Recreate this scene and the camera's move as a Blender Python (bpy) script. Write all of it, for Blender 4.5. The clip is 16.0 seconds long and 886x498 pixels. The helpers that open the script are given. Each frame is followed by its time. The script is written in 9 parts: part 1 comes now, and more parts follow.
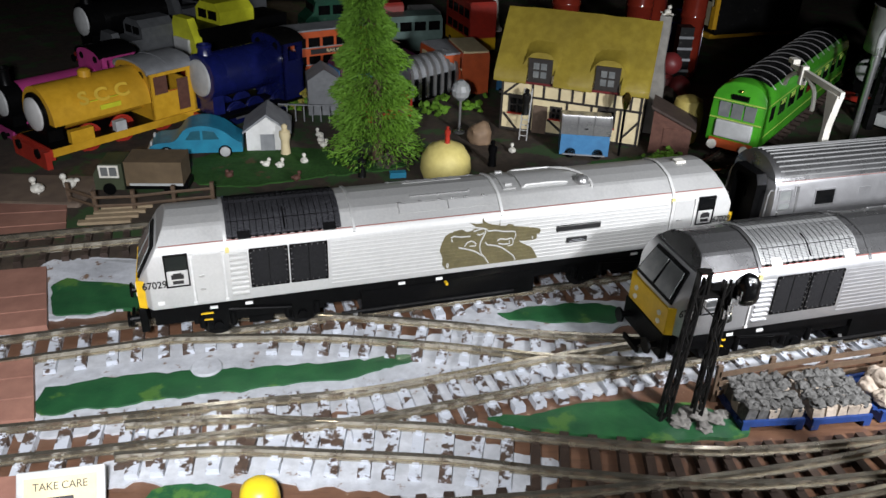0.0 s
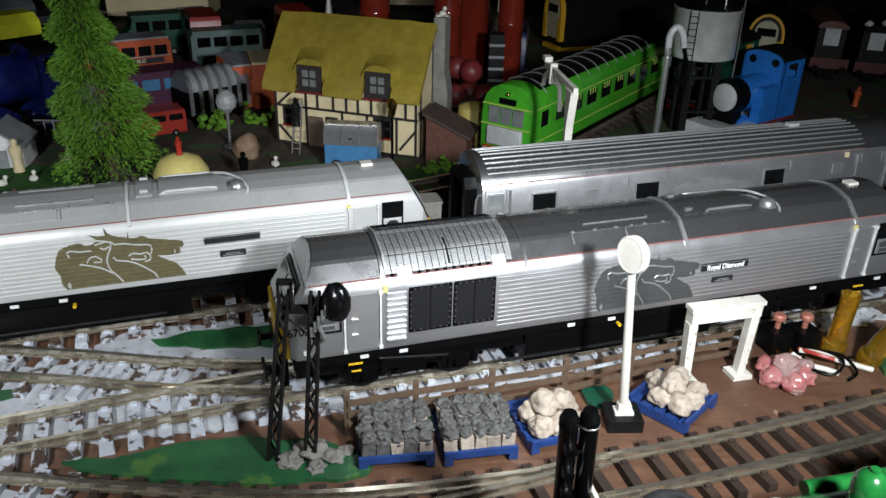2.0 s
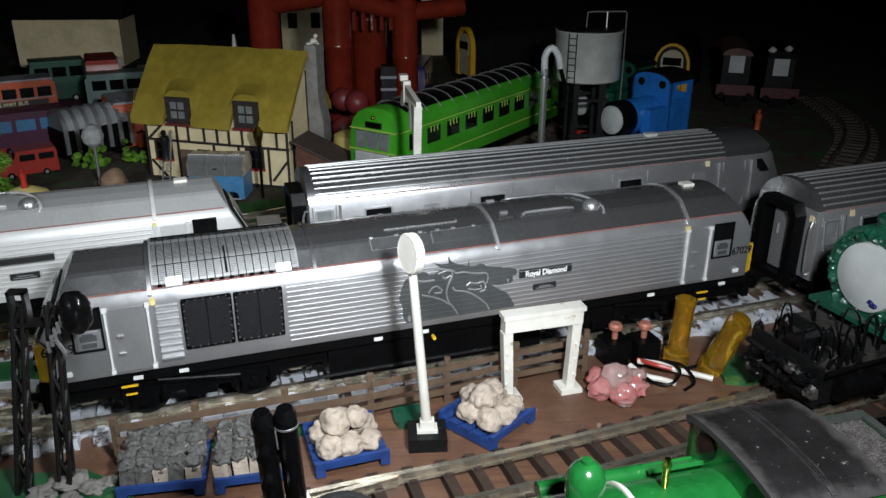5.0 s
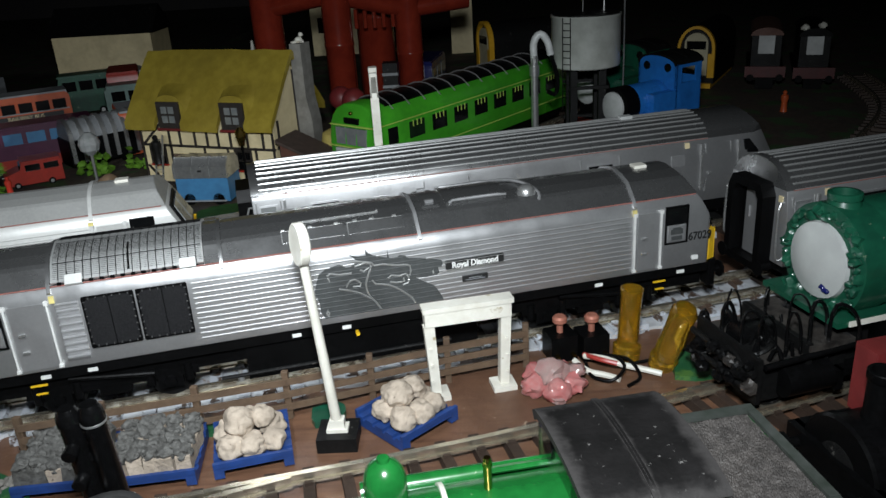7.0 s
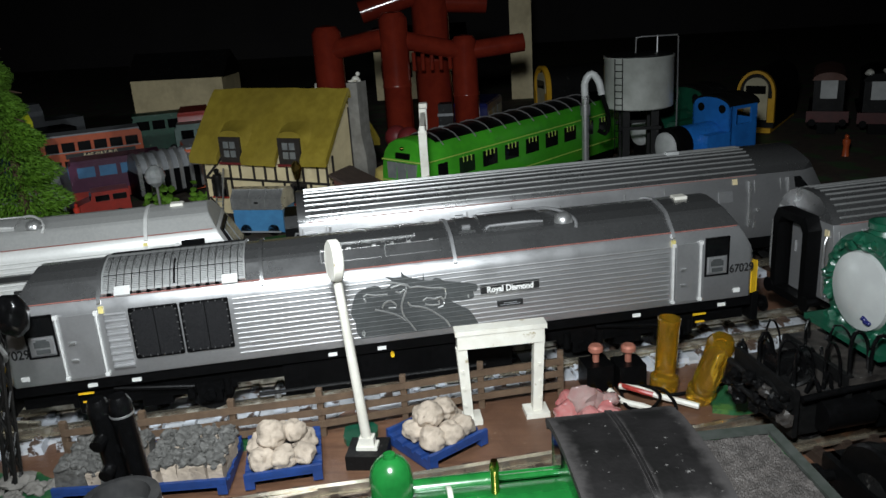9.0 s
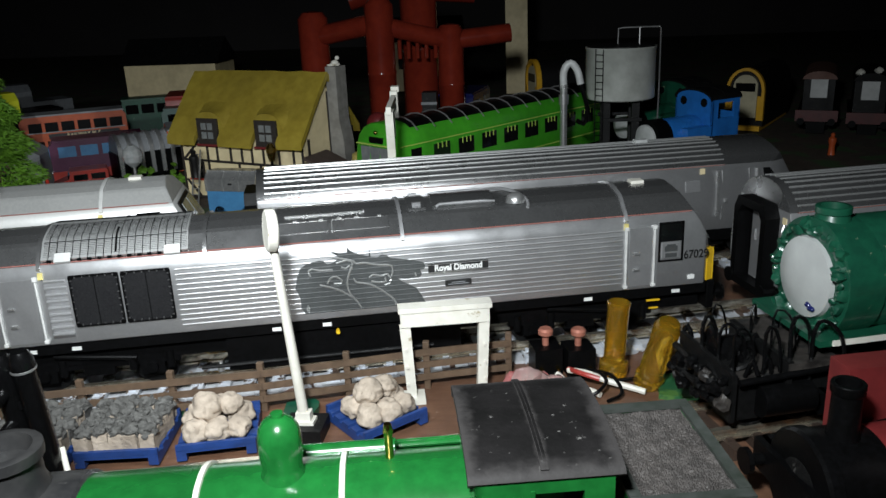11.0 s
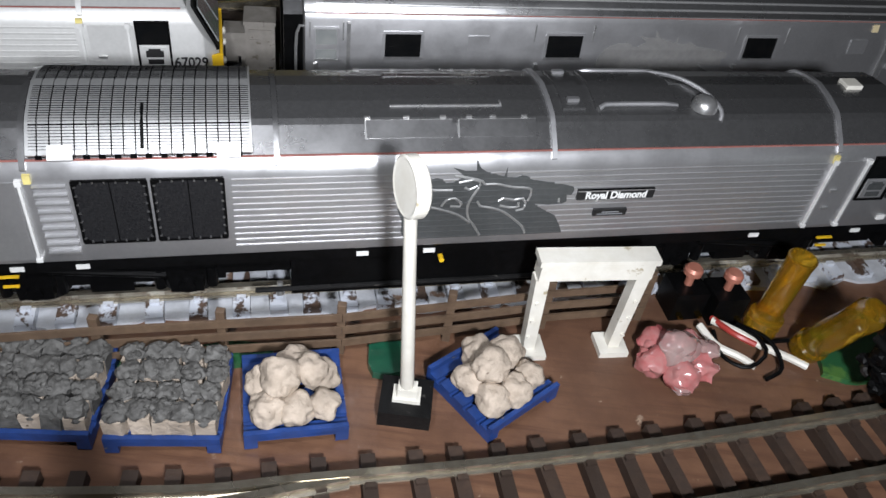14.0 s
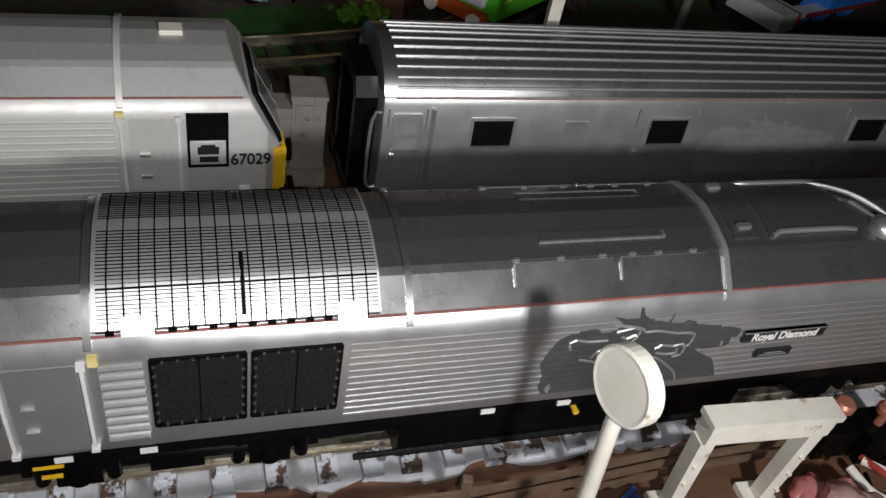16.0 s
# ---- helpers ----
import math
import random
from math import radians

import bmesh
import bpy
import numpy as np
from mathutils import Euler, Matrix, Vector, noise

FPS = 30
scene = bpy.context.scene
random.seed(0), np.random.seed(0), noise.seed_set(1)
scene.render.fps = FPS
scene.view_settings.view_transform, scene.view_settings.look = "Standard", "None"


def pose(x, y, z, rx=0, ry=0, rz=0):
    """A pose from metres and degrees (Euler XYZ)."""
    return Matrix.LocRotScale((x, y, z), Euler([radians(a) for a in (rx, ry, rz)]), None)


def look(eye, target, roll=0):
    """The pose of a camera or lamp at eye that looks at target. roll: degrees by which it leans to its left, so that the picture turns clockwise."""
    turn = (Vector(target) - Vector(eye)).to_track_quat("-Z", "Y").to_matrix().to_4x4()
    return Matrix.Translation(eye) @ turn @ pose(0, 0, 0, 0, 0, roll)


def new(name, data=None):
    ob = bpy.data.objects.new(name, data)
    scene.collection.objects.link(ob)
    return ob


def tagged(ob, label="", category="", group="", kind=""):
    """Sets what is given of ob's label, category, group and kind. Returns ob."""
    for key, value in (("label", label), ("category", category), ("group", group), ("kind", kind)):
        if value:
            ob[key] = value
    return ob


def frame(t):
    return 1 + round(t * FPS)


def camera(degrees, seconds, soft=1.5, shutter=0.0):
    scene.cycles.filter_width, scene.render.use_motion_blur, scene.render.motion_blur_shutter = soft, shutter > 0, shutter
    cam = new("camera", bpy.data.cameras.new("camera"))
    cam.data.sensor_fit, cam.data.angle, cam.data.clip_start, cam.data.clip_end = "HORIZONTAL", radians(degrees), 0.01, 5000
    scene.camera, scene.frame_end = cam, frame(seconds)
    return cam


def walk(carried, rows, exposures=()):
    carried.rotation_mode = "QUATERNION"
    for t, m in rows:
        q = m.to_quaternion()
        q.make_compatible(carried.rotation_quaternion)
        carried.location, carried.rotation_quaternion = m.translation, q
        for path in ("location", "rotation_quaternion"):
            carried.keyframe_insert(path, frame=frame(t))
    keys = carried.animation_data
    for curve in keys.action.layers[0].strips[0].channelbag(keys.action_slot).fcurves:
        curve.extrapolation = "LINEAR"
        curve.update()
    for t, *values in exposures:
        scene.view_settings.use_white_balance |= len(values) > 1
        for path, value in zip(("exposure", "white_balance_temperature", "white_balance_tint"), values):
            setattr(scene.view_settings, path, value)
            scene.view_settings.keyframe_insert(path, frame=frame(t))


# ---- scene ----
cam = camera(57.8, 16.0)
PATH = [
    (0, (0.021, 0.054, 0.207), (0.074, 1.803, -0.763), 2.2),
    (0.5, (0.046, 0.06, 0.204), (0.12, 1.818, -0.745), 2.0),
    (1, (0.094, 0.071, 0.193), (0.198, 1.82, -0.771), 1.7),
    (1.5, (0.133, 0.082, 0.187), (0.228, 1.846, -0.752), 1.3),
    (2, (0.159, 0.085, 0.183), (0.258, 1.871, -0.712), 1.6),
    (2.5, (0.183, 0.085, 0.187), (0.287, 1.885, -0.679), 1.5),
    (3, (0.199, 0.083, 0.188), (0.304, 1.894, -0.654), 0.8),
    (3.5, (0.206, 0.084, 0.183), (0.322, 1.9, -0.648), 0.8),
    (4, (0.216, 0.088, 0.18), (0.344, 1.903, -0.65), 0.6),
    (4.5, (0.221, 0.089, 0.175), (0.339, 1.929, -0.6), -0.3),
    (5, (0.226, 0.091, 0.16), (0.364, 1.935, -0.603), 0.2),
    (7.5, (0.286, 0.1, 0.149), (0.144, 1.956, -0.583), -4.7),
    (8, (0.28, 0.093, 0.148), (0.079, 1.959, -0.542), -5.0),
    (10.5, (0.31, 0.095, 0.134), (0.092, 1.991, -0.463), -2.5),
    (11, (0.31, 0.096, 0.133), (0.078, 1.982, -0.491), -2.4),
    (11.5, (0.308, 0.097, 0.128), (0.084, 1.981, -0.504), -2.4),
    (12, (0.31, 0.099, 0.128), (0.084, 1.981, -0.508), -2.9),
    (12.5, (0.315, 0.103, 0.131), (0.114, 1.979, -0.53), -3.5),
    (13, (0.289, 0.112, 0.140), (0.155, 1.931, -0.680), 0.9),
    (13.5, (0.256, 0.148, 0.143), (0.221, 1.818, -0.957), 7.3),
    (14, (0.236, 0.191, 0.16), (0.294, 1.688, -1.165), 8.9),
    (14.5, (0.212, 0.22, 0.164), (0.321, 1.745, -1.126), 7.9),
    (15, (0.201, 0.235, 0.154), (0.375, 1.751, -1.139), 9.8),
    (15.5, (0.195, 0.236, 0.156), (0.408, 1.755, -1.128), 11.7),
    (16, (0.192, 0.237, 0.153), (0.398, 1.749, -1.14), 12.3),
]
walk(cam, [(t, look(eye, target, roll)) for t, eye, target, roll in PATH], exposures=[(0, 0.20, 6600, 16), (0.5, 0.10, 6550, 15), (1.5, -0.15, 6450, 12), (2.5, -0.3, 6450, 12), (4.5, -0.5, 6400, 12), (7.5, -0.62, 6450, 9), (10.5, -0.52, 6500, 9), (12.5, -0.42, 6500, 9), (13.5, -0.45, 6450, 15), (14, -0.55, 6500, 16), (14.5, -0.95, 6700, 17), (15, -1.1, 6900, 17), (16, -1.15, 7000, 17)])

# ---- light ----
world = bpy.data.worlds.new("dark_room")
scene.world = world
world.use_nodes = True
world.node_tree.nodes["Background"].inputs[0].default_value = (0.9, 0.95, 1.0, 1)
world.node_tree.nodes["Background"].inputs[1].default_value = 0.004


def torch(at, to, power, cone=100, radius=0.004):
    """A small soft-coned white spot standing in for the lamp carried with the camera."""
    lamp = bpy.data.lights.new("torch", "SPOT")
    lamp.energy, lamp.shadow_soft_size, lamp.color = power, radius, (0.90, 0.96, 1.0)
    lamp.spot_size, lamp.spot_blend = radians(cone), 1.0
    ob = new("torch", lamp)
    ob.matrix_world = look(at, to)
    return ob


# three fixed spots, lit throughout, stand in for the carried lamp at its halts
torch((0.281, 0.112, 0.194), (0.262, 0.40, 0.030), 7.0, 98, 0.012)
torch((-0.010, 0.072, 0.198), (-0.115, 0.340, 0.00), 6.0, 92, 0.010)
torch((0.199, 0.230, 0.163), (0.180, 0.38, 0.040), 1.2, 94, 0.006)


# ---- materials ----
def mat(name, a, b=None, rough=0.5, metal=0.0, scale=300.0, bump=0.0, bump_scale=None, coat=0.0, spots=None, spot_scale=120.0,
        spot_at=0.6, detail=4.0, per_object=0.0, cloud=0.6, transmit=0.0, alpha=1.0, gloss=0.5, grain=None):
    """A surface of two tones in noise, with fine relief, and with dirt, chips or paint (spots) over it."""
    m = bpy.data.materials.new(name)
    m.use_nodes = True
    nt = m.node_tree
    p = nt.nodes["Principled BSDF"]
    link = nt.links.new
    geo = nt.nodes.new("ShaderNodeNewGeometry")
    b = b or tuple(c * 0.75 for c in a)

    def noise_of(s, d=4.0, rough_=0.6):
        n = nt.nodes.new("ShaderNodeTexNoise")
        n.inputs["Scale"].default_value, n.inputs["Detail"].default_value, n.inputs["Roughness"].default_value = s, d, rough_
        link(geo.outputs["Position"], n.inputs["Vector"])
        return n.outputs["Fac"]

    def ramp(fac, lo, hi):
        r = nt.nodes.new("ShaderNodeMapRange")
        r.inputs["From Min"].default_value, r.inputs["From Max"].default_value = lo, hi
        link(fac, r.inputs["Value"])
        return r.outputs["Result"]

    def mix(fac, x, y):
        n = nt.nodes.new("ShaderNodeMix")
        n.data_type = "RGBA"
        if isinstance(fac, float):
            n.inputs["Factor"].default_value = fac
        else:
            link(fac, n.inputs["Factor"])
        for value, socket in ((x, n.inputs["A"]), (y, n.inputs["B"])):
            if isinstance(value, tuple):
                socket.default_value = (*value, 1)
            else:
                link(value, socket)
        return n.outputs["Result"]

    fine = noise_of(scale, detail)
    colour = mix(ramp(fine, 0.35, 0.65), a, b)
    broad = noise_of(scale * 0.13, 3.0)
    colour = mix(ramp(broad, 0.45, 0.9), colour, tuple(c * cloud for c in b))
    if per_object:
        info = nt.nodes.new("ShaderNodeObjectInfo")
        colour = mix(ramp(info.outputs["Random"], 0.0, 1.0 / per_object), colour, tuple(c * 0.5 for c in a))
    if grain:
        turn = nt.nodes.new("ShaderNodeMapping")
        turn.inputs["Rotation"].default_value = (0, 0, radians(-15))
        turn.inputs["Scale"].default_value = (0.07, 1, 1)
        link(geo.outputs["Position"], turn.inputs["Vector"])
        streak = nt.nodes.new("ShaderNodeTexNoise")
        streak.inputs["Scale"].default_value, streak.inputs["Detail"].default_value, streak.inputs["Roughness"].default_value = 420, 6.0, 0.7
        link(turn.outputs["Vector"], streak.inputs["Vector"])
        colour = mix(ramp(streak.outputs["Fac"], 0.47, 0.66), colour, grain)
    if spots:
        fac = ramp(noise_of(spot_scale, 5.0, 0.65), spot_at - 0.02, spot_at + 0.03)
        colour = mix(fac, colour, spots)
    link(colour, p.inputs["Base Color"])
    r = nt.nodes.new("ShaderNodeMapRange")
    r.inputs["From Min"].default_value, r.inputs["From Max"].default_value = 0.3, 0.7
    r.inputs["To Min"].default_value, r.inputs["To Max"].default_value = max(0.03, rough * 0.85), min(1.0, rough * 1.2)
    link(broad, r.inputs["Value"])
    link(r.outputs["Result"], p.inputs["Roughness"])
    p.inputs["Metallic"].default_value = metal
    p.inputs["Specular IOR Level"].default_value = gloss
    p.inputs["Coat Weight"].default_value = coat
    p.inputs["Coat Roughness"].default_value = 0.12
    p.inputs["Transmission Weight"].default_value = transmit
    p.inputs["Alpha"].default_value = alpha
    if bump:
        n = nt.nodes.new("ShaderNodeBump")
        n.inputs["Strength"].default_value, n.inputs["Distance"].default_value = bump, 0.0006
        link(noise_of(bump_scale or scale * 1.5, 5.0), n.inputs["Height"])
        link(n.outputs["Normal"], p.inputs["Normal"])
    return m


SILVER = mat("silver_paint", (0.58, 0.58, 0.585), (0.54, 0.54, 0.545), rough=0.37, metal=0.8, scale=900, bump=0.04, bump_scale=5000, cloud=0.93)
SILVER_ROOF = mat("dark_silver_paint", (0.27, 0.27, 0.27), (0.235, 0.235, 0.235), rough=0.28, metal=0.85, coat=0.3, scale=900, bump=0.05, bump_scale=5000, cloud=0.93)
SILVER_PALE = mat("pale_silver_paint", (0.58, 0.58, 0.56), (0.54, 0.54, 0.52), rough=0.42, metal=0.22, scale=900, bump=0.04, bump_scale=5000, cloud=0.93)
SILVER_PALE_ROOF = mat("pale_silver_roof_paint", (0.47, 0.47, 0.45), (0.42, 0.42, 0.41), rough=0.45, metal=0.45, scale=900, bump=0.04, bump_scale=5000, cloud=0.93)
COVER = mat("matt_pale_silver", (0.58, 0.585, 0.575), (0.51, 0.515, 0.505), rough=0.37, metal=0.72, scale=900, bump=0.05, bump_scale=5000, cloud=0.93)
BRIGHT = mat("bright_silver", (0.62, 0.62, 0.6), (0.5, 0.5, 0.5), rough=0.3, metal=0.8, scale=900)
STEEL = mat("nickel_rail", (0.66, 0.61, 0.49), (0.50, 0.44, 0.34), rough=0.24, metal=0.88, scale=350, bump=0.08, spots=(0.34, 0.28, 0.2), spot_scale=90, spot_at=0.66)
BLACK = mat("black_plastic", (0.004, 0.004, 0.0044), (0.0025, 0.0025, 0.0025), rough=0.36, scale=700, bump=0.1, gloss=0.10)
BLACK_MATT = mat("dusty_black", (0.007, 0.007, 0.007), (0.004, 0.004, 0.004), rough=0.5, scale=500, bump=0.3, spots=(0.055, 0.052, 0.048), spot_scale=300, spot_at=0.66, gloss=0.22)
ROOF_DUST = mat("dusty_black_roof", (0.005, 0.0048, 0.0046), (0.013, 0.012, 0.012), rough=0.55, scale=100, bump=0.3, bump_scale=900, spots=(0.13, 0.125, 0.118), spot_scale=520, spot_at=0.67, gloss=0.12, detail=9.0)


def dust_on_edges(material, dust, wide):
    """Settled dust along the four edges and the middle joint of a roof sheet."""
    nt = material.node_tree
    shader = next(n for n in nt.nodes if n.type == "BSDF_PRINCIPLED")
    link = shader.inputs["Base Color"].links[0]
    old = link.from_socket
    co = nt.nodes.new("ShaderNodeTexCoord")
    sep = nt.nodes.new("ShaderNodeSeparateXYZ")
    nt.links.new(co.outputs["Generated"], sep.inputs[0])

    def calc(op, a, b):
        n = nt.nodes.new("ShaderNodeMath")
        n.operation = op
        for k, v in enumerate((a, b)):
            if isinstance(v, (int, float)):
                n.inputs[k].default_value = v
            else:
                nt.links.new(v, n.inputs[k])
        return n.outputs[0]

    mid = calc("ABSOLUTE", calc("SUBTRACT", sep.outputs[0], 0.5), 0)
    side = calc("ABSOLUTE", calc("SUBTRACT", sep.outputs[1], 0.5), 0)
    edge = calc("MAXIMUM", calc("MAXIMUM", mid, side), calc("SUBTRACT", 0.49, calc("MULTIPLY", mid, 2.2)))
    tex = nt.nodes.new("ShaderNodeTexNoise")
    tex.inputs["Scale"].default_value = 420.0
    tex.inputs["Detail"].default_value = 8.0
    nt.links.new(co.outputs["Object"], tex.inputs["Vector"])
    level = calc("ADD", edge, calc("MULTIPLY", calc("SUBTRACT", tex.outputs["Fac"], 0.5), 0.16))
    amount = nt.nodes.new("ShaderNodeMapRange")
    amount.interpolation_type = "SMOOTHSTEP"
    amount.inputs["From Min"].default_value = 0.5 - wide * 1.4
    amount.inputs["From Max"].default_value = 0.5
    nt.links.new(level, amount.inputs["Value"])
    mix = nt.nodes.new("ShaderNodeMix")
    mix.data_type = "RGBA"
    nt.links.new(amount.outputs[0], mix.inputs["Factor"])
    nt.links.new(old, mix.inputs[6])
    mix.inputs[7].default_value = (*dust, 1)
    nt.links.new(mix.outputs[2], shader.inputs["Base Color"])


dust_on_edges(ROOF_DUST, (0.040, 0.037, 0.036), 0.09)
GLOSS_BLACK = mat("gloss_black", (0.004, 0.004, 0.0044), (0.003, 0.003, 0.003), rough=0.2, scale=700, bump=0.15, gloss=0.4)
SATIN_BLACK = mat("satin_black", (0.045, 0.046, 0.05), (0.03, 0.03, 0.034), rough=0.28, scale=700, bump=0.08, gloss=0.6)
GRILLE_BLACK = mat("black_grille", (0.007, 0.007, 0.008), (0.019, 0.019, 0.020), rough=0.5, scale=2400, bump=0.3, gloss=0.18)
GLASS = mat("dark_glazing", (0.004, 0.0045, 0.005), (0.007, 0.007, 0.007), rough=0.07, scale=200, gloss=0.35)
PALE_GLASS = mat("pale_glazing", (0.22, 0.23, 0.22), (0.16, 0.17, 0.17), rough=0.12, scale=200, coat=0.4)
YELLOW = mat("warning_yellow", (0.80, 0.50, 0.02), (0.74, 0.44, 0.02), rough=0.35, scale=500, bump=0.05)
RED_LINE = mat("red_line", (0.36, 0.15, 0.13), (0.30, 0.12, 0.10), rough=0.4, scale=800)
DECAL = mat("dark_grey_print", (0.09, 0.095, 0.095), (0.075, 0.08, 0.08), rough=0.45, metal=0.3, scale=900)
COACH_PRINT = mat("soft_grey_print", (0.33, 0.325, 0.31), (0.28, 0.275, 0.27), rough=0.5, metal=0.45, scale=500, bump=0.05)
DECAL_GOLD = mat("bronze_print", (0.17, 0.145, 0.07), (0.14, 0.12, 0.06), rough=0.45, metal=0.3, scale=900)
WHITE = mat("white_plastic", (0.80, 0.78, 0.70), (0.72, 0.69, 0.60), rough=0.4, scale=220, bump=0.06, spots=(0.42, 0.36, 0.24), spot_scale=190, spot_at=0.66)
RAIL_PALE = mat("bright_rail_paint", (0.70, 0.70, 0.68), (0.62, 0.62, 0.6), rough=0.35, scale=700)
LABEL_YELLOW = mat("pale_yellow_print", (0.72, 0.62, 0.24), (0.65, 0.55, 0.2), rough=0.5, scale=900)
WHITE_INK = mat("white_ink", (0.8, 0.8, 0.78), (0.75, 0.75, 0.72), rough=0.5, scale=500)
BLACK_INK = mat("black_ink", (0.015, 0.015, 0.015), (0.012, 0.012, 0.012), rough=0.5, scale=500)
GREEN_TOY = mat("bright_green_paint", (0.011, 0.140, 0.026), (0.008, 0.100, 0.019), rough=0.24, scale=260, coat=0.6, bump=0.05, spots=(0.22, 0.34, 0.18), spot_scale=420, spot_at=0.7)
GREEN_DMU = mat("leaf_green_paint", (0.06, 0.36, 0.02), (0.05, 0.31, 0.02), rough=0.3, scale=260, coat=0.2, bump=0.03)
GREEN_DARK = mat("dark_green_paint", (0.009, 0.085, 0.045), (0.007, 0.06, 0.034), rough=0.35, scale=200, coat=0.2, bump=0.1, spots=(0.14, 0.2, 0.13), spot_scale=300, spot_at=0.66)
LIME = mat("pale_lime_line", (0.45, 0.62, 0.12), (0.4, 0.55, 0.1), rough=0.4, scale=300)
BLUE_TOY = mat("mid_blue_paint", (0.02, 0.17, 0.55), (0.018, 0.14, 0.47), rough=0.3, scale=260, coat=0.3, bump=0.04)
BLUE_DARK = mat("navy_paint", (0.008, 0.012, 0.10), (0.006, 0.01, 0.07), rough=0.25, scale=260, coat=0.3, bump=0.04)
BLUE_VAN = mat("faded_blue_plastic", (0.06, 0.22, 0.42), (0.05, 0.18, 0.36), rough=0.45, scale=260, bump=0.08)
BLUE_PALLET = mat("royal_blue_plastic", (0.018, 0.058, 0.23), (0.014, 0.042, 0.16), rough=0.45, scale=300, bump=0.15, spots=(0.16, 0.14, 0.12), spot_scale=300, spot_at=0.68)
YELLOW_TOY = mat("ochre_yellow_paint", (0.72, 0.40, 0.03), (0.62, 0.33, 0.02), rough=0.35, scale=200, bump=0.08)
YELLOW_LIME = mat("acid_yellow_paint", (0.72, 0.74, 0.04), (0.62, 0.64, 0.03), rough=0.35, scale=200, bump=0.04)
RED_TOY = mat("bus_red_paint", (0.45, 0.035, 0.02), (0.36, 0.03, 0.018), rough=0.35, scale=240, bump=0.06)
RED_PIPE = mat("orange_red_plastic", (0.20, 0.024, 0.012), (0.155, 0.018, 0.010), rough=0.16, scale=120, coat=0.7, bump=0.05)
MAROON = mat("dull_maroon_paint", (0.20, 0.025, 0.025), (0.15, 0.02, 0.02), rough=0.45, scale=160, bump=0.1)
ORANGE_BUS = mat("orange_red_paint", (0.52, 0.095, 0.025), (0.43, 0.075, 0.02), rough=0.4, scale=200, bump=0.05)
PINK = mat("magenta_paint", (0.50, 0.06, 0.24), (0.42, 0.05, 0.2), rough=0.35, scale=200, bump=0.05)
TURQ = mat("turquoise_paint", (0.02, 0.26, 0.40), (0.018, 0.2, 0.32), rough=0.4, scale=150, bump=0.08)
GREY_TOY = mat("mid_grey_plastic", (0.30, 0.31, 0.32), (0.24, 0.25, 0.26), rough=0.45, scale=240, bump=0.1)
GREY_PALE = mat("pale_grey_plastic", (0.55, 0.56, 0.55), (0.46, 0.47, 0.46), rough=0.4, scale=240, bump=0.05)
GREY_TANK = mat("tank_grey_paint", (0.45, 0.46, 0.43), (0.34, 0.35, 0.32), rough=0.3, scale=110, bump=0.12, spots=(0.30, 0.29, 0.25), spot_scale=160, spot_at=0.68, coat=0.3)
CREAM = mat("cream_render", (0.78, 0.66, 0.40), (0.70, 0.58, 0.34), rough=0.6, scale=200, bump=0.1)
THATCH = mat("olive_thatch_paint", (0.34, 0.26, 0.035), (0.27, 0.20, 0.025), rough=0.42, scale=160, bump=0.25, bump_scale=420, coat=0.1)
TIMBER = mat("black_timber_paint", (0.02, 0.016, 0.013), (0.03, 0.024, 0.02), rough=0.6, scale=400, bump=0.1)
WOOD = mat("brown_fence_plastic", (0.135, 0.088, 0.055), (0.10, 0.064, 0.04), rough=0.6, scale=350, bump=0.15)
SLEEPER = mat("sleeper_brown", (0.06, 0.036, 0.024), (0.04, 0.025, 0.018), rough=0.65, scale=500, bump=0.3, per_object=1.2)
SLEEPER_WHITE = mat("sleeper_splashed_white", (0.10, 0.06, 0.04), (0.06, 0.04, 0.03), rough=0.6, scale=500, bump=0.4, spots=(0.52, 0.55, 0.60), spot_scale=150, spot_at=0.47)
CHALK = mat("white_emulsion", (0.56, 0.58, 0.61), (0.44, 0.455, 0.48), rough=0.6, scale=240, bump=0.5, bump_scale=300, spots=(0.20, 0.13, 0.09), spot_scale=110, spot_at=0.63)
LAWN = mat("green_emulsion", (0.024, 0.125, 0.042), (0.012, 0.075, 0.028), rough=0.45, scale=70, bump=0.4, bump_scale=260, spots=(0.065, 0.16, 0.035), spot_scale=45, spot_at=0.6, detail=7.0)
GRASS = mat("grass_scatter", (0.035, 0.11, 0.022), (0.022, 0.07, 0.016), rough=0.85, scale=420, bump=0.9, bump_scale=700, spots=(0.10, 0.075, 0.035), spot_scale=70, spot_at=0.62, gloss=0.2)
BOARD = mat("brown_board", (0.185, 0.095, 0.055), (0.125, 0.063, 0.038), rough=0.42, scale=90, bump=0.35, bump_scale=420, spots=(0.34, 0.25, 0.18), spot_scale=190, spot_at=0.69, grain=(0.105, 0.052, 0.032), detail=8.0)
DARK_EARTH = mat("dark_scatter", (0.07, 0.05, 0.035), (0.04, 0.03, 0.022), rough=0.8, scale=200, bump=0.6, bump_scale=500, spots=(0.03, 0.07, 0.02), spot_scale=40, spot_at=0.55)
PLATFORM = mat("terracotta_platform", (0.40, 0.20, 0.145), (0.31, 0.15, 0.11), rough=0.6, scale=120, bump=0.3, bump_scale=400)
STONE = mat("cream_plaster_stone", (0.54, 0.45, 0.36), (0.40, 0.33, 0.26), rough=0.8, scale=320, bump=1.0, bump_scale=700, spots=(0.10, 0.07, 0.05), spot_scale=420, spot_at=0.68)
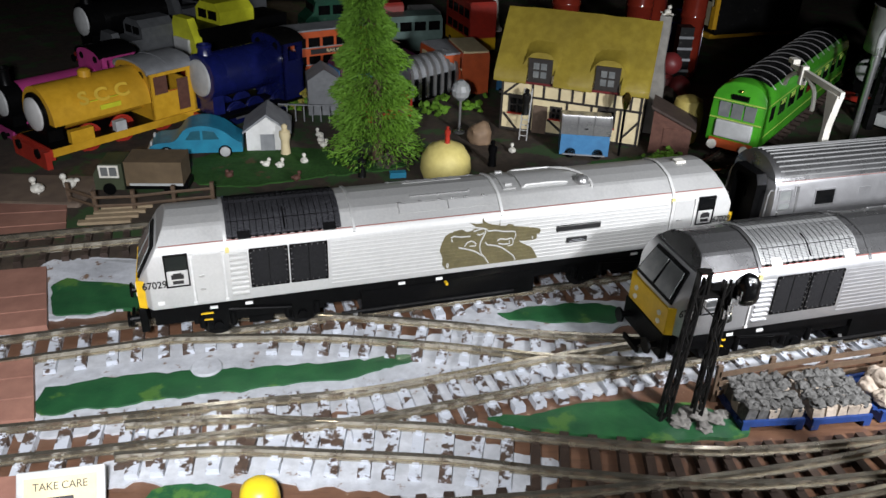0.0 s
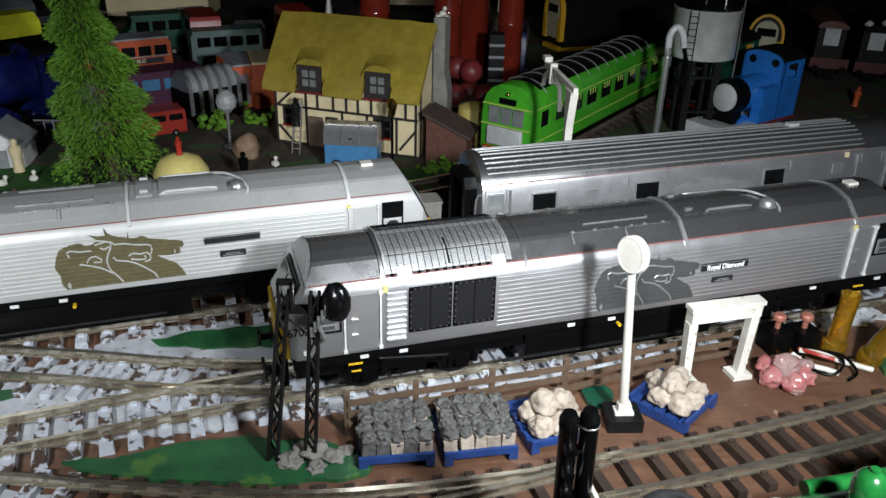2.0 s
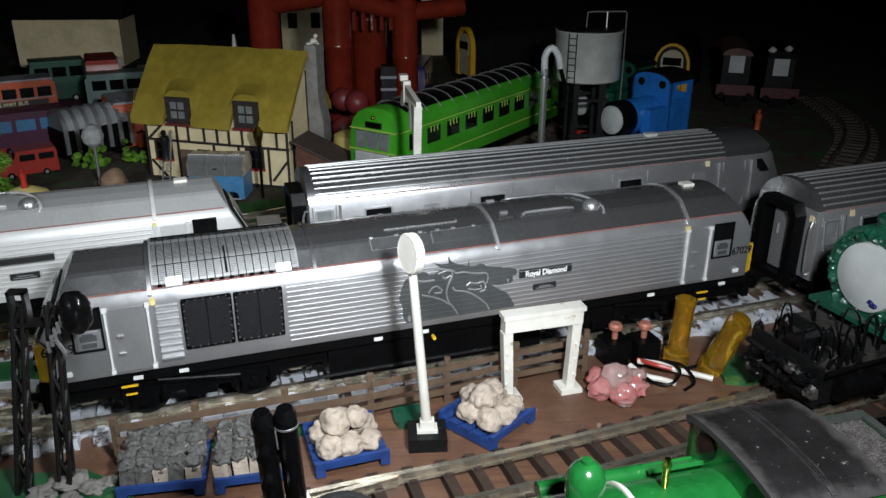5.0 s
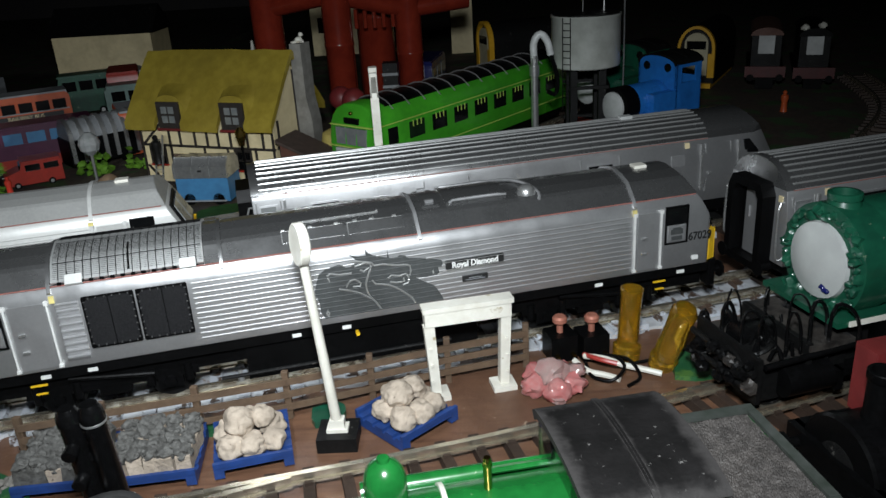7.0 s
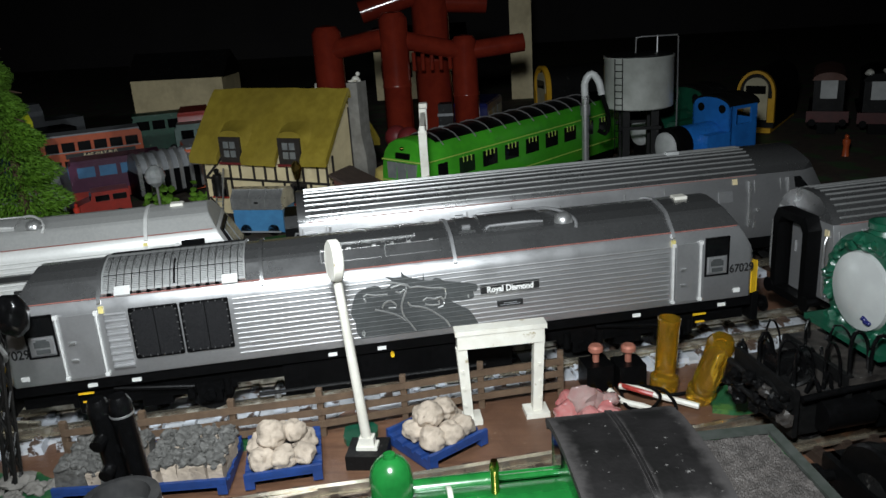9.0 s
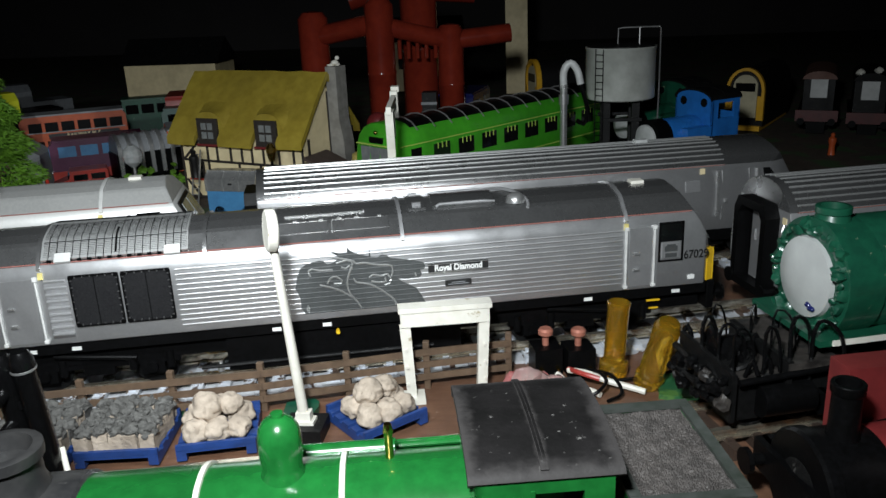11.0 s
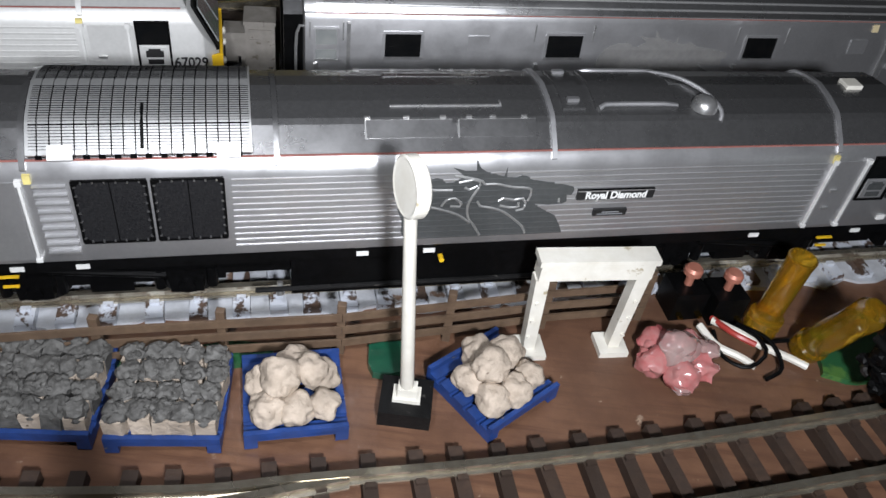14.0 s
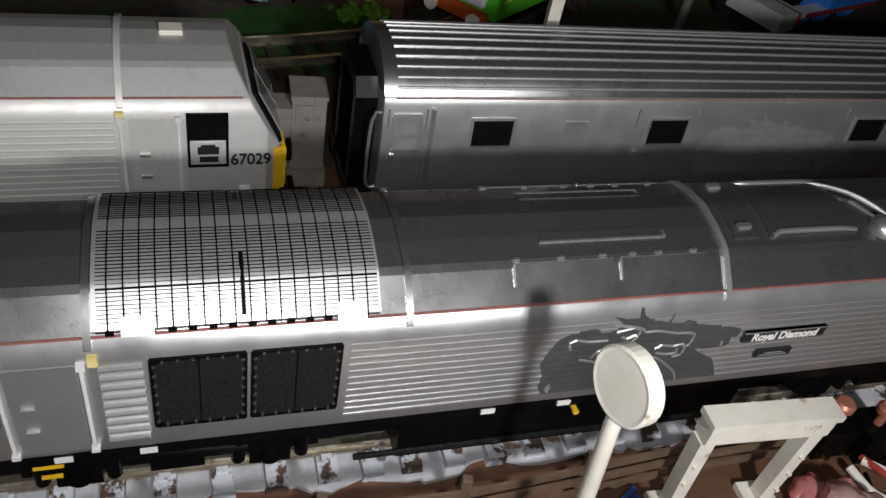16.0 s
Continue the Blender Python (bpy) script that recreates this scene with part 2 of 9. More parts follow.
COAL = mat("grey_grit", (0.055, 0.053, 0.049), (0.13, 0.127, 0.118), rough=0.7, scale=600, bump=0.6, bump_scale=900)
PINK_STONE = mat("red_resin", (0.62, 0.15, 0.15), (0.62, 0.30, 0.28), rough=0.18, scale=150, bump=0.1, coat=0.4, transmit=0.3)
AMBER = mat("amber_plastic", (0.92, 0.58, 0.05), (0.85, 0.50, 0.04), rough=0.05, scale=150, coat=0.6, transmit=0.88, gloss=0.7)
COPPER = mat("copper_pink_cap", (0.50, 0.20, 0.14), (0.42, 0.16, 0.11), rough=0.4, metal=0.3, scale=300)
BRASS = mat("brass", (0.65, 0.45, 0.12), (0.5, 0.34, 0.1), rough=0.25, metal=1.0, scale=300)
NEEDLES = mat("conifer_green", (0.13, 0.29, 0.018), (0.095, 0.22, 0.014), rough=0.7, scale=260, bump=0.2)
BARK = mat("bark_brown", (0.10, 0.06, 0.035), (0.07, 0.04, 0.025), rough=0.8, scale=260, bump=0.4)
ROOM = mat("dark_wall", (0.05, 0.045, 0.045), (0.04, 0.036, 0.036), rough=0.9, scale=6)
BLOOM = mat("dull_brass_flower", (0.5, 0.4, 0.05), (0.3, 0.26, 0.05), rough=0.6, scale=300)
RUST = mat("rust_brown", (0.14, 0.06, 0.04), (0.10, 0.04, 0.027), rough=0.6, scale=300, bump=0.2)
LATTICE = mat("sooty_iron", (0.006, 0.006, 0.006), (0.012, 0.011, 0.010), rough=0.4, scale=400, bump=0.2, spots=(0.22, 0.21, 0.20), spot_scale=260, spot_at=0.72, gloss=0.3)


# ---- building helpers ----
def part(name, bm, material, parent=None, label="", smooth=False):
    """Links a bmesh as one mesh object, under a thing where one is given."""
    me = bpy.data.meshes.new(name)
    bmesh.ops.recalc_face_normals(bm, faces=bm.faces)
    if smooth:
        for f in bm.faces:
            f.smooth = True
    bm.to_mesh(me)
    bm.free()
    me.materials.append(material)
    if smooth:
        me.set_sharp_from_angle(angle=radians(40))
    ob = new(name, me)
    if parent:
        ob.parent = parent
    if label:
        ob["label"] = label
    return ob


def thing(name, m, label, category, group="", kind=""):
    ob = new(name)
    ob.matrix_world = m
    ob.empty_display_size = 0.01
    return tagged(ob, label, category, group, kind)


def put_box(bm, x0, x1, y0, y1, z0, z1, bevel=0.0, m=None):
    vs = [bm.verts.new((x, y, z)) for z in (z0, z1) for y in (y0, y1) for x in (x0, x1)]
    fs = [bm.faces.new([vs[i] for i in q]) for q in ((0, 2, 3, 1), (4, 5, 7, 6), (0, 1, 5, 4), (2, 6, 7, 3), (0, 4, 6, 2), (1, 3, 7, 5))]
    geom = vs
    if bevel:
        edges = list({e for f in fs for e in f.edges})
        geom = bmesh.ops.bevel(bm, geom=edges, offset=bevel, segments=2, affect="EDGES", profile=0.5)["verts"]
        geom = list({v for v in geom})
    if m is not None:
        bmesh.ops.transform(bm, matrix=m, verts=geom)
    return bm


def boxes(*rows, bevel=0.0):
    bm = bmesh.new()
    for r in rows:
        put_box(bm, *r, bevel=bevel)
    return bm


def put_rod(bm, a, b, r0, r1=None, n=12, caps=True):
    a, b = Vector(a), Vector(b)
    r1 = r0 if r1 is None else r1
    d = (b - a).normalized()
    u = d.orthogonal().normalized()
    w = d.cross(u)
    rings = []
    for c, r in ((a, r0), (b, r1)):
        rings.append([bm.verts.new(c + r * (math.cos(2 * math.pi * i / n) * u + math.sin(2 * math.pi * i / n) * w)) for i in range(n)])
    for i in range(n):
        j = (i + 1) % n
        bm.faces.new((rings[0][i], rings[0][j], rings[1][j], rings[1][i]))
    if caps:
        bm.faces.new(rings[0][::-1])
        bm.faces.new(rings[1])
    return bm


def rods(*rows, n=12):
    bm = bmesh.new()
    for r in rows:
        put_rod(bm, *r, n=n)
    return bm


def put_lathe(bm, profile, m=None, n=20):
    """Turns (radius, height) rows round the z axis."""
    rings = []
    for r, z in profile:
        rings.append([bm.verts.new((r * math.cos(2 * math.pi * i / n), r * math.sin(2 * math.pi * i / n), z)) for i in range(n)])
    for a, b in zip(rings, rings[1:]):
        for i in range(n):
            j = (i + 1) % n
            bm.faces.new((a[i], a[j], b[j], b[i]))
    bm.faces.new(rings[0][::-1])
    bm.faces.new(rings[-1])
    if m is not None:
        bmesh.ops.transform(bm, matrix=m, verts=[v for ring in rings for v in ring])
    return bm


def lathe(profile, m=None, n=20):
    return put_lathe(bmesh.new(), profile, m, n)


def put_prism(bm, outline, a, b, axis="x"):
    """An outline (two coordinates) drawn out from a to b along an axis."""
    def at(p, q, s):
        return {"x": (s, p, q), "y": (p, s, q), "z": (p, q, s)}[axis]
    rings = [[bm.verts.new(at(p, q, s)) for p, q in outline] for s in (a, b)]
    n = len(outline)
    for i in range(n):
        j = (i + 1) % n
        bm.faces.new((rings[0][i], rings[0][j], rings[1][j], rings[1][i]))
    bm.faces.new(rings[0][::-1])
    bm.faces.new(rings[1])
    return bm


def prism(outline, a, b, axis="x"):
    return put_prism(bmesh.new(), outline, a, b, axis)


def bevelled(bm, w, segments=2, sharp=30):
    edges = [e for e in bm.edges if e.is_manifold and e.calc_face_angle(0) > radians(sharp)]
    bmesh.ops.bevel(bm, geom=edges, offset=w, segments=segments, affect="EDGES", profile=0.5, clamp_overlap=True)
    return bm


def put_lump(bm, c, r, seed, squash=0.8, rough=0.25, sub=2):
    """A rounded, uneven stone."""
    made = bmesh.ops.create_icosphere(bm, subdivisions=sub, radius=1.0)["verts"]
    for v in made:
        k = 1 + rough * noise.noise(v.co * 1.7 + Vector((seed * 3.1, seed * 1.7, 0))) + 0.15 * rough * noise.noise(v.co * 5.2 + Vector((seed, seed * 2.3, 4)))
        v.co = Vector((c[0] + v.co.x * r * k, c[1] + v.co.y * r * k, c[2] + v.co.z * r * k * squash))
    return bm


def lump(c, r, seed, **kw):
    return put_lump(bmesh.new(), c, r, seed, **kw)


def put_tube(bm, pts, r, n=8):
    """A bent pipe or cable through the points."""
    pts = [Vector(p) for p in pts]
    rings = []
    up = Vector((0.13, 0.21, 0.97)).normalized()
    for i, p in enumerate(pts):
        d = (pts[min(i + 1, len(pts) - 1)] - pts[max(i - 1, 0)]).normalized()
        u = d.cross(up).normalized()
        w = u.cross(d)
        rings.append([bm.verts.new(p + r * (math.cos(2 * math.pi * k / n) * u + math.sin(2 * math.pi * k / n) * w)) for k in range(n)])
    for a, b in zip(rings, rings[1:]):
        for k in range(n):
            j = (k + 1) % n
            bm.faces.new((a[k], a[j], b[j], b[k]))
    bm.faces.new(rings[0][::-1])
    bm.faces.new(rings[-1])
    return bm


def tube(pts, r, n=8):
    return put_tube(bmesh.new(), pts, r, n)


def curve_through(pts, step=0.004):
    """Even points on a smooth curve through the given ones."""
    pts = [Vector(p) for p in pts]
    ext = [2 * pts[0] - pts[1], *pts, 2 * pts[-1] - pts[-2]]
    out = []
    for a, b, c, d in zip(ext, ext[1:], ext[2:], ext[3:]):
        k = max(2, int((c - b).length / 0.001))
        for i in range(k):
            t = i / k
            out.append(0.5 * (2 * b + (c - a) * t + (2 * a - 5 * b + 4 * c - d) * t * t + (3 * b - a - 3 * c + d) * t ** 3))
    out.append(pts[-1])
    even, run = [out[0]], 0.0
    for p, q in zip(out, out[1:]):
        run += (q - p).length
        if run >= step:
            even.append(q)
            run = 0.0
    return even


def lettering(words, m, size, material, parent, name="lettering", wide=1.0, bold=0.0):
    cu = bpy.data.curves.new(name, "FONT")
    cu.body, cu.size, cu.align_x, cu.align_y, cu.extrude = words, size, "CENTER", "CENTER", 0.00005
    cu.offset = bold
    cu.materials.append(material)
    ob = new(name, cu)
    ob.parent = parent
    ob.matrix_local = m @ Matrix.Diagonal((wide, 1, 1, 1))
    return ob


def arc(cy, cz, ry, rz, a0, a1, n):
    return [(cy + ry * math.cos(radians(a0 + (a1 - a0) * i / n)), cz + rz * math.sin(radians(a0 + (a1 - a0) * i / n))) for i in range(n + 1)]


# ---- ground ----
def ground_z(x, y):
    """The board, which rises behind the second track to the village."""
    back = y - (0.392 + 0.287 * (x + 0.0946))
    k = min(1.0, max(0.0, back / 0.035))
    return -0.0005 + 0.0040 * k * k * (3 - 2 * k)


def make_ground():
    bm = bmesh.new()
    xs = [-2.0, -1.2, -0.8] + [-0.6 + 0.02 * i for i in range(76)] + [1.2, 1.6, 2.2]
    ys = [-0.6, -0.2, 0.0] + [0.1 + 0.0125 * i for i in range(80)] + [1.3, 1.6, 2.0]
    grid = [[bm.verts.new((x, y, ground_z(x, y) + 0.0005 * noise.noise(Vector((x * 40, y * 40, 0))))) for x in xs] for y in ys]
    for a, b in zip(grid, grid[1:]):
        for i in range(len(xs) - 1):
            f = bm.faces.new((a[i], a[i + 1], b[i + 1], b[i]))
            c = f.calc_center_median()
            f.material_index = 1 if c.y > 0.375 + 0.287 * (c.x + 0.0946) else 0
    ob = part("ground", bm, BOARD, smooth=True)
    ob.data.materials.append(DARK_EARTH)
    return tagged(ob, "brown painted baseboard with dark scattered earth behind", "ground", kind="structure")


make_ground()


def paint_patch(name, outline, top, material, label, seed=1, ragged=0.004, low=-0.003):
    """A patch of thick paint with an uneven outline, lying on the board."""
    loop = curve_through([(x, y, 0) for x, y in outline + outline[:1]], 0.0025)[:-1]
    bm = bmesh.new()
    ring = []
    for p in loop:
        n = Vector((noise.noise(p * 90 + Vector((seed, 0, 0))), noise.noise(p * 90 + Vector((0, seed, 5))), 0))
        n += 0.5 * Vector((noise.noise(p * 260 + Vector((seed, 0, 0))), noise.noise(p * 260 + Vector((0, seed, 5))), 0))
        ring.append(p + n * ragged)
    vs = [bm.verts.new((p.x, p.y, ground_z(p.x, p.y) + low)) for p in ring]
    face = bm.faces.new(vs)
    up = bmesh.ops.extrude_face_region(bm, geom=[face])["geom"]
    for v in up:
        if isinstance(v, bmesh.types.BMVert):
            v.co.z = ground_z(v.co.x, v.co.y) + top
    return tagged(part(name, bm, material), label, "paint", kind="structure")


# ---- track ----
GAUGE = 0.00825


def rail_mesh(points, side):
    """One rail, swept along the line."""
    prof = [(-0.0012, 0.0027), (0.0012, 0.0027), (0.0012, 0.0033), (0.0004, 0.0036), (0.0004, 0.0051), (0.0009, 0.0053), (0.0009, 0.0061), (-0.0009, 0.0061), (-0.0009, 0.0053), (-0.0004, 0.0051), (-0.0004, 0.0036), (-0.0012, 0.0033)]
    bm = bmesh.new()
    rings = []
    for i, p in enumerate(points):
        d = (points[min(i + 1, len(points) - 1)] - points[max(i - 1, 0)]).normalized()
        w = Vector((-d.y, d.x, 0))
        rings.append([bm.verts.new(p + w * (side * GAUGE + a) + Vector((0, 0, z))) for a, z in prof])
    n = len(prof)
    for a, b in zip(rings, rings[1:]):
        for k in range(n):
            bm.faces.new((a[k], a[(k + 1) % n], b[(k + 1) % n], b[k]))
    bm.faces.new(rings[0][::-1])
    bm.faces.new(rings[-1])
    return bm


def sleeper_data(material, seed, wide=0.0019):
    bm = bmesh.new()
    rnd = random.Random(seed)
    put_box(bm, -wide, wide, -0.0152, 0.0152, -0.001, 0.0026)
    for v in bm.verts:
        if v.co.z > 0:
            v.co.x *= 0.88
            v.co.z += rnd.uniform(-0.0002, 0.0002)
    for s in (-1, 1):
        for k in (-1, 1):
            put_box(bm, -0.0012, 0.0012, s * GAUGE + k * 0.0011, s * GAUGE + k * 0.0024, 0.0024, 0.0036)
    me = bpy.data.meshes.new("sleeper")
    bmesh.ops.recalc_face_normals(bm, faces=bm.faces)
    bm.to_mesh(me)
    bm.free()
    me.materials.append(material)
    return me


PLAIN_SLEEPERS = [sleeper_data(SLEEPER, s) for s in range(3)]
WHITE_SLEEPERS = [sleeper_data(SLEEPER_WHITE, s, 0.0025) for s in range(3)]


def make_track(points, label, white=lambda x, y: False, lift=0.0, sleepers=True, skip=lambda x, y: False, ends=(0.0, 1.0)):
    """Two rails and their sleepers along a line on the board."""
    line = curve_through([(x, y, 0) for x, y in points], 0.003)
    for p in line:
        p.z = max(0.0, ground_z(p.x, p.y)) + lift
    t = thing("track", Matrix.Identity(4), label, "railway track", kind="structure")
    for side in (-1, 1):
        part("rail", rail_mesh(line, side), STEEL, t, smooth=False)
    if sleepers:
        run, k = 0.0, 0
        for a, b in zip(line, line[1:]):
            run += (b - a).length
            if run < 0.0083:
                continue
            run = 0.0
            if skip(a.x, a.y):
                continue
            k += 1
            s = new("sleeper", (WHITE_SLEEPERS if white(a.x, a.y) else PLAIN_SLEEPERS)[k % 3])
            s.parent = t
            s.matrix_world = pose(a.x, a.y, a.z - 0.0001 * (k % 2), 0, 0, math.degrees(math.atan2(b.y - a.y, b.x - a.x)) + 1.5 * math.sin(k * 2.3))
    return t


# ---- silver diesel locomotives ----
LOCO_LONG = 0.264
LOCO_HALF = 0.0185


def loco_profile(k=1.0):
    side = [(-LOCO_HALF, 0.0262), (-LOCO_HALF, 0.0495), (-0.0180, 0.0515), (-0.0166, 0.0538)]
    roof = [(-0.0118, 0.0583), (-0.0105, 0.0592), (-0.0055, 0.0606)]
    left = side + roof
    return left + [(0.0, 0.0614)] + [(-y, z) for y, z in reversed(left)]


def cut(bm, at, normal):
    """Cuts away what lies ahead of a plane and closes the cut."""
    g = bm.verts[:] + bm.edges[:] + bm.faces[:]
    made = bmesh.ops.bisect_plane(bm, geom=g, plane_co=at, plane_no=normal, clear_outer=True)["geom_cut"]
    edges = [e for e in made if isinstance(e, bmesh.types.BMEdge)]
    bmesh.ops.holes_fill(bm, edges=edges, sides=0)


def shape_ends(bm):
    """The raked, chamfered noses of both cabs."""
    for s, x in ((-1, 0.0), (1, LOCO_LONG)):
        cut(bm, (x, 0, 0.034), (s, 0, 0))
        cut(bm, (x, 0, 0.0385), Vector((s * 0.872, 0, 0.489)))
        for k in (-1, 1):
            cut(bm, (x - s * 0.0042, k * LOCO_HALF, 0.03), Vector((s * 0.80, k * 0.60, 0.0)))


HEADS = [(0.06, 0.0), (0.03, 0.1), (0.03, 0.25), (0.0, 0.4), (0.02, 0.56), (0.05, 0.69), (0.1, 0.75), (0.2, 0.79), (0.23, 0.77), (0.25, 0.73), (0.29, 0.73), (0.35, 0.8), (0.31, 0.87), (0.28, 0.91),
         (0.35, 0.87), (0.41, 0.87), (0.405, 1.0), (0.43, 0.9), (0.47, 0.85), (0.57, 0.79), (0.58, 0.9), (0.585, 0.78), (0.64, 0.77), (0.67, 0.8), (0.71, 0.78), (0.73, 0.74), (0.92, 0.67), (0.99, 0.63),
         (1.0, 0.58), (0.99, 0.53), (0.96, 0.53), (0.97, 0.44), (0.95, 0.41), (0.86, 0.4), (0.78, 0.42), (0.83, 0.35), (0.92, 0.25), (0.96, 0.13), (0.99, 0.01), (0.75, 0.01), (0.4, 0.0)]


def horse_heads(bm, x0, z0, w, h, y):
    """A flat print of three maned heads, as one ragged outline."""
    return put_prism(bm, [(x0 + a * w, z0 + b * h) for a, b in HEADS], y, y + 0.0002, "y")


def printed_spans(box, z, x0, x1):
    """Cuts the stretch from x0 to x1 at the height z into bare and printed spans."""
    bx, bz, w, h = box
    pts = [(bx + a * w, bz + b * h) for a, b in HEADS]
    hits = sorted(a[0] + (z - a[1]) / (b[1] - a[1]) * (b[0] - a[0]) for a, b in zip(pts, pts[1:] + pts[:1]) if (a[1] <= z) != (b[1] <= z))
    cuts = [x0] + hits + [x1]
    return [(a, b, i % 2 == 1) for i, (a, b) in enumerate(zip(cuts, cuts[1:])) if b - a > 0.0002]


def print_lines(x0, z0, w, h, y):
    """The pale drawn lines of manes, jaws and necks."""
    bm = bmesh.new()
    for pts in (((0.121, 0.557), (0.107, 0.642), (0.135, 0.67), (0.192, 0.64), (0.292, 0.634)),
                ((0.321, 0.725), (0.42, 0.761), (0.442, 0.688), (0.413, 0.555), (0.392, 0.421), (0.406, 0.267), (0.449, 0.148), (0.491, 0.015)),
                ((0.356, 0.663), (0.385, 0.635), (0.427, 0.677)),
                ((0.292, 0.814), (0.377, 0.783), (0.449, 0.742), (0.47, 0.696), (0.534, 0.698), (0.634, 0.651), (0.719, 0.634), (0.751, 0.586), (0.734, 0.465)),
                ((0.563, 0.471), (0.591, 0.507), (0.655, 0.481), (0.705, 0.499), (0.726, 0.439), (0.719, 0.358), (0.677, 0.338)),
                ((0.577, 0.413), (0.634, 0.383), (0.691, 0.391), (0.684, 0.448)),
                ((0.442, 0.481), (0.463, 0.416), (0.548, 0.377), (0.62, 0.308), (0.691, 0.198), (0.741, 0.105), (0.762, 0.018)),
                ((0.242, 0.431), (0.264, 0.501), (0.313, 0.528), (0.363, 0.427), (0.292, 0.427)),
                ((0.185, 0.42), (0.264, 0.372), (0.349, 0.3), (0.42, 0.195)),
                ((0.078, 0.04), (0.071, 0.11), (0.093, 0.12), (0.085, 0.019)),
                ((0.919, 0.485), (0.916, 0.449), (0.933, 0.419))):
        line = curve_through([(x0 + a * w, y, z0 + b * h) for a, b in pts], 0.0009)
        put_tube(bm, line, 0.00036, 5)
    return bm


def outline_at(k):
    """A point on the roof's outline, k = 0 at the gutter and 1 at the ridge."""
    pts = [(-y, z) for y, z in loco_profile() if z > 0.0537 and y <= 0]
    runs = [math.hypot(b[0] - a[0], b[1] - a[1]) for a, b in zip(pts, pts[1:])]
    left = k * sum(runs)
    for (a, b), r in zip(zip(pts, pts[1:]), runs):
        if left <= r:
            return a[0] + (b[0] - a[0]) * left / r, a[1] + (b[1] - a[1]) * left / r
        left -= r
    return pts[-1]


def roof_z(y):
    """The roof's height at a distance from the middle line."""
    pts = [(-a, b) for a, b in loco_profile() if a <= 0][::-1]
    for (a, za), (b, zb) in zip(pts, pts[1:]):
        if a <= abs(y) <= b:
            return za + (zb - za) * (abs(y) - a) / max(1e-9, b - a)
    return 0.0495


def lengthened(t):
    """Draws the rear end of a locomotive out a little."""
    def longer(x):
        return x + 0.0075 * min(1.0, max(0.0, (x - 0.199) / 0.040))
    for ob in t.children_recursive:
        if ob.location.length > 1e-6:
            ob.location.x = longer(ob.location.x)
        else:
            shell = ob.name.split(".")[0] in ("body", "roof", "windscreen", "windscreen_surround")
            for v in ob.data.vertices:
                upright = 0.04 * max(0.0, v.co.z - 0.0385) if shell and v.co.x > 0.24 else 0.0
                v.co.x = longer(v.co.x) + upright
    return t


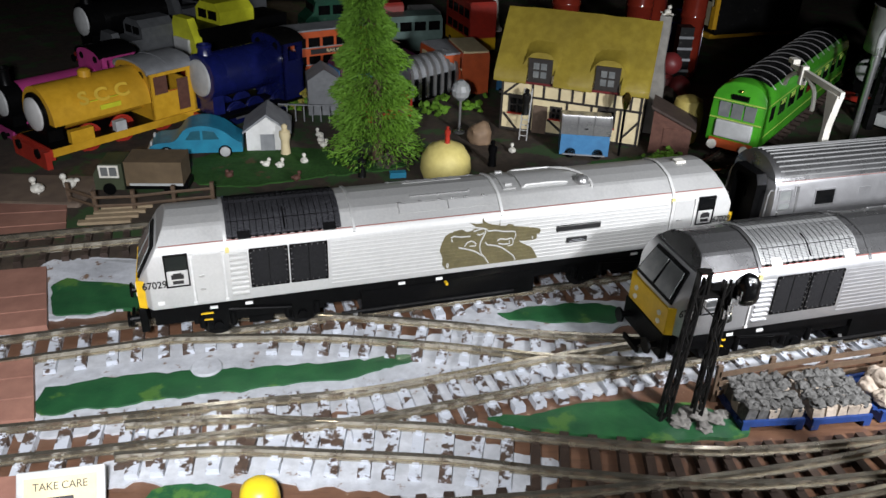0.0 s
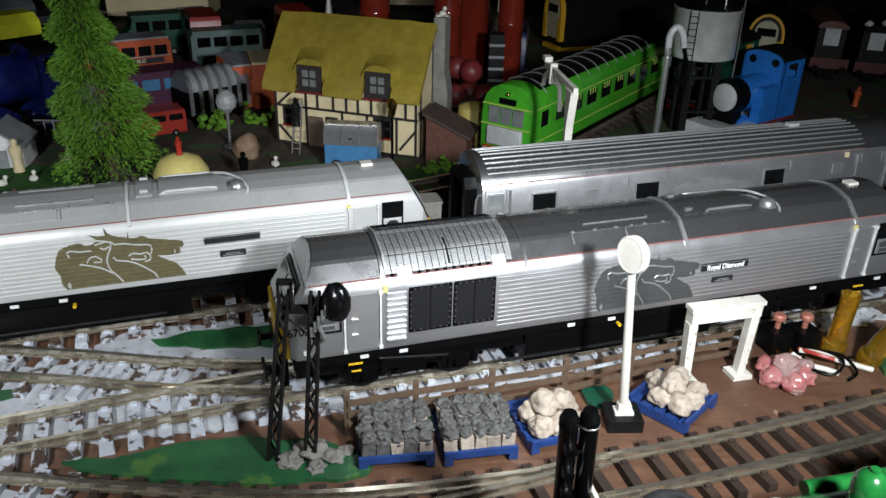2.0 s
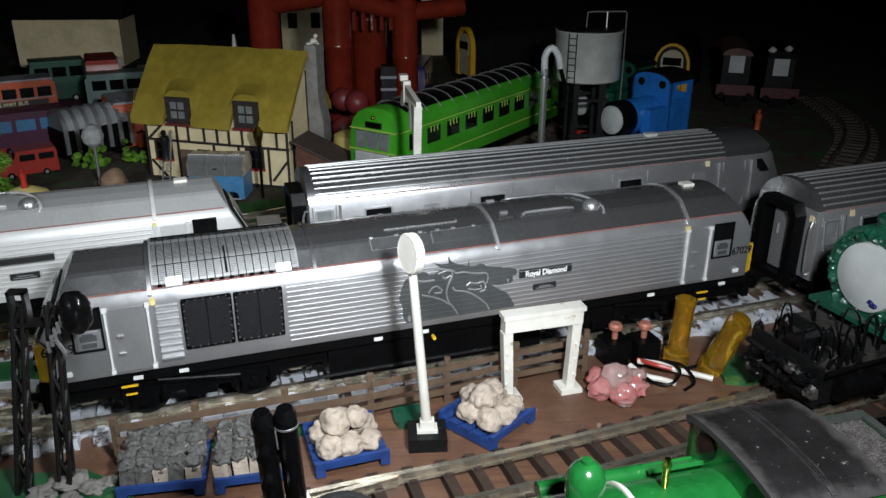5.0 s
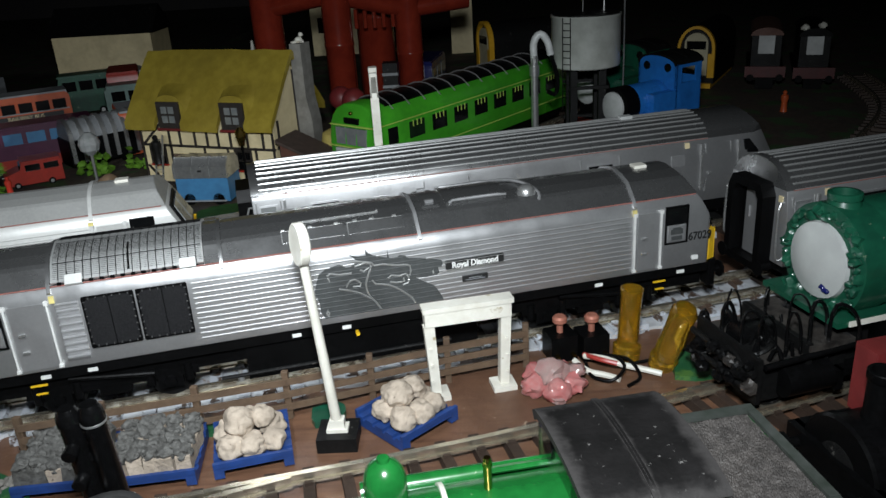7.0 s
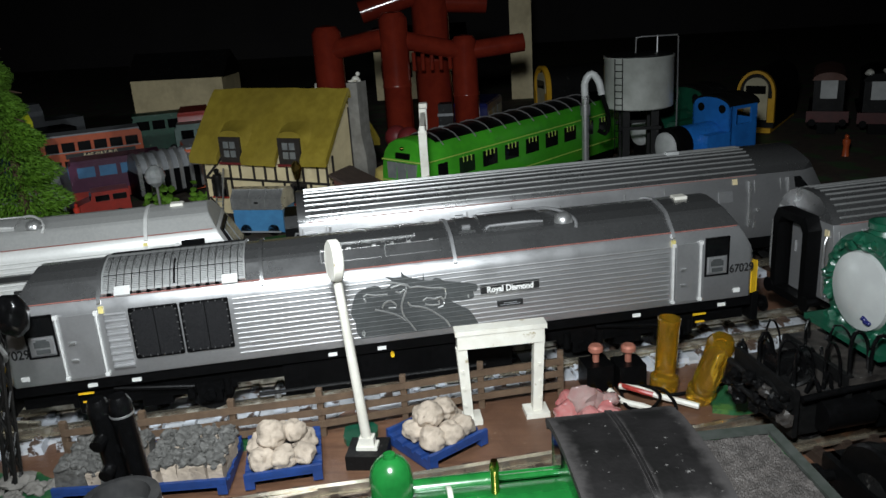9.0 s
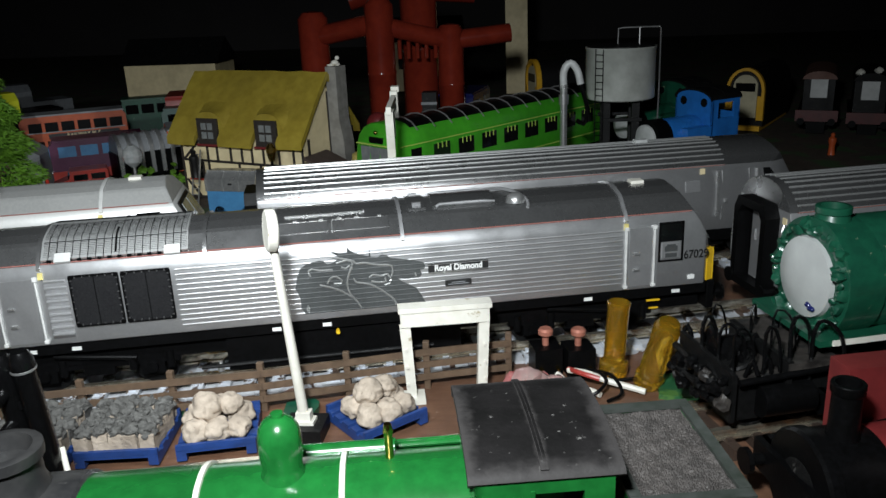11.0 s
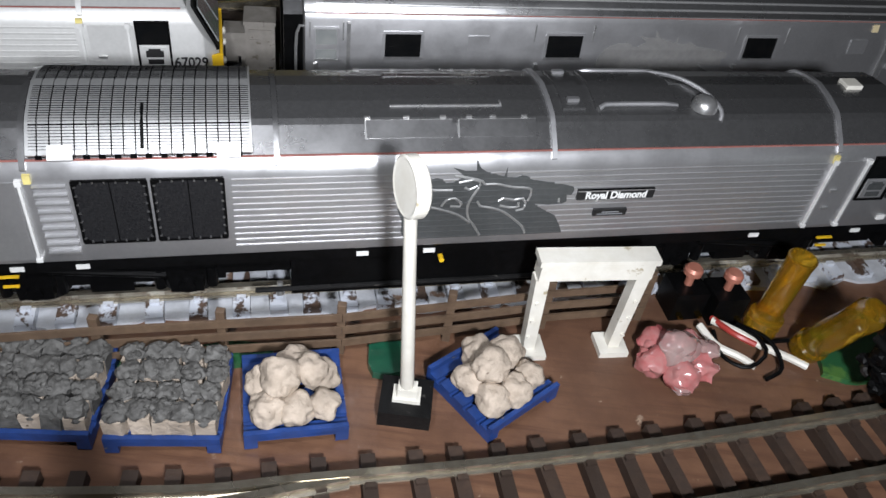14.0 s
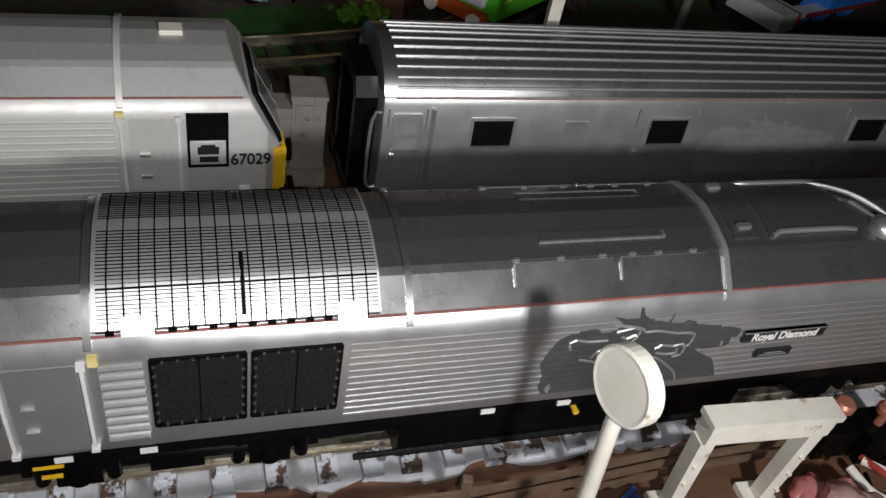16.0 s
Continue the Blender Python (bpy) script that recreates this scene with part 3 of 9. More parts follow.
def make_loco(m, label, paint, roof_paint, print_mat, print_box, line_mat, plate=(), plate2=(), words="", number=True, cover_mat=None, lug_mat=None, badge_mat=None):
    t = thing("diesel_locomotive", m, label, "locomotive", "silver diesel locomotives")
    H = LOCO_HALF
    # lower body in silver, roof in darker silver
    bm = prism(loco_profile(), -0.002, LOCO_LONG + 0.002)
    shape_ends(bm)
    cut(bm, (0, 0, 0.0536), (0, 0, 1))
    part("body", bevelled(bm, 0.0005, 2, 35), paint, t, smooth=True)
    bm = prism(loco_profile(), -0.002, LOCO_LONG + 0.002)
    shape_ends(bm)
    cut(bm, (0, 0, 0.0538), (0, 0, -1))
    part("roof", bevelled(bm, 0.0003, 1, 20), roof_paint, t, "dark silver curved roof")
    # red line under the roof
    for s in (-1, 1):
        part("red_stripe", boxes((0.0095, LOCO_LONG - 0.0095, s * 0.0169 - 0.0002, s * 0.0169 + 0.0002, 0.05352, 0.05382)), RED_LINE, t, "thin red line")
    # yellow noses, windscreens, lamps
    for s, x in ((-1, 0.0), (1, LOCO_LONG)):
        e = bmesh.new()
        put_prism(e, [(-0.0148, 0.0262), (0.0148, 0.0262), (0.0148, 0.0380), (-0.0148, 0.0380)], x + s * 0.0001, x + s * 0.0010, "x")
        for k in (-1, 1):
            put_prism(e, [(x - s * 0.0020, k * (H - 0.0024)), (x + s * 0.001, k * 0.0146), (x + s * 0.0002, k * 0.0142), (x - s * 0.0024, k * (H - 0.0032))], 0.0262, 0.0385, "z")
        part("nose_panel", e, YELLOW, t, "yellow warning panel")
        for k in (-1, 1):
            for dz in (0.0295, 0.0335):
                part("lamp", lathe([(0.0011, 0.0), (0.0011, 0.0008), (0.0007, 0.0011)], Matrix.Translation((x + s * 0.0008, k * 0.0095, dz)) @ pose(0, 0, 0, 0, s * 90, 0), 12), WHITE, t, "small clear lamp")
        f = bmesh.new()
        put_box(f, -0.0003 if s < 0 else -0.0011, 0.0011 if s < 0 else 0.0003, -0.0140, 0.0140, 0.0010, 0.0155)
        for v in f.verts:
            if v.co.z > 0.01:
                v.co.y *= 0.86
            v.co = Matrix.Translation((x, 0, 0.0385)) @ (Matrix.Rotation(radians(-s * 29.3), 4, "Y") @ Vector((v.co.x + (s * 0.0004), v.co.y, v.co.z)))
        part("windscreen_surround", f, BLACK, t)
        for k in (-1, 1):
            f = bmesh.new()
            put_box(f, -0.0002, 0.0002, min(k * 0.0009, k * 0.0125), max(k * 0.0009, k * 0.0125), 0.0025, 0.0140)
            for v in f.verts:
                if v.co.z > 0.01:
                    v.co.y *= 0.88
                v.co = Matrix.Translation((x, 0, 0.0385)) @ (Matrix.Rotation(radians(-s * 29.3), 4, "Y") @ Vector((v.co.x + s * 0.0013, v.co.y, v.co.z)))
            part("windscreen", f, PALE_GLASS, t)
        part("buffer_beam", boxes((x - 0.0015, x + 0.0015, -0.0160, 0.0160, 0.0150, 0.0262), bevel=0.0004), BLACK, t)
        for k in (-1, 1):
            part("buffer", rods(((x + s * 0.001, k * 0.0115, 0.0195), (x + s * 0.0055, k * 0.0115, 0.0195), 0.0014), ((x + s * 0.0055, k * 0.0115, 0.0195), (x + s * 0.0064, k * 0.0115, 0.0195), 0.0034, 0.0032)), BLACK, t)
        part("coupling", boxes((min(x, x + s * 0.006), max(x, x + s * 0.006), -0.002, 0.002, 0.0115, 0.0128), (min(x + s * 0.005, x + s * 0.0062), max(x + s * 0.005, x + s * 0.0062), -0.006, 0.006, 0.0118, 0.0142)), BLACK, t)
    # near side fittings and their twins
    for s in (-1, 1):
        y = s * H

        def flat(x0, x1, z0, z1, out, inn=0.0003):
            return (x0, x1, min(y - s * inn, y + s * out), max(y - s * inn, y + s * out), z0, z1)
        for x0, x1 in ((0.0435, 0.0582), (0.0596, 0.0743)):
            g = part("radiator_grille", boxes(flat(x0, x1, 0.0322, 0.0492, 0.00025)), GRILLE_BLACK, t, "black radiator grille")
            rim = boxes(flat(x0 - 0.0002, x1 + 0.0002, 0.0318, 0.0323, 0.0005), flat(x0 - 0.0002, x1 + 0.0002, 0.0491, 0.0496, 0.0005),
                        flat(x0 - 0.0004, x0 + 0.0002, 0.0322, 0.0492, 0.0005), flat(x1 - 0.0002, x1 + 0.0004, 0.0322, 0.0492, 0.0005))
            part("grille_frame", rim, BLACK, g)
            tabs = bmesh.new()
            for k in range(7):
                zc = 0.0335 + 0.0024 * k
                for xe in (x0 + 0.0003, x1 - 0.0003):
                    put_box(tabs, *flat(xe - 0.00028, xe + 0.00028, zc - 0.0002, zc + 0.0002, 0.0006))
            for k in range(6):
                xc = x0 + 0.0017 + 0.00235 * k
                for ze in (0.0325, 0.0490):
                    put_box(tabs, *flat(xc - 0.0002, xc + 0.0002, ze - 0.00028, ze + 0.00028, 0.0006))
            part("grille_clip", tabs, SILVER_ROOF, g)
            xm = (x0 + x1) / 2
            part("grille_bar", boxes(flat(xm - 0.00012, xm + 0.00012, 0.0323, 0.0491, 0.00042)), BLACK, g)
            for xe, ze in ((x0, 0.0323), (x1, 0.0323), (x0, 0.0491), (x1, 0.0491)):
                dx, dz = (0.0016 if xe == x0 else -0.0016), (0.0016 if ze < 0.04 else -0.0016)
                part("grille_corner", prism([(xe, ze), (xe + dx, ze), (xe, ze + dz)], min(y - s * 0.0003, y + s * 0.00046), max(y - s * 0.0003, y + s * 0.00046), "y"), BLACK, g)
        for i in range(12):
            z = 0.0287 + 0.00178 * i
            rib = [(y - s * 0.0003, z), (y + s * 0.00006, z), (y + s * 0.00015, z + 0.00015), (y + s * 0.00017, z + 0.0004), (y + s * 0.0001, z + 0.0006), (y - s * 0.0003, z + 0.0007)]
            for a, b, ink in printed_spans(print_box, z + 0.0004, 0.0762, 0.2285):
                part("side_slat", prism(rib, a, b), print_mat if ink else paint, t, "slat under the print" if ink else "")
        for i in range(9):
            z = 0.0287 + 0.0023 * i
            lou = prism([(y - s * 0.0003, z - 0.0002), (y + s * 0.0001, z - 0.0002), (y + s * 0.0009, z + 0.0009), (y + s * 0.0009, z + 0.0013), (y - s * 0.0003, z + 0.0015)], 0.0355, 0.0422)
            part("louvre", lou, paint, t)
        for x in (0.0208, 0.0332, 0.2298, 0.2402):
            hr = bmesh.new()
            put_box(hr, *flat(x - 0.0003, x + 0.0003, 0.0275, 0.0495, 0.0007))
            put_box(hr, *flat(x - 0.0007, x + 0.0007, 0.0272, 0.0282, 0.0009))
            put_box(hr, *flat(x - 0.0007, x + 0.0007, 0.0487, 0.0500, 0.0009))
            part("handrail", hr, RAIL_PALE, t, "bright silver handrail")
        for x0 in (0.0218, 0.2312):
            d = part("cab_door", boxes(flat(x0, x0 + 0.0105, 0.0275, 0.0493, 0.00015)), paint, t)
            for dz in (0.0335, 0.0395):
                part("door_handle", boxes(flat(x0 + 0.0015, x0 + 0.0035, dz, dz + 0.0007, 0.0008)), BRIGHT, d)
        for x0 in (0.0112, 0.2425):
            w = part("cab_window", boxes(flat(x0, x0 + 0.0080, 0.0435, 0.0502, 0.0003)), GLASS, t)
            part("window_frame", boxes(flat(x0 - 0.0004, x0 + 0.0084, 0.0500, 0.0506, 0.0005), flat(x0 - 0.0004, x0 + 0.0084, 0.0361, 0.0366, 0.0005), flat(x0 - 0.0006, x0, 0.0361, 0.0506, 0.0005), flat(x0 + 0.0080, x0 + 0.0086, 0.0361, 0.0506, 0.0005)), BLACK, w)
            c = part("lower_panel", boxes(flat(x0 + 0.0008, x0 + 0.0073, 0.0372, 0.0428, 0.0004)), paint, t)
            part("badge", boxes(flat(x0 + 0.0016, x0 + 0.0064, 0.0398, 0.0418, 0.0006), flat(x0 + 0.0024, x0 + 0.0056, 0.0416, 0.0424, 0.0006), flat(x0 + 0.0020, x0 + 0.0062, 0.0376, 0.0391, 0.0006)), badge_mat or BLACK_INK, c, "small printed badge")
        for x0 in (0.0065, 0.2535):
            part("works_plate", boxes(flat(x0, x0 + 0.0025, 0.0285, 0.0300, 0.0003)), WHITE_INK, t)
        if number:
            for xc in (0.0062, 0.2562):
                lettering("67029", Matrix.Translation((xc if s < 0 else LOCO_LONG - xc, y + s * 0.00025, 0.0378)) @ pose(0, 0, 0, 90, 0, 0 if s < 0 else 180), 0.0044, BLACK_INK, t, "running_number", 0.86, 0.00009)
        for xc in (0.0342, 0.2290):
            part("warning_label", boxes(flat(xc, xc + 0.0015, 0.0490, 0.0512, 0.0004, 0.0008)), LABEL_YELLOW, t, "tiny pale yellow warning label")
        x0, z0, w, h = print_box
        bm = bmesh.new()
        horse_heads(bm, x0, z0, w, h, y + (-0.00008 if s > 0 else -0.00012))
        pr = part("side_print", bm, print_mat, t, "print of three maned heads")
        part("drawn_line", print_lines(x0, z0, w, h, y + s * 0.00005), line_mat, pr)
        if plate:
            n = part("name_plate", boxes(flat(plate[0], plate[1], plate[2], plate[3], 0.0008)), BLACK_INK, t, "black name plate with silver letters")
            part("plate_rim", boxes(flat(plate[0], plate[1], plate[2], plate[2] + 0.0002, 0.0010), flat(plate[0], plate[1], plate[3] - 0.0002, plate[3], 0.0010)), BRIGHT, n)
            if words:
                lettering(words, Matrix.Translation(((plate[0] + plate[1]) / 2, y + s * 0.00095, (plate[2] + plate[3]) / 2)) @ pose(0, 0, 0, 90, 0, 0 if s < 0 else 180), 0.0031, WHITE_INK, n, "plate_letters", 0.86, 0.00011)
            n = part("small_plate", boxes(flat(plate2[0], plate2[1], plate2[2], plate2[3], 0.0008)), BLACK_INK, t)
            for zc, trim_ in ((0.62, 0.0022), (0.30, 0.0010)):
                zb = plate2[2] + zc * (plate2[3] - plate2[2])
                part("plate_bar", boxes(flat(plate2[0] + trim_, plate2[1] - trim_, zb - 0.00013, zb + 0.00013, 0.0009)), GREY_TOY, n)
        part("side_sill", boxes(flat(0.003, LOCO_LONG - 0.003, 0.0225, 0.0262, -0.0008, 0.003)), BLACK, t)
        for x in (0.026, 0.040, 0.105, 0.122, 0.215, 0.248):
            part("label_plate", boxes(flat(x, x + 0.0030, 0.0234, 0.0246, -0.0004, 0.001)), WHITE_INK, t)
        for x in (0.022, 0.239):
            part("yellow_mark", boxes(flat(x, x + 0.005, 0.0205, 0.0211, -0.0014, 0.002), flat(x + 0.001, x + 0.0045, 0.0175, 0.0180, -0.0014, 0.002)), YELLOW, t)
        part("cap", rods(((0.127, y - s * 0.002, 0.021), (0.127, y + s * 0.0002, 0.021), 0.0007)), YELLOW, t, "small yellow filler cap")
    # roof fittings
    for x in (0.0345, 0.0862, 0.1512, 0.2300):
        rib = bmesh.new()
        prof = [(y_ * 1.012, z_ + 0.0007) for y_, z_ in loco_profile() if z_ > 0.0500]
        inner = [(y_ * 0.97, z_ - 0.001) for y_, z_ in reversed(prof)]
        put_prism(rib, prof + inner, x - 0.0006, x + 0.0006, "x")
        part("roof_rib", rib, roof_paint if x < 0.1 else paint, t, smooth=True)
    # ribbed radiator cover over a dark well
    top = [(y_, z_) for y_, z_ in loco_profile() if z_ > 0.0537]
    well = bmesh.new()
    put_prism(well, [(y_, z_ + 0.0003) for y_, z_ in top] + [(y_ * 0.96, z_ - 0.001) for y_, z_ in reversed(top)], 0.0358, 0.0808)
    cover = part("radiator_cover", well, BLACK, t, "ribbed bright silver radiator cover")
    for i in range(19):
        x = 0.0364 + 0.00242 * i
        g = bmesh.new()
        put_prism(g, [(y_ * 1.01, z_ + 0.0010) for y_, z_ in top] + [(y_ * 0.97, z_ - 0.0004) for y_, z_ in reversed(top)], x - 0.00107, x + 0.00107)
        part("cover_bar", g, cover_mat or COVER, cover, smooth=True)
    for s in (-1, 1):
        for a in range(25):
            y_, z_ = outline_at(0.06 + 0.0355 * a)
            wide = 0.00030 if a == 8 else 0.00016 if a < 8 else 0.00010
            part("cover_rail", boxes((0.0360, 0.0806, s * y_ - wide, s * y_ + wide, z_ + 0.0006, z_ + 0.00108)), BLACK, cover)
        stop = [(0.0583, s * outline_at(k)[0], outline_at(k)[1] + 0.0010) for k in (0.05, 0.2, 0.35, 0.5, 0.62)]
        part("cover_stop", tube(stop, 0.0004, 6), BLACK, cover)
        for x in (0.0395, 0.0735):
            lug = bmesh.new()
            put_prism(lug, [(s * 0.0178, 0.0542), (s * 0.0156, 0.0565), (s * 0.0150, 0.0559), (s * 0.0172, 0.0535)], x, x + 0.005)
            part("cover_bracket", lug, lug_mat or SILVER_PALE, cover)
        for i in range(14):
            x = 0.0372 + 0.0031 * i
            part("cover_foot", boxes((x, x + 0.0013, s * 0.0167 - 0.0004, s * 0.0167 + 0.0004, 0.0538, 0.0548)), BLACK, cover)
    # roof hatches, rails, silencer, horn
    for s in (-1, 1):
        zr = roof_z(0.0072)
        part("hatch_plate", prism([(s * 0.0050, roof_z(0.0050) - 0.0004), (s * 0.0050, roof_z(0.0050) + 0.0002), (s * 0.0072, zr + 0.0003), (s * 0.0072, zr - 0.0004)], 0.1123, 0.1392), roof_paint, t)
        # rails, hinges, lips and edges in bright silver, their glints put into the colour
        part("hatch_rail", boxes((0.1123, 0.1392, s * 0.0073 - 0.00022, s * 0.0073 + 0.00022, zr - 0.0003, zr + 0.0004), (0.1388, 0.1392, min(s * 0.0052, s * 0.0071), max(s * 0.0052, s * 0.0071), zr - 0.0003, zr + 0.0006)), BRIGHT, t)
        zh = roof_z(0.0106)
        for x in (0.1060, 0.1150, 0.1237, 0.1300, 0.1357, 0.1435):
            part("hatch_hinge", boxes((x, x + 0.0014, s * 0.0106 - 0.0003, s * 0.0106 + 0.0003, zh - 0.0003, zh + 0.00045)), BRIGHT, t)
        (ya, za), (yb, zb) = outline_at(0.17), (0.0112, roof_z(0.0112))
        for x0, x1 in ((0.1062, 0.1265), (0.1280, 0.1470)):
            part("hatch_panel", prism([(s * (ya - 0.0004), za - 0.0004), (s * (ya + 0.00022), za + 0.00022), (s * (yb + 0.00030), zb + 0.00034), (s * (yb - 0.0006), zb + 0.0002)], x0, x1), roof_paint, t)
            part("hatch_lip", boxes((x0, x1, s * yb - 0.00015, s * yb + 0.00015, zb, zb + 0.0004)), BRIGHT, t, "hatch edge with its glint put into the colour")
            part("hatch_edge", prism([(s * ya, za - 0.0002), (s * (ya + 0.0003), za + 0.0003), (s * (yb + 0.0004), zb + 0.00044), (s * yb, zb)], x0 - 0.0002, x0 + 0.0001), BRIGHT, t)
    # low curved hatch panels, the bowl of the exhaust and the rim round it
    for x0, x1, out in ((0.1545, 0.1605, 0.0006), (0.1630, 0.1850, 0.0008)):
        hatch = bmesh.new()
        rows = [-0.0088 + 0.0022 * i for i in range(9)]
        put_prism(hatch, [(y_, roof_z(y_) + out) for y_ in rows] + [(y_, roof_z(y_) - 0.0006) for y_ in reversed(rows)], x0, x1)
        part("hatch_cover", bevelled(hatch, 0.0003, 2, 50), roof_paint, t, smooth=True)
    for s in (-1, 1):
        # bulge in the paler body silver, the flash along it put into the colour
        part("hatch_bulge", tube(curve_through([(0.1640, s * 0.0085, roof_z(0.0085) + 0.0002), (0.1655, s * 0.0080, roof_z(0.008) + 0.0007), (0.1830, s * 0.0080, roof_z(0.008) + 0.0007), (0.1850, s * 0.0083, roof_z(0.0083))], 0.0015), 0.0007, 8), paint, t, smooth=True)
        part("hatch_clip", boxes((0.1560, 0.1590, s * 0.0065 - 0.0006, s * 0.0065 + 0.0006, roof_z(0.0065) + 0.0002, roof_z(0.0065) + 0.0014)), paint, t)
    rim = curve_through([(0.1815, 0.0085, roof_z(0.0085)), (0.1850, 0.0060, roof_z(0.006) + 0.0008), (0.1900, 0.0010, roof_z(0.001) + 0.0010), (0.1945, -0.0050, roof_z(0.005) + 0.0009), (0.1965, -0.0100, roof_z(0.01) + 0.0006), (0.1960, -0.0120, roof_z(0.012))], 0.0008)
    part("exhaust_rim", tube(rim, 0.0006, 8), paint, t, smooth=True)
    part("exhaust_bowl", lathe([(0.0034, 0.0), (0.0033, 0.0012), (0.0026, 0.0026), (0.0014, 0.0033), (0.0004, 0.0035)], Matrix.Translation((0.1925, -0.0082, roof_z(0.0082) - 0.0003)), 24), BRIGHT, t, smooth=True)
    part("aerial_pad", boxes((0.2375, 0.2425, -0.0022, 0.0022, 0.0608, 0.0622), bevel=0.0003), WHITE, t)
    for s in (-1, 1):
        part("drain_valve", lathe([(0.0010, 0.0), (0.0012, 0.0012), (0.0006, 0.0016), (0.0008, 0.0036)], Matrix.Translation((0.0862, s * 0.0166, 0.0098)) @ pose(0, 0, 0, 20 * s, 0, 0), 10), BRIGHT, t, "small silver drain valve")
    part("horn_pod", boxes((0.0150, 0.0180, -0.004, -0.001, 0.0560, 0.0578), bevel=0.0004), BRIGHT, t)
    # underframe, tank, bogies
    part("underframe", boxes((0.004, LOCO_LONG - 0.004, -0.0145, 0.0145, 0.0165, 0.0268)), BLACK, t)
    part("fuel_tank", bevelled(boxes((0.089, 0.170, -0.0165, 0.0165, 0.0098, 0.0215)), 0.0015), BLACK, t)
    for s in (-1, 1):
        part("air_pipe", rods(((0.080, s * 0.0168, 0.0120), (0.160, s * 0.0168, 0.0120), 0.0007), n=8), BLACK_MATT, t)
    for xc in (0.046, 0.215):
        b = part("bogie", bogie_frame(xc), BLACK, t)
        for dx in (-0.0175, 0.0175):
            for s in (-1, 1):
                part("wheel", lathe([(0.0062, -0.0012), (0.0078, -0.0010), (0.0078, -0.0004), (0.0068, -0.0003), (0.0068, 0.0012), (0.0056, 0.0013)], Matrix.Translation((xc + dx, s * 0.0083, 0.0129)) @ pose(0, 0, 0, 90 * s, 0, 0), 24), BLACK_MATT, b, smooth=True)
    return t


def bogie_frame(xc):
    bm = bmesh.new()
    for s in (-1, 1):
        y0, y1 = sorted((s * 0.0118, s * 0.0142))
        put_box(bm, xc - 0.027, xc + 0.027, y0, y1, 0.0145, 0.0188)
        for dx in (-0.0175, 0.0175):
            put_box(bm, xc + dx - 0.004, xc + dx + 0.004, y0 - 0.0002, y1 + 0.0006, 0.0105, 0.0165)
            put_rod(bm, (xc + dx, s * 0.0140, 0.0132), (xc + dx, s * 0.0156, 0.0132), 0.0021, 0.0019)
            for k in (-0.0062, 0.0062):
                put_rod(bm, (xc + dx + k, s * 0.0142, 0.0128), (xc + dx + k, s * 0.0142, 0.0188), 0.0014)
        put_box(bm, xc - 0.005, xc + 0.005, y0, y1 + 0.0006, 0.0118, 0.0150)
        put_rod(bm, (xc - 0.013, s * 0.0150, 0.0205), (xc + 0.013, s * 0.0150, 0.0175), 0.0010)
    put_box(bm, xc - 0.004, xc + 0.004, -0.0118, 0.0118, 0.0145, 0.0180)
    return bm


lengthened(make_loco(pose(-0.0946, 0.3398, 0, 0, 0, 16.2), "pale silver toy diesel locomotive with bronze print and yellow noses", SILVER_PALE, SILVER_PALE_ROOF, DECAL_GOLD, (0.123, 0.0288, 0.0468, 0.0238), SILVER_PALE,
          (0.1775, 0.199, 0.0413, 0.0440), (0.1830, 0.1930, 0.0350, 0.0374), cover_mat=SATIN_BLACK, lug_mat=BLACK))
make_loco(pose(0.1145, 0.3288, 0, 0, 0, 15.0), "grey silver toy diesel locomotive with name plate and yellow noses", SILVER, SILVER_ROOF, DECAL, (0.1141, 0.0288, 0.0442, 0.0237), COVER,
          (0.1592, 0.1800, 0.0398, 0.0428), (0.1649, 0.1740, 0.0345, 0.0365), "Royal Diamond", badge_mat=DECAL)


# ---- silver coaches ----
def coach_profile():
    left = [(-0.0183, 0.0205), (-0.0187, 0.0300), (-0.0184, 0.0400), (-0.0172, 0.0485), (-0.0166, 0.0506)]
    roof = [(-0.0148, 0.0535), (-0.0118, 0.0565), (-0.0080, 0.0587), (-0.0040, 0.0598)]
    return left + roof + [(0.0, 0.0601)] + [(-y, z) for y, z in reversed(left + roof)]


def side_y(z):
    pts = [(0.0205, 0.0183), (0.03, 0.0187), (0.04, 0.0184), (0.0485, 0.0172), (0.0506, 0.0166)]
    for (z0, a), (z1, b) in zip(pts, pts[1:]):
        if z0 <= z <= z1:
            return a + (b - a) * (z - z0) / (z1 - z0)
    return 0.0166


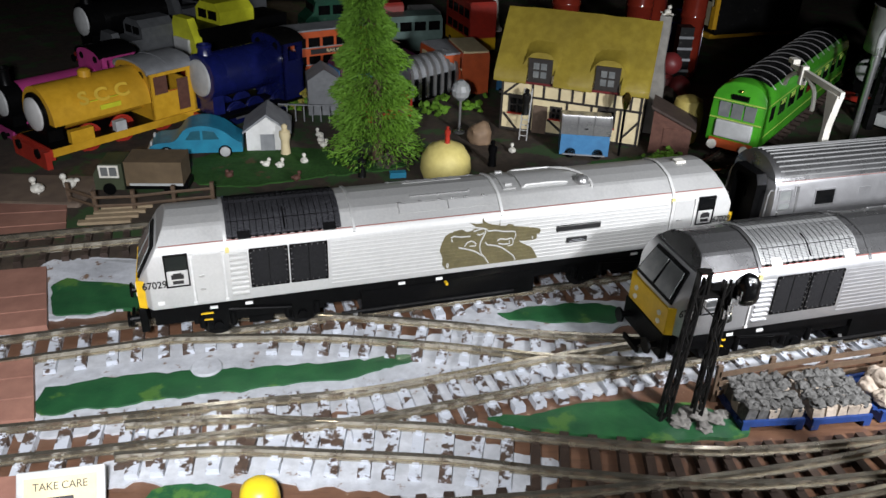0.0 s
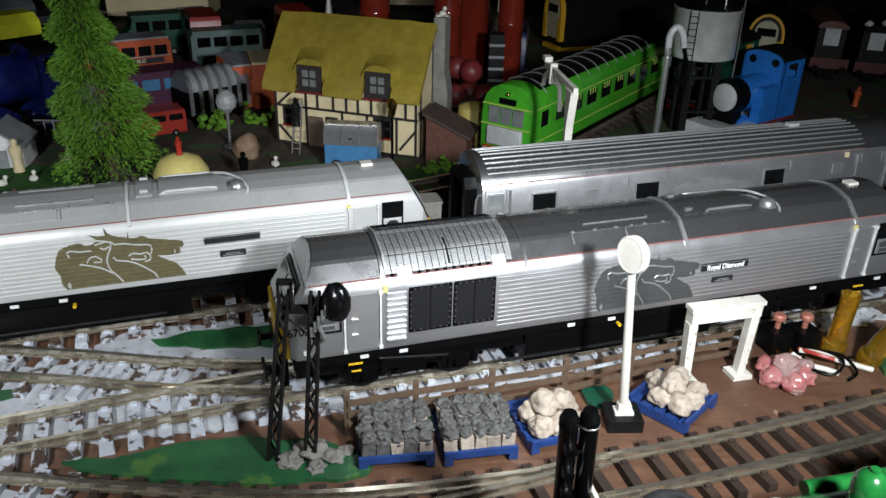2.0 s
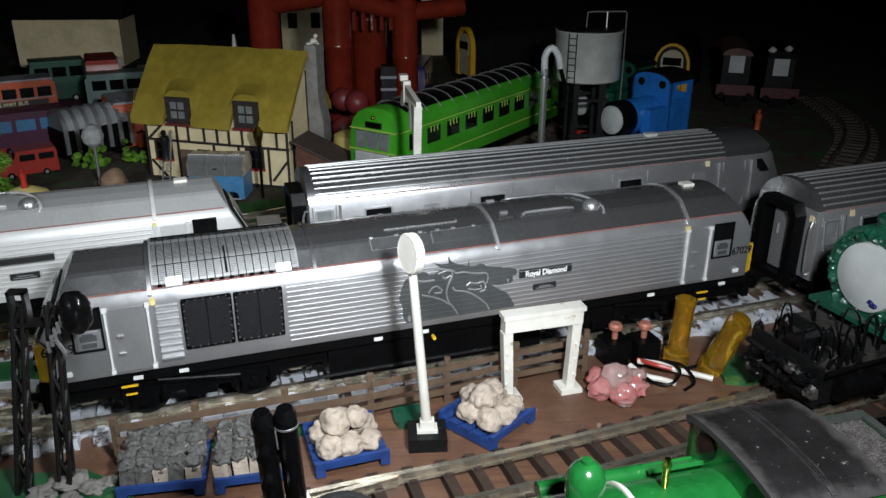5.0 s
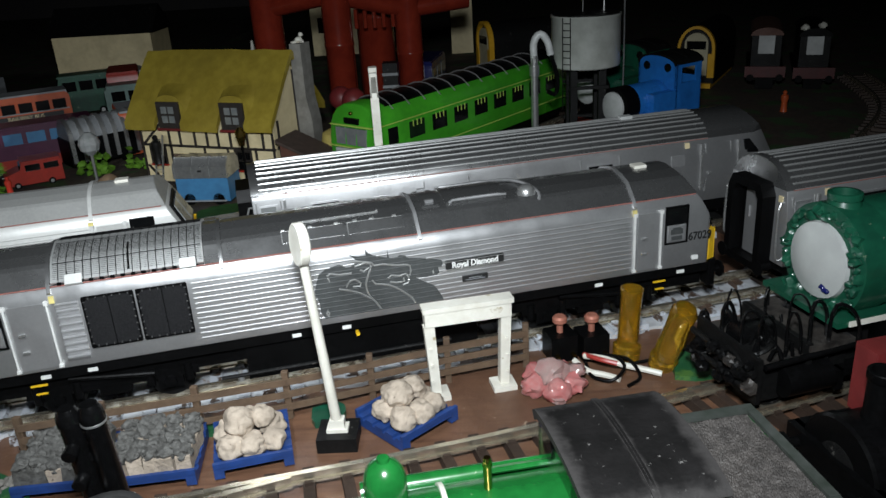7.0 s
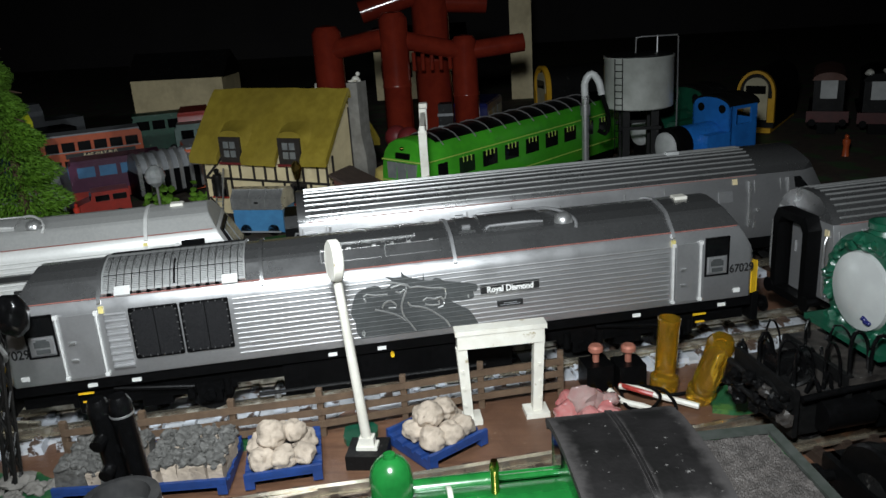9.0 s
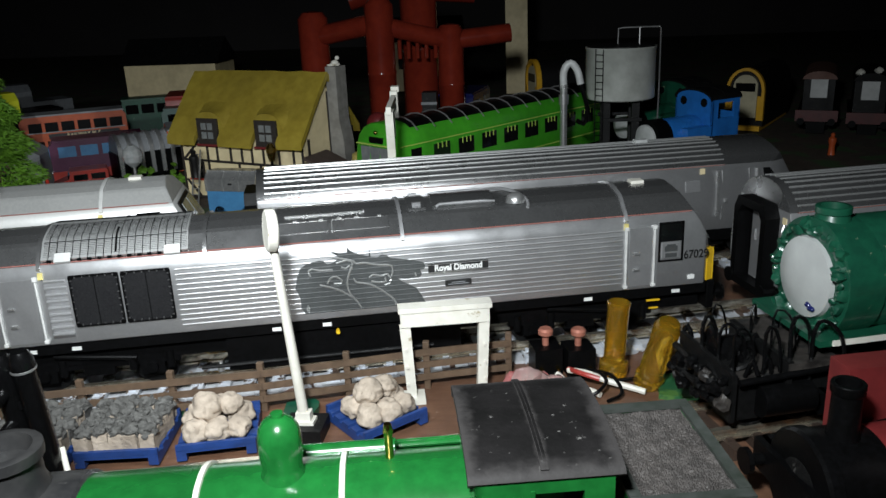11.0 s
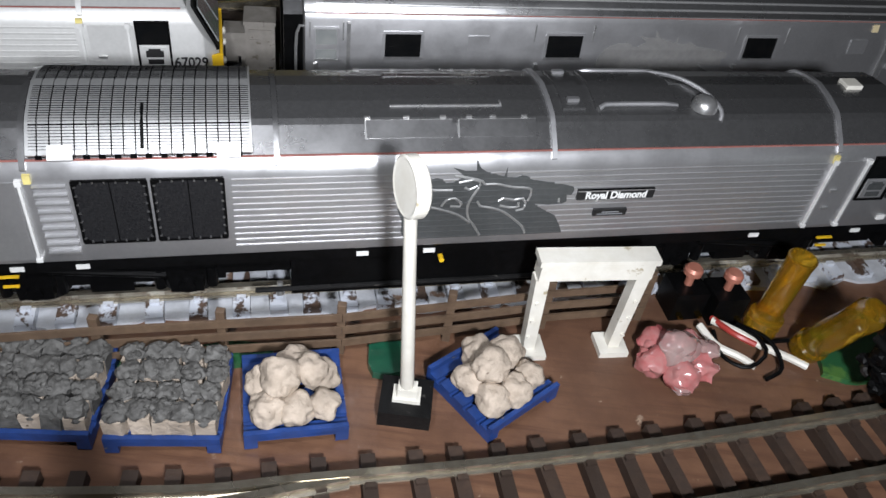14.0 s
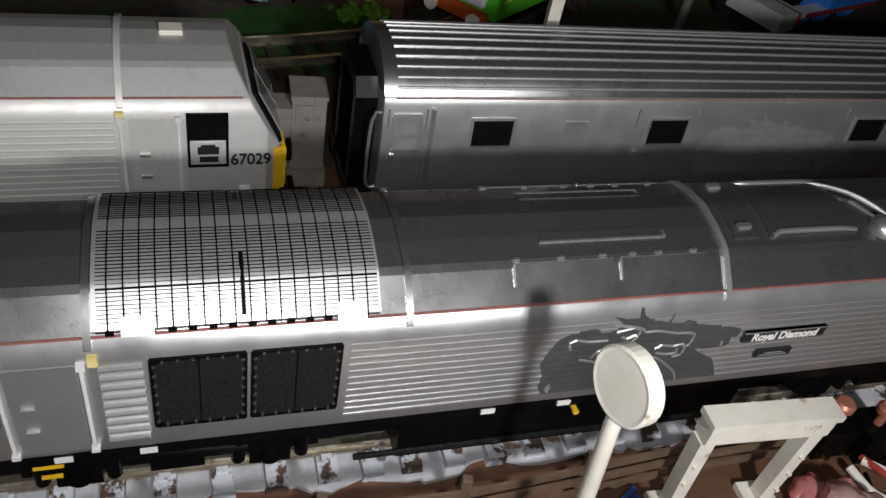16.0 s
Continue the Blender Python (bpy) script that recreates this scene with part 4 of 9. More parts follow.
def make_coach(m, long, label, cab):
    t = thing("railway_coach", m, label, "coach", "silver coaches")

    def shell(z_lo, z_hi):
        bm = prism(coach_profile(), 0.0, long)
        if cab:
            cut(bm, (long, 0, 0.034), Vector((0.80, 0, 0.60)))
            for k in (-1, 1):
                cut(bm, (long - 0.024, k * 0.0187, 0.03), Vector((0.42, k * 0.907, 0.0)))
        cut(bm, (0, 0, z_lo), (0, 0, -1))
        cut(bm, (0, 0, z_hi), (0, 0, 1))
        return bm
    part("body", bevelled(shell(0.0, 0.0505), 0.0004, 2, 40), SILVER, t, smooth=True)
    part("roof", bevelled(shell(0.0505, 0.1), 0.0003, 2, 40), SILVER_ROOF, t, "dark silver ribbed roof", smooth=True)
    end = long - (0.043 if cab else 0.003)
    # ribs paler than the roof between, the highlights on them put into the colour
    for i in range(15):
        a = 12 + 11.14 * i
        y_, z_ = 0.0168 * math.cos(radians(a)), 0.0478 + 0.0124 * math.sin(radians(a))
        part("roof_rib", rods(((0.0035, y_, z_), (end, y_, z_), 0.00043), n=8), COVER, t, smooth=True)
    for s in (-1, 1):
        part("red_stripe", boxes((0.003, end, s * 0.0168 - 0.0001, s * 0.0168 + 0.0001, 0.0503, 0.0506)), RED_LINE, t, "thin red line")

        def flat(x0, x1, z0, z1, out=0.0003):
            ya, yb = side_y(z0), side_y(z1)
            return prism([(s * (ya - 0.0006), z0), (s * (ya + out), z0), (s * (yb + out), z1), (s * (yb - 0.0006), z1)], x0, x1)
        if cab:
            wins = [(0.0032, 0.0095, 0.0365, 0.0458, PALE_GLASS), (0.0243, 0.0355, 0.0372, 0.0446, GLASS), (0.0770, 0.0889, 0.0372, 0.0446, GLASS), (0.1487, 0.1603, 0.0372, 0.0446, GLASS)]
            doors = [(0.0015, 0.0115), (0.0725, 0.0925), (0.1450, 0.1640), (0.2080, 0.2210)]
        else:
            wins = [(0.0040, 0.0100, 0.0365, 0.0458, PALE_GLASS)] + [(0.0235 + 0.029 * i, 0.0455 + 0.029 * i, 0.0345, 0.0455, GLASS) for i in range(6)]
            doors = [(0.0025, 0.0120)]
        for x0, x1, z0, z1, g in wins:
            w = part("window", bevelled(flat(x0, x1, z0, z1, 0.0002), 0.0003), g, t)
            fr = flat(x0 - 0.0006, x1 + 0.0006, z0 - 0.0007, z0, 0.0006)
            part("window_frame", fr, BRIGHT, w)
            part("window_frame", flat(x0 - 0.0006, x1 + 0.0006, z1, z1 + 0.0007, 0.0005), SILVER, w)
            part("window_frame", flat(x0 - 0.0008, x0, z0, z1, 0.0005), SILVER, w)
            part("window_frame", flat(x1, x1 + 0.0008, z0, z1, 0.0005), SILVER, w)
        for x0, x1 in doors:
            for x in (x0, x1):
                part("door_edge", flat(x - 0.0002, x + 0.0002, 0.0255, 0.0480, 0.0005), BRIGHT, t)
            part("door_handle", flat(x0 + 0.001, x0 + 0.0022, 0.0335, 0.0350, 0.0010), BRIGHT, t)
        for x in ((0.0125, 0.205, 0.2245) if cab else (0.0130,)):
            part("handrail", flat(x, x + 0.0011, 0.0270, 0.0480, 0.0011), BRIGHT, t, "bright silver handrail")
        for x in ((0.0505, 0.190) if cab else ()):
            part("side_vent", flat(x, x + 0.0068, 0.0392, 0.0442, 0.0004), SILVER, t)
        part("warning_label", flat(0.197 if cab else 0.0165, 0.1993 if cab else 0.0188, 0.0470, 0.0495, 0.0004), CREAM, t)
        if cab:
            bm = bmesh.new()
            rows = [0.0262 + 0.0205 * i / 40 for i in range(41)]
            for z0, z1 in zip(rows, rows[1:]):
                for a, b, ink in printed_spans((0.0950, 0.0262, 0.048, 0.0205), (z0 + z1) / 2, 0.09, 0.15):
                    if ink:
                        ya, yb = side_y(z0), side_y(z1)
                        put_prism(bm, [(s * (ya - 0.0003), z0), (s * (ya + 0.00012), z0), (s * (yb + 0.00012), z1), (s * (yb - 0.0003), z1)], a, b)
            part("side_print", bm, COACH_PRINT, t, "faint grey print of maned heads")
        part("side_sill", boxes((0.004, long - 0.010, s * 0.0165 - 0.0012, s * 0.0165 + 0.0012, 0.0150, 0.0206)), BLACK, t)
    # corridor end, black gangway and door
    outer = [(-0.0108, 0.0165), (0.0108, 0.0165), (0.0110, 0.0470), (0.0085, 0.0518), (-0.0085, 0.0518), (-0.0110, 0.0470)]
    inner = [(-0.0078, 0.0195), (0.0078, 0.0195), (0.0078, 0.0455), (0.0058, 0.0485), (-0.0058, 0.0485), (-0.0078, 0.0455)]
    ring = bmesh.new()
    loops = [[ring.verts.new((x, y_, z_)) for y_, z_ in o] for o, x in ((outer, -0.0058), (outer, 0.0005), (inner, 0.0005), (inner, -0.0058))]
    for a, b in zip(loops, loops[1:] + loops[:1]):
        for k in range(6):
            ring.faces.new((a[k], a[(k + 1) % 6], b[(k + 1) % 6], b[k]))
    part("gangway", bevelled(ring, 0.0006), BLACK, t, "black rubber gangway")
    part("gangway_back", boxes((-0.0006, 0.0004, -0.0080, 0.0080, 0.0190, 0.0490)), BLACK, t)
    part("gangway_door", boxes((-0.0012, -0.0006, -0.0050, 0.0050, 0.0200, 0.0460), (-0.0018, -0.0012, 0.0020, 0.0026, 0.0350, 0.0395)), SILVER if not cab else BLACK, t)
    for k in (-1, 1):
        part("buffer", rods(((0.0, k * 0.0115, 0.0185), (-0.0055, k * 0.0115, 0.0185), 0.0014), ((-0.0055, k * 0.0115, 0.0185), (-0.0062, k * 0.0115, 0.0185), 0.0030)), BLACK, t)
        part("end_rail", tube(curve_through([(0.001, k * 0.0162, 0.0230), (-0.0022, k * 0.0165, 0.0245), (-0.0022, k * 0.0160, 0.0440), (0.001, k * 0.0155, 0.0455)], 0.002), 0.0005, 6), BRIGHT, t)
    if not cab:
        for y_ in (-0.0152, 0.0130):
            part("end_label", boxes((-0.0004, 0.0004, y_, y_ + 0.0022, 0.0455, 0.0480)), CREAM, t)
    if cab:
        for k in (-1, 1):
            f = bmesh.new()
            put_box(f, -0.0003, 0.0003, min(k * 0.001, k * 0.0085), max(k * 0.001, k * 0.0085), 0.010, 0.0215)
            for v in f.verts:
                v.co = Matrix.Translation((long, 0, 0.034)) @ (Matrix.Rotation(radians(-53.1), 4, "Y") @ Vector((v.co.x + 0.0003, v.co.y, v.co.z)))
            part("windscreen", f, GLASS, t)
        for s in (-1, 1):
            part("cab_side_window", prism([(long - 0.0235, 0.0415), (long - 0.0160, 0.0415), (long - 0.0215, 0.0480), (long - 0.0245, 0.0480)], min(s * 0.0155, s * 0.0180), max(s * 0.0155, s * 0.0180), "y"), GLASS, t)
        part("aerial_pad", boxes((0.172, 0.178, -0.002, 0.002, 0.0596, 0.0615), bevel=0.0003), GREY_PALE, t)
    part("underframe", boxes((0.006, long - 0.012, -0.0150, 0.0150, 0.0140, 0.0206)), BLACK, t)
    part("equipment_box", bevelled(boxes((0.095, 0.150, -0.0155, 0.0155, 0.0095, 0.0150)), 0.0008), BLACK, t)
    for xc in (0.040, long - 0.045):
        b = part("bogie", bogie_frame(xc), BLACK, t)
        for dx in (-0.0165, 0.0165):
            for s in (-1, 1):
                part("wheel", lathe([(0.0052, -0.0012), (0.0072, -0.0010), (0.0072, -0.0004), (0.0063, -0.0003), (0.0063, 0.0012), (0.0052, 0.0013)], Matrix.Translation((xc + dx, s * 0.0083, 0.0124)) @ pose(0, 0, 0, 90 * s, 0, 0), 24), BLACK_MATT, b, smooth=True)
    return t


def beside(x, y, deg, out):
    a = radians(deg)
    return x - math.sin(a) * out, y + math.cos(a) * out


cx, cy = beside(0.194, 0.409, 15.3, 0.0187)
make_coach(pose(cx, cy, 0, 0, 0, 15.3), 0.252, "silver toy driving van coach with ribbed roof and raked cab", True)
cx, cy = beside(0.4006, 0.3824, 16.0, 0.0187)
make_coach(pose(cx, cy, 0, 0, 0, 16.5), 0.262, "silver toy passenger coach with ribbed roof and black gangway end", False)

# ---- tracks and painted ground ----
def splashed(x, y):
    return x < 0.40


make_track([(-0.30, 0.281), (-0.1946, 0.3108), (-0.0946, 0.3398), (0.18, 0.4195), (0.40, 0.4825), (0.47, 0.525), (0.54, 0.600), (0.60, 0.695), (0.63, 0.82)], "toy railway track, sleepers splashed with white paint", splashed)
make_track([(-0.085, 0.3425), (-0.024, 0.3455), (0.029, 0.3415), (0.077, 0.335), (0.120, 0.3335)], "toy crossover track, sleepers splashed with white paint", splashed, 0.0003, skip=lambda x, y: x < -0.05 or x > 0.10)
make_track([(-0.30, 0.239), (-0.115, 0.2715), (-0.05, 0.2845), (0.0, 0.294), (0.036, 0.305), (0.08, 0.3190), (0.1145, 0.3288), (0.3665, 0.3963), (0.65, 0.478), (0.85, 0.56)], "toy railway track, sleepers splashed with white paint", splashed)
make_track([(-0.085, 0.2725), (-0.045, 0.2765), (-0.008, 0.2755), (0.033, 0.2735), (0.07, 0.2688), (0.132, 0.2640), (0.191, 0.2708), (0.221, 0.2780), (0.275, 0.2915), (0.35, 0.3145), (0.50, 0.365), (0.8, 0.46)], "toy railway track with brown sleepers", lambda x, y: x < 0.06, 0.0002)
make_track([(-0.30, 0.372), (-0.184, 0.4065), (-0.05, 0.443), (0.06, 0.472), (0.142, 0.500), (0.19, 0.524), (0.218, 0.541), (0.28, 0.620), (0.344, 0.702), (0.42, 0.80)], "toy railway track with dark sleepers before the cottage")
make_track([(0.0, 0.2335), (0.08, 0.2435), (0.14, 0.2535), (0.19, 0.2655), (0.23, 0.2795)], "toy railway track with brown sleepers", skip=lambda x, y: x > 0.15)
make_track([(0.10, 0.1865), (0.264, 0.2215), (0.42, 0.2547), (0.6, 0.30)], "toy railway track with brown sleepers under the green engine")

paint_patch("white_paint", [(-0.125, 0.276), (-0.03, 0.292), (0.05, 0.303), (0.12, 0.318), (0.13, 0.338), (0.06, 0.345), (-0.02, 0.350), (-0.09, 0.338), (-0.135, 0.322)], 0.0011, CHALK, "thick white paint between the rails", 2)
paint_patch("green_paint", [(-0.126, 0.304), (-0.095, 0.314), (-0.059, 0.319), (-0.02, 0.324), (0.018, 0.331), (0.008, 0.322), (-0.012, 0.3145), (-0.077, 0.3005), (-0.119, 0.290)], 0.0019, LAWN, "dark green paint patch between the tracks", 3, 0.0025)
paint_patch("white_paint", [(-0.150, 0.350), (-0.10, 0.366), (-0.02, 0.378), (0.07, 0.382), (0.02, 0.396), (-0.08, 0.405), (-0.160, 0.398)], 0.0011, CHALK, "thick white paint beside the rails", 5)
paint_patch("green_paint", [(-0.143, 0.356), (-0.06, 0.374), (-0.06, 0.398), (-0.148, 0.386)], 0.0019, LAWN, "dark green paint patch beside the rails", 6, 0.003)
paint_patch("green_paint", [(0.0568, 0.365), (0.091, 0.3745), (0.1146, 0.372), (0.1094, 0.360), (0.0653, 0.359)], 0.0021, LAWN, "bright green paint patch", 7, 0.002)
paint_patch("green_paint", [(0.0484, 0.2915), (0.0754, 0.2853), (0.1345, 0.2830), (0.150, 0.290), (0.135, 0.301), (0.1009, 0.304), (0.07, 0.2965)], 0.0017, LAWN, "dark green paint patch between the tracks", 8, 0.0025)
paint_patch("white_paint", [(-0.09, 0.255), (-0.02, 0.257), (0.05, 0.250), (0.07, 0.270), (0.0, 0.287), (-0.08, 0.270)], 0.0009, CHALK, "thin white paint among the sleepers", 9)
paint_patch("green_paint", [(-0.072, 0.240), (-0.045, 0.238), (-0.042, 0.254), (-0.066, 0.254)], 0.0013, LAWN, "dark green paint patch", 10, 0.003)
paint_patch("white_paint", [(0.13, 0.3175), (0.24, 0.3455), (0.33, 0.371), (0.42, 0.397), (0.42, 0.43), (0.30, 0.395), (0.12, 0.345)], 0.0012, CHALK, "white paint under the second locomotive", 13)
paint_patch("lawn", [(-0.123, 0.500), (-0.09, 0.490), (-0.03, 0.512), (0.01, 0.53), (-0.03, 0.547), (-0.08, 0.552), (-0.12, 0.535)], 0.0010, GRASS, "small green lawn in the village", 14, 0.004)
paint_patch("lawn", [(0.11, 0.512), (0.17, 0.50), (0.23, 0.515), (0.20, 0.553), (0.14, 0.548)], 0.0008, GRASS, "dark green verge before the cottage", 15, 0.004)

paint_patch("white_paint", [(0.03, 0.345), (0.09, 0.352), (0.125, 0.361), (0.12, 0.378), (0.05, 0.372)], 0.0013, CHALK, "thick white paint round the green patch", 16)
paint_patch("green_paint", [(0.160, 0.316), (0.196, 0.325), (0.200, 0.3195), (0.163, 0.311)], 0.0020, LAWN, "dark green paint scrap beside the rail", 31, 0.0012)
paint_patch("green_paint", [(0.226, 0.3285), (0.2365, 0.332), (0.237, 0.323), (0.228, 0.3195)], 0.0022, GREEN_DARK, "dark green paint scrap behind the signal base", 32, 0.0012)
paint_patch("green_paint", [(0.351, 0.339), (0.365, 0.340), (0.3705, 0.359), (0.352, 0.354)], 0.0018, LAWN, "green paint scrap near the amber tubes", 33, 0.0015)


def boarded_panel(corners, seams, label):
    """A terracotta panel of the crossing, with grooves between its boards."""
    (ax, ay), (bx, by), (cx_, cy_), (dx_, dy_) = corners
    t = thing("crossing_panel", Matrix.Identity(4), label, "crossing panel", kind="structure")
    for i in range(seams):
        u, v = i / seams, (i + 0.96) / seams
        bm = bmesh.new()
        lo = [(ax + (dx_ - ax) * k, ay + (dy_ - ay) * k) for k in (u, v)]
        hi = [(bx + (cx_ - bx) * k, by + (cy_ - by) * k) for k in (u, v)]
        put_prism(bm, [lo[0], hi[0], hi[1], lo[1]], -0.002, 0.0046 + 0.0002 * (i % 3), "z")
        part("plank", bevelled(bm, 0.0003), PLATFORM, t)


boarded_panel([(-0.36, 0.285), (-0.140, 0.343), (-0.161, 0.393), (-0.36, 0.345)], 4, "terracotta crossing boards between two tracks")
boarded_panel([(-0.36, 0.372), (-0.164, 0.424), (-0.180, 0.467), (-0.36, 0.44)], 3, "terracotta crossing boards beside the far track")
boarded_panel([(-0.36, 0.240), (-0.120, 0.2835), (-0.136, 0.320), (-0.36, 0.262)], 3, "terracotta crossing boards between two tracks")
boarded_panel([(-0.36, 0.14), (-0.098, 0.200), (-0.108, 0.256), (-0.36, 0.215)], 3, "terracotta crossing boards before the tracks")

# walls of the dark room
for name, x, y, w, d in (("wall_north", 0.1, 2.05, 4.4, 0.1), ("wall_south", 0.1, -1.45, 4.4, 0.1), ("wall_west", -2.15, 0.3, 0.1, 3.6), ("wall_east", 2.35, 0.3, 0.1, 3.6)):
    bm = boxes((x - w / 2, x + w / 2, y - d / 2, y + d / 2, -0.9, 1.5))
    tagged(part(name, bm, ROOM), "plain wall of the dark room", "wall", kind="structure")
tagged(part("ceiling", boxes((-2.2, 2.4, -1.5, 2.1, 1.5, 1.6)), ROOM), "plain ceiling of the dark room", "ceiling", kind="structure")
tagged(part("floor", boxes((-2.2, 2.4, -1.5, 2.1, -1.0, -0.9)), ROOM), "plain floor of the dark room", "floor", kind="structure")

# ---- foreground: lineside things ----
def make_fence():
    t = thing("lineside_fence", Matrix.Identity(4), "brown plastic post and rail fence along the track", "fence")
    posts = [(0.140, 0.307), (0.1635, 0.3135), (0.191, 0.3205), (0.219, 0.3275), (0.246, 0.3365), (0.272, 0.3455), (0.300, 0.3535)]
    for x, y in posts:
        part("post", boxes((x - 0.0011, x + 0.0011, y - 0.0009, y + 0.0009, -0.001, 0.0172), bevel=0.0002), WOOD, t)
    for (ax, ay), (bx, by) in zip(posts, posts[1:]):
        for z in (0.0032, 0.0078, 0.0124):
            n = Vector((by - ay, ax - bx, 0)).normalized() * 0.0009
            bm = bmesh.new()
            put_prism(bm, [(ax + n.x, ay + n.y), (bx + n.x, by + n.y), (bx + 1.8 * n.x, by + 1.8 * n.y), (ax + 1.8 * n.x, ay + 1.8 * n.y)], z, z + 0.0023, "z")
            part("rail_board", bm, WOOD, t)
    return t


make_fence()


def pallet_parts(t, half, z0=0.0002):
    """A low blue tray on feet, of slats and an edge."""
    for i in range(5):
        y = -half + (2 * half - 0.0036) * i / 4
        part("slat", boxes((-half, half, y, y + 0.0036, z0 + 0.0026, z0 + 0.0036)), BLUE_PALLET, t)
    for s in (-1, 1):
        part("bearer", boxes((min(s * half, s * (half - 0.003)), max(s * half, s * (half - 0.003)), -half, half, z0, z0 + 0.0026)), BLUE_PALLET, t)
        part("edge", boxes((-half, half, min(s * half, s * (half - 0.0012)), max(s * half, s * (half - 0.0012)), z0 + 0.0034, z0 + 0.0052)), BLUE_PALLET, t)


def stone_pallet(x, y, deg, half, seed, label):
    t = thing("stone_pallet", pose(x, y, 0, 0, 0, deg), "small blue plastic pallet lying on brown board", "pallet", "blue pallets")
    pallet_parts(t, half)
    rnd = random.Random(seed)
    spots = [(-0.0062, -0.0060, 0, 0.0043), (0.0002, -0.0068, 0, 0.0042), (0.0066, -0.0056, 0, 0.0040), (-0.0066, 0.0018, 0, 0.0046), (0.0068, 0.0026, 0, 0.0044), (0.0008, 0.0066, 0, 0.0048),
             (-0.0030, -0.0008, 0.0048, 0.0047), (0.0040, 0.0012, 0.0044, 0.0042)]
    for i, (a, b, c, r) in enumerate(spots):
        g = thing("stone", pose(x, y, 0, 0, 0, deg) @ pose(a, b, 0.0036 + 0.74 * r + c, 0, 0, 90 * rnd.random()), label, "stone", "stones on the pallets")
        part("boulder", lump((0, 0, 0), r * rnd.uniform(0.92, 1.08), seed + i, squash=0.85, rough=0.30, sub=4), STONE, g, smooth=True)


stone_pallet(0.2108, 0.3090, 15, 0.0118, 3, "cream plaster boulder stacked on a blue pallet")
stone_pallet(0.2585, 0.3210, 44, 0.0118, 9, "cream plaster boulder stacked on a blue pallet")


def sack_pallet(x, y, deg, seed, dark):
    m = pose(x, y, 0, 0, 0, deg)
    t = thing("sack_pallet", m, "small blue plastic pallet under coal sacks", "pallet", "blue pallets")
    pallet_parts(t, 0.0125)
    rnd = random.Random(seed)
    for i in range(5):
        for j in range(4):
            c = (-0.0096 + 0.0048 * i + rnd.uniform(-0.0004, 0.0004), -0.0085 + 0.0056 * j + rnd.uniform(-0.0004, 0.0004))
            g = thing("coal_sack", m @ pose(c[0], c[1], 0.0036, rnd.uniform(-5, 5), rnd.uniform(-5, 5), rnd.uniform(-9, 9)), "small open sack filled with grey coal grit", "sack", "coal sacks")
            h = 0.0060 + rnd.uniform(-0.0008, 0.0006)
            bag = bevelled(boxes((-0.0022, 0.0022, -0.0026, 0.0026, 0.0, h)), 0.0007, 2)
            for v in bag.verts:
                v.co.x *= 1 + 0.10 * noise.noise(v.co * 500 + Vector((i, j, seed)))
            part("bag", bag, COAL if dark and rnd.random() < 0.6 else STONE, g, smooth=True)
            grit = bmesh.new()
            put_lump(grit, (0, 0, h + 0.0002), 0.0028, seed * 40 + i * 70 + j * 9, squash=0.75, rough=0.5, sub=3)
            for q in range(9):
                put_lump(grit, (rnd.uniform(-0.0018, 0.0018), rnd.uniform(-0.0020, 0.0020), h + rnd.uniform(0.0010, 0.0018)), rnd.uniform(0.0005, 0.0010), seed * 40 + i * 70 + j * 9 + q + 1, squash=0.8, rough=0.7, sub=1)
            tagged(part("coal", grit, COAL, g), kind="stuff")


sack_pallet(0.1835, 0.3035, 8, 4, False)
sack_pallet(0.1560, 0.3010, 6, 5, True)


def make_lollipop():
    t = thing("disc_signal", pose(0.2375, 0.3120, 0) @ Matrix.Scale(1.05, 4), "white round disc on a leaning white post in a black base", "signal")
    part("base", bevelled(boxes((-0.0060, 0.0060, -0.0055, 0.0055, -0.0005, 0.0042)), 0.0004), BLACK_MATT, t, "dusty black block")
    part("collar", bevelled(boxes((-0.0032, 0.0032, -0.0022, 0.0022, 0.0042, 0.0053), (-0.0022, 0.0022, -0.0016, 0.0016, 0.0053, 0.0080)), 0.0002), WHITE, t)
    bm = bmesh.new()
    put_rod(bm, (0, 0, 0.005), (-0.0040, 0.0004, 0.0590), 0.0016, 0.0013, 10)
    part("pole", bm, WHITE, t, smooth=True)
    m = Matrix.Translation((-0.0042, 0.0004, 0.0640)) @ pose(0, 0, 0, 0, -4, 207) @ pose(0, 0, 0, 0, 90, 0)
    disc = part("disc", lathe([(0.0056, -0.0014), (0.0060, -0.0010), (0.0060, 0.0012), (0.0056, 0.0015), (0.0050, 0.0014)], m, 36), WHITE, t)
    return t


make_lollipop()


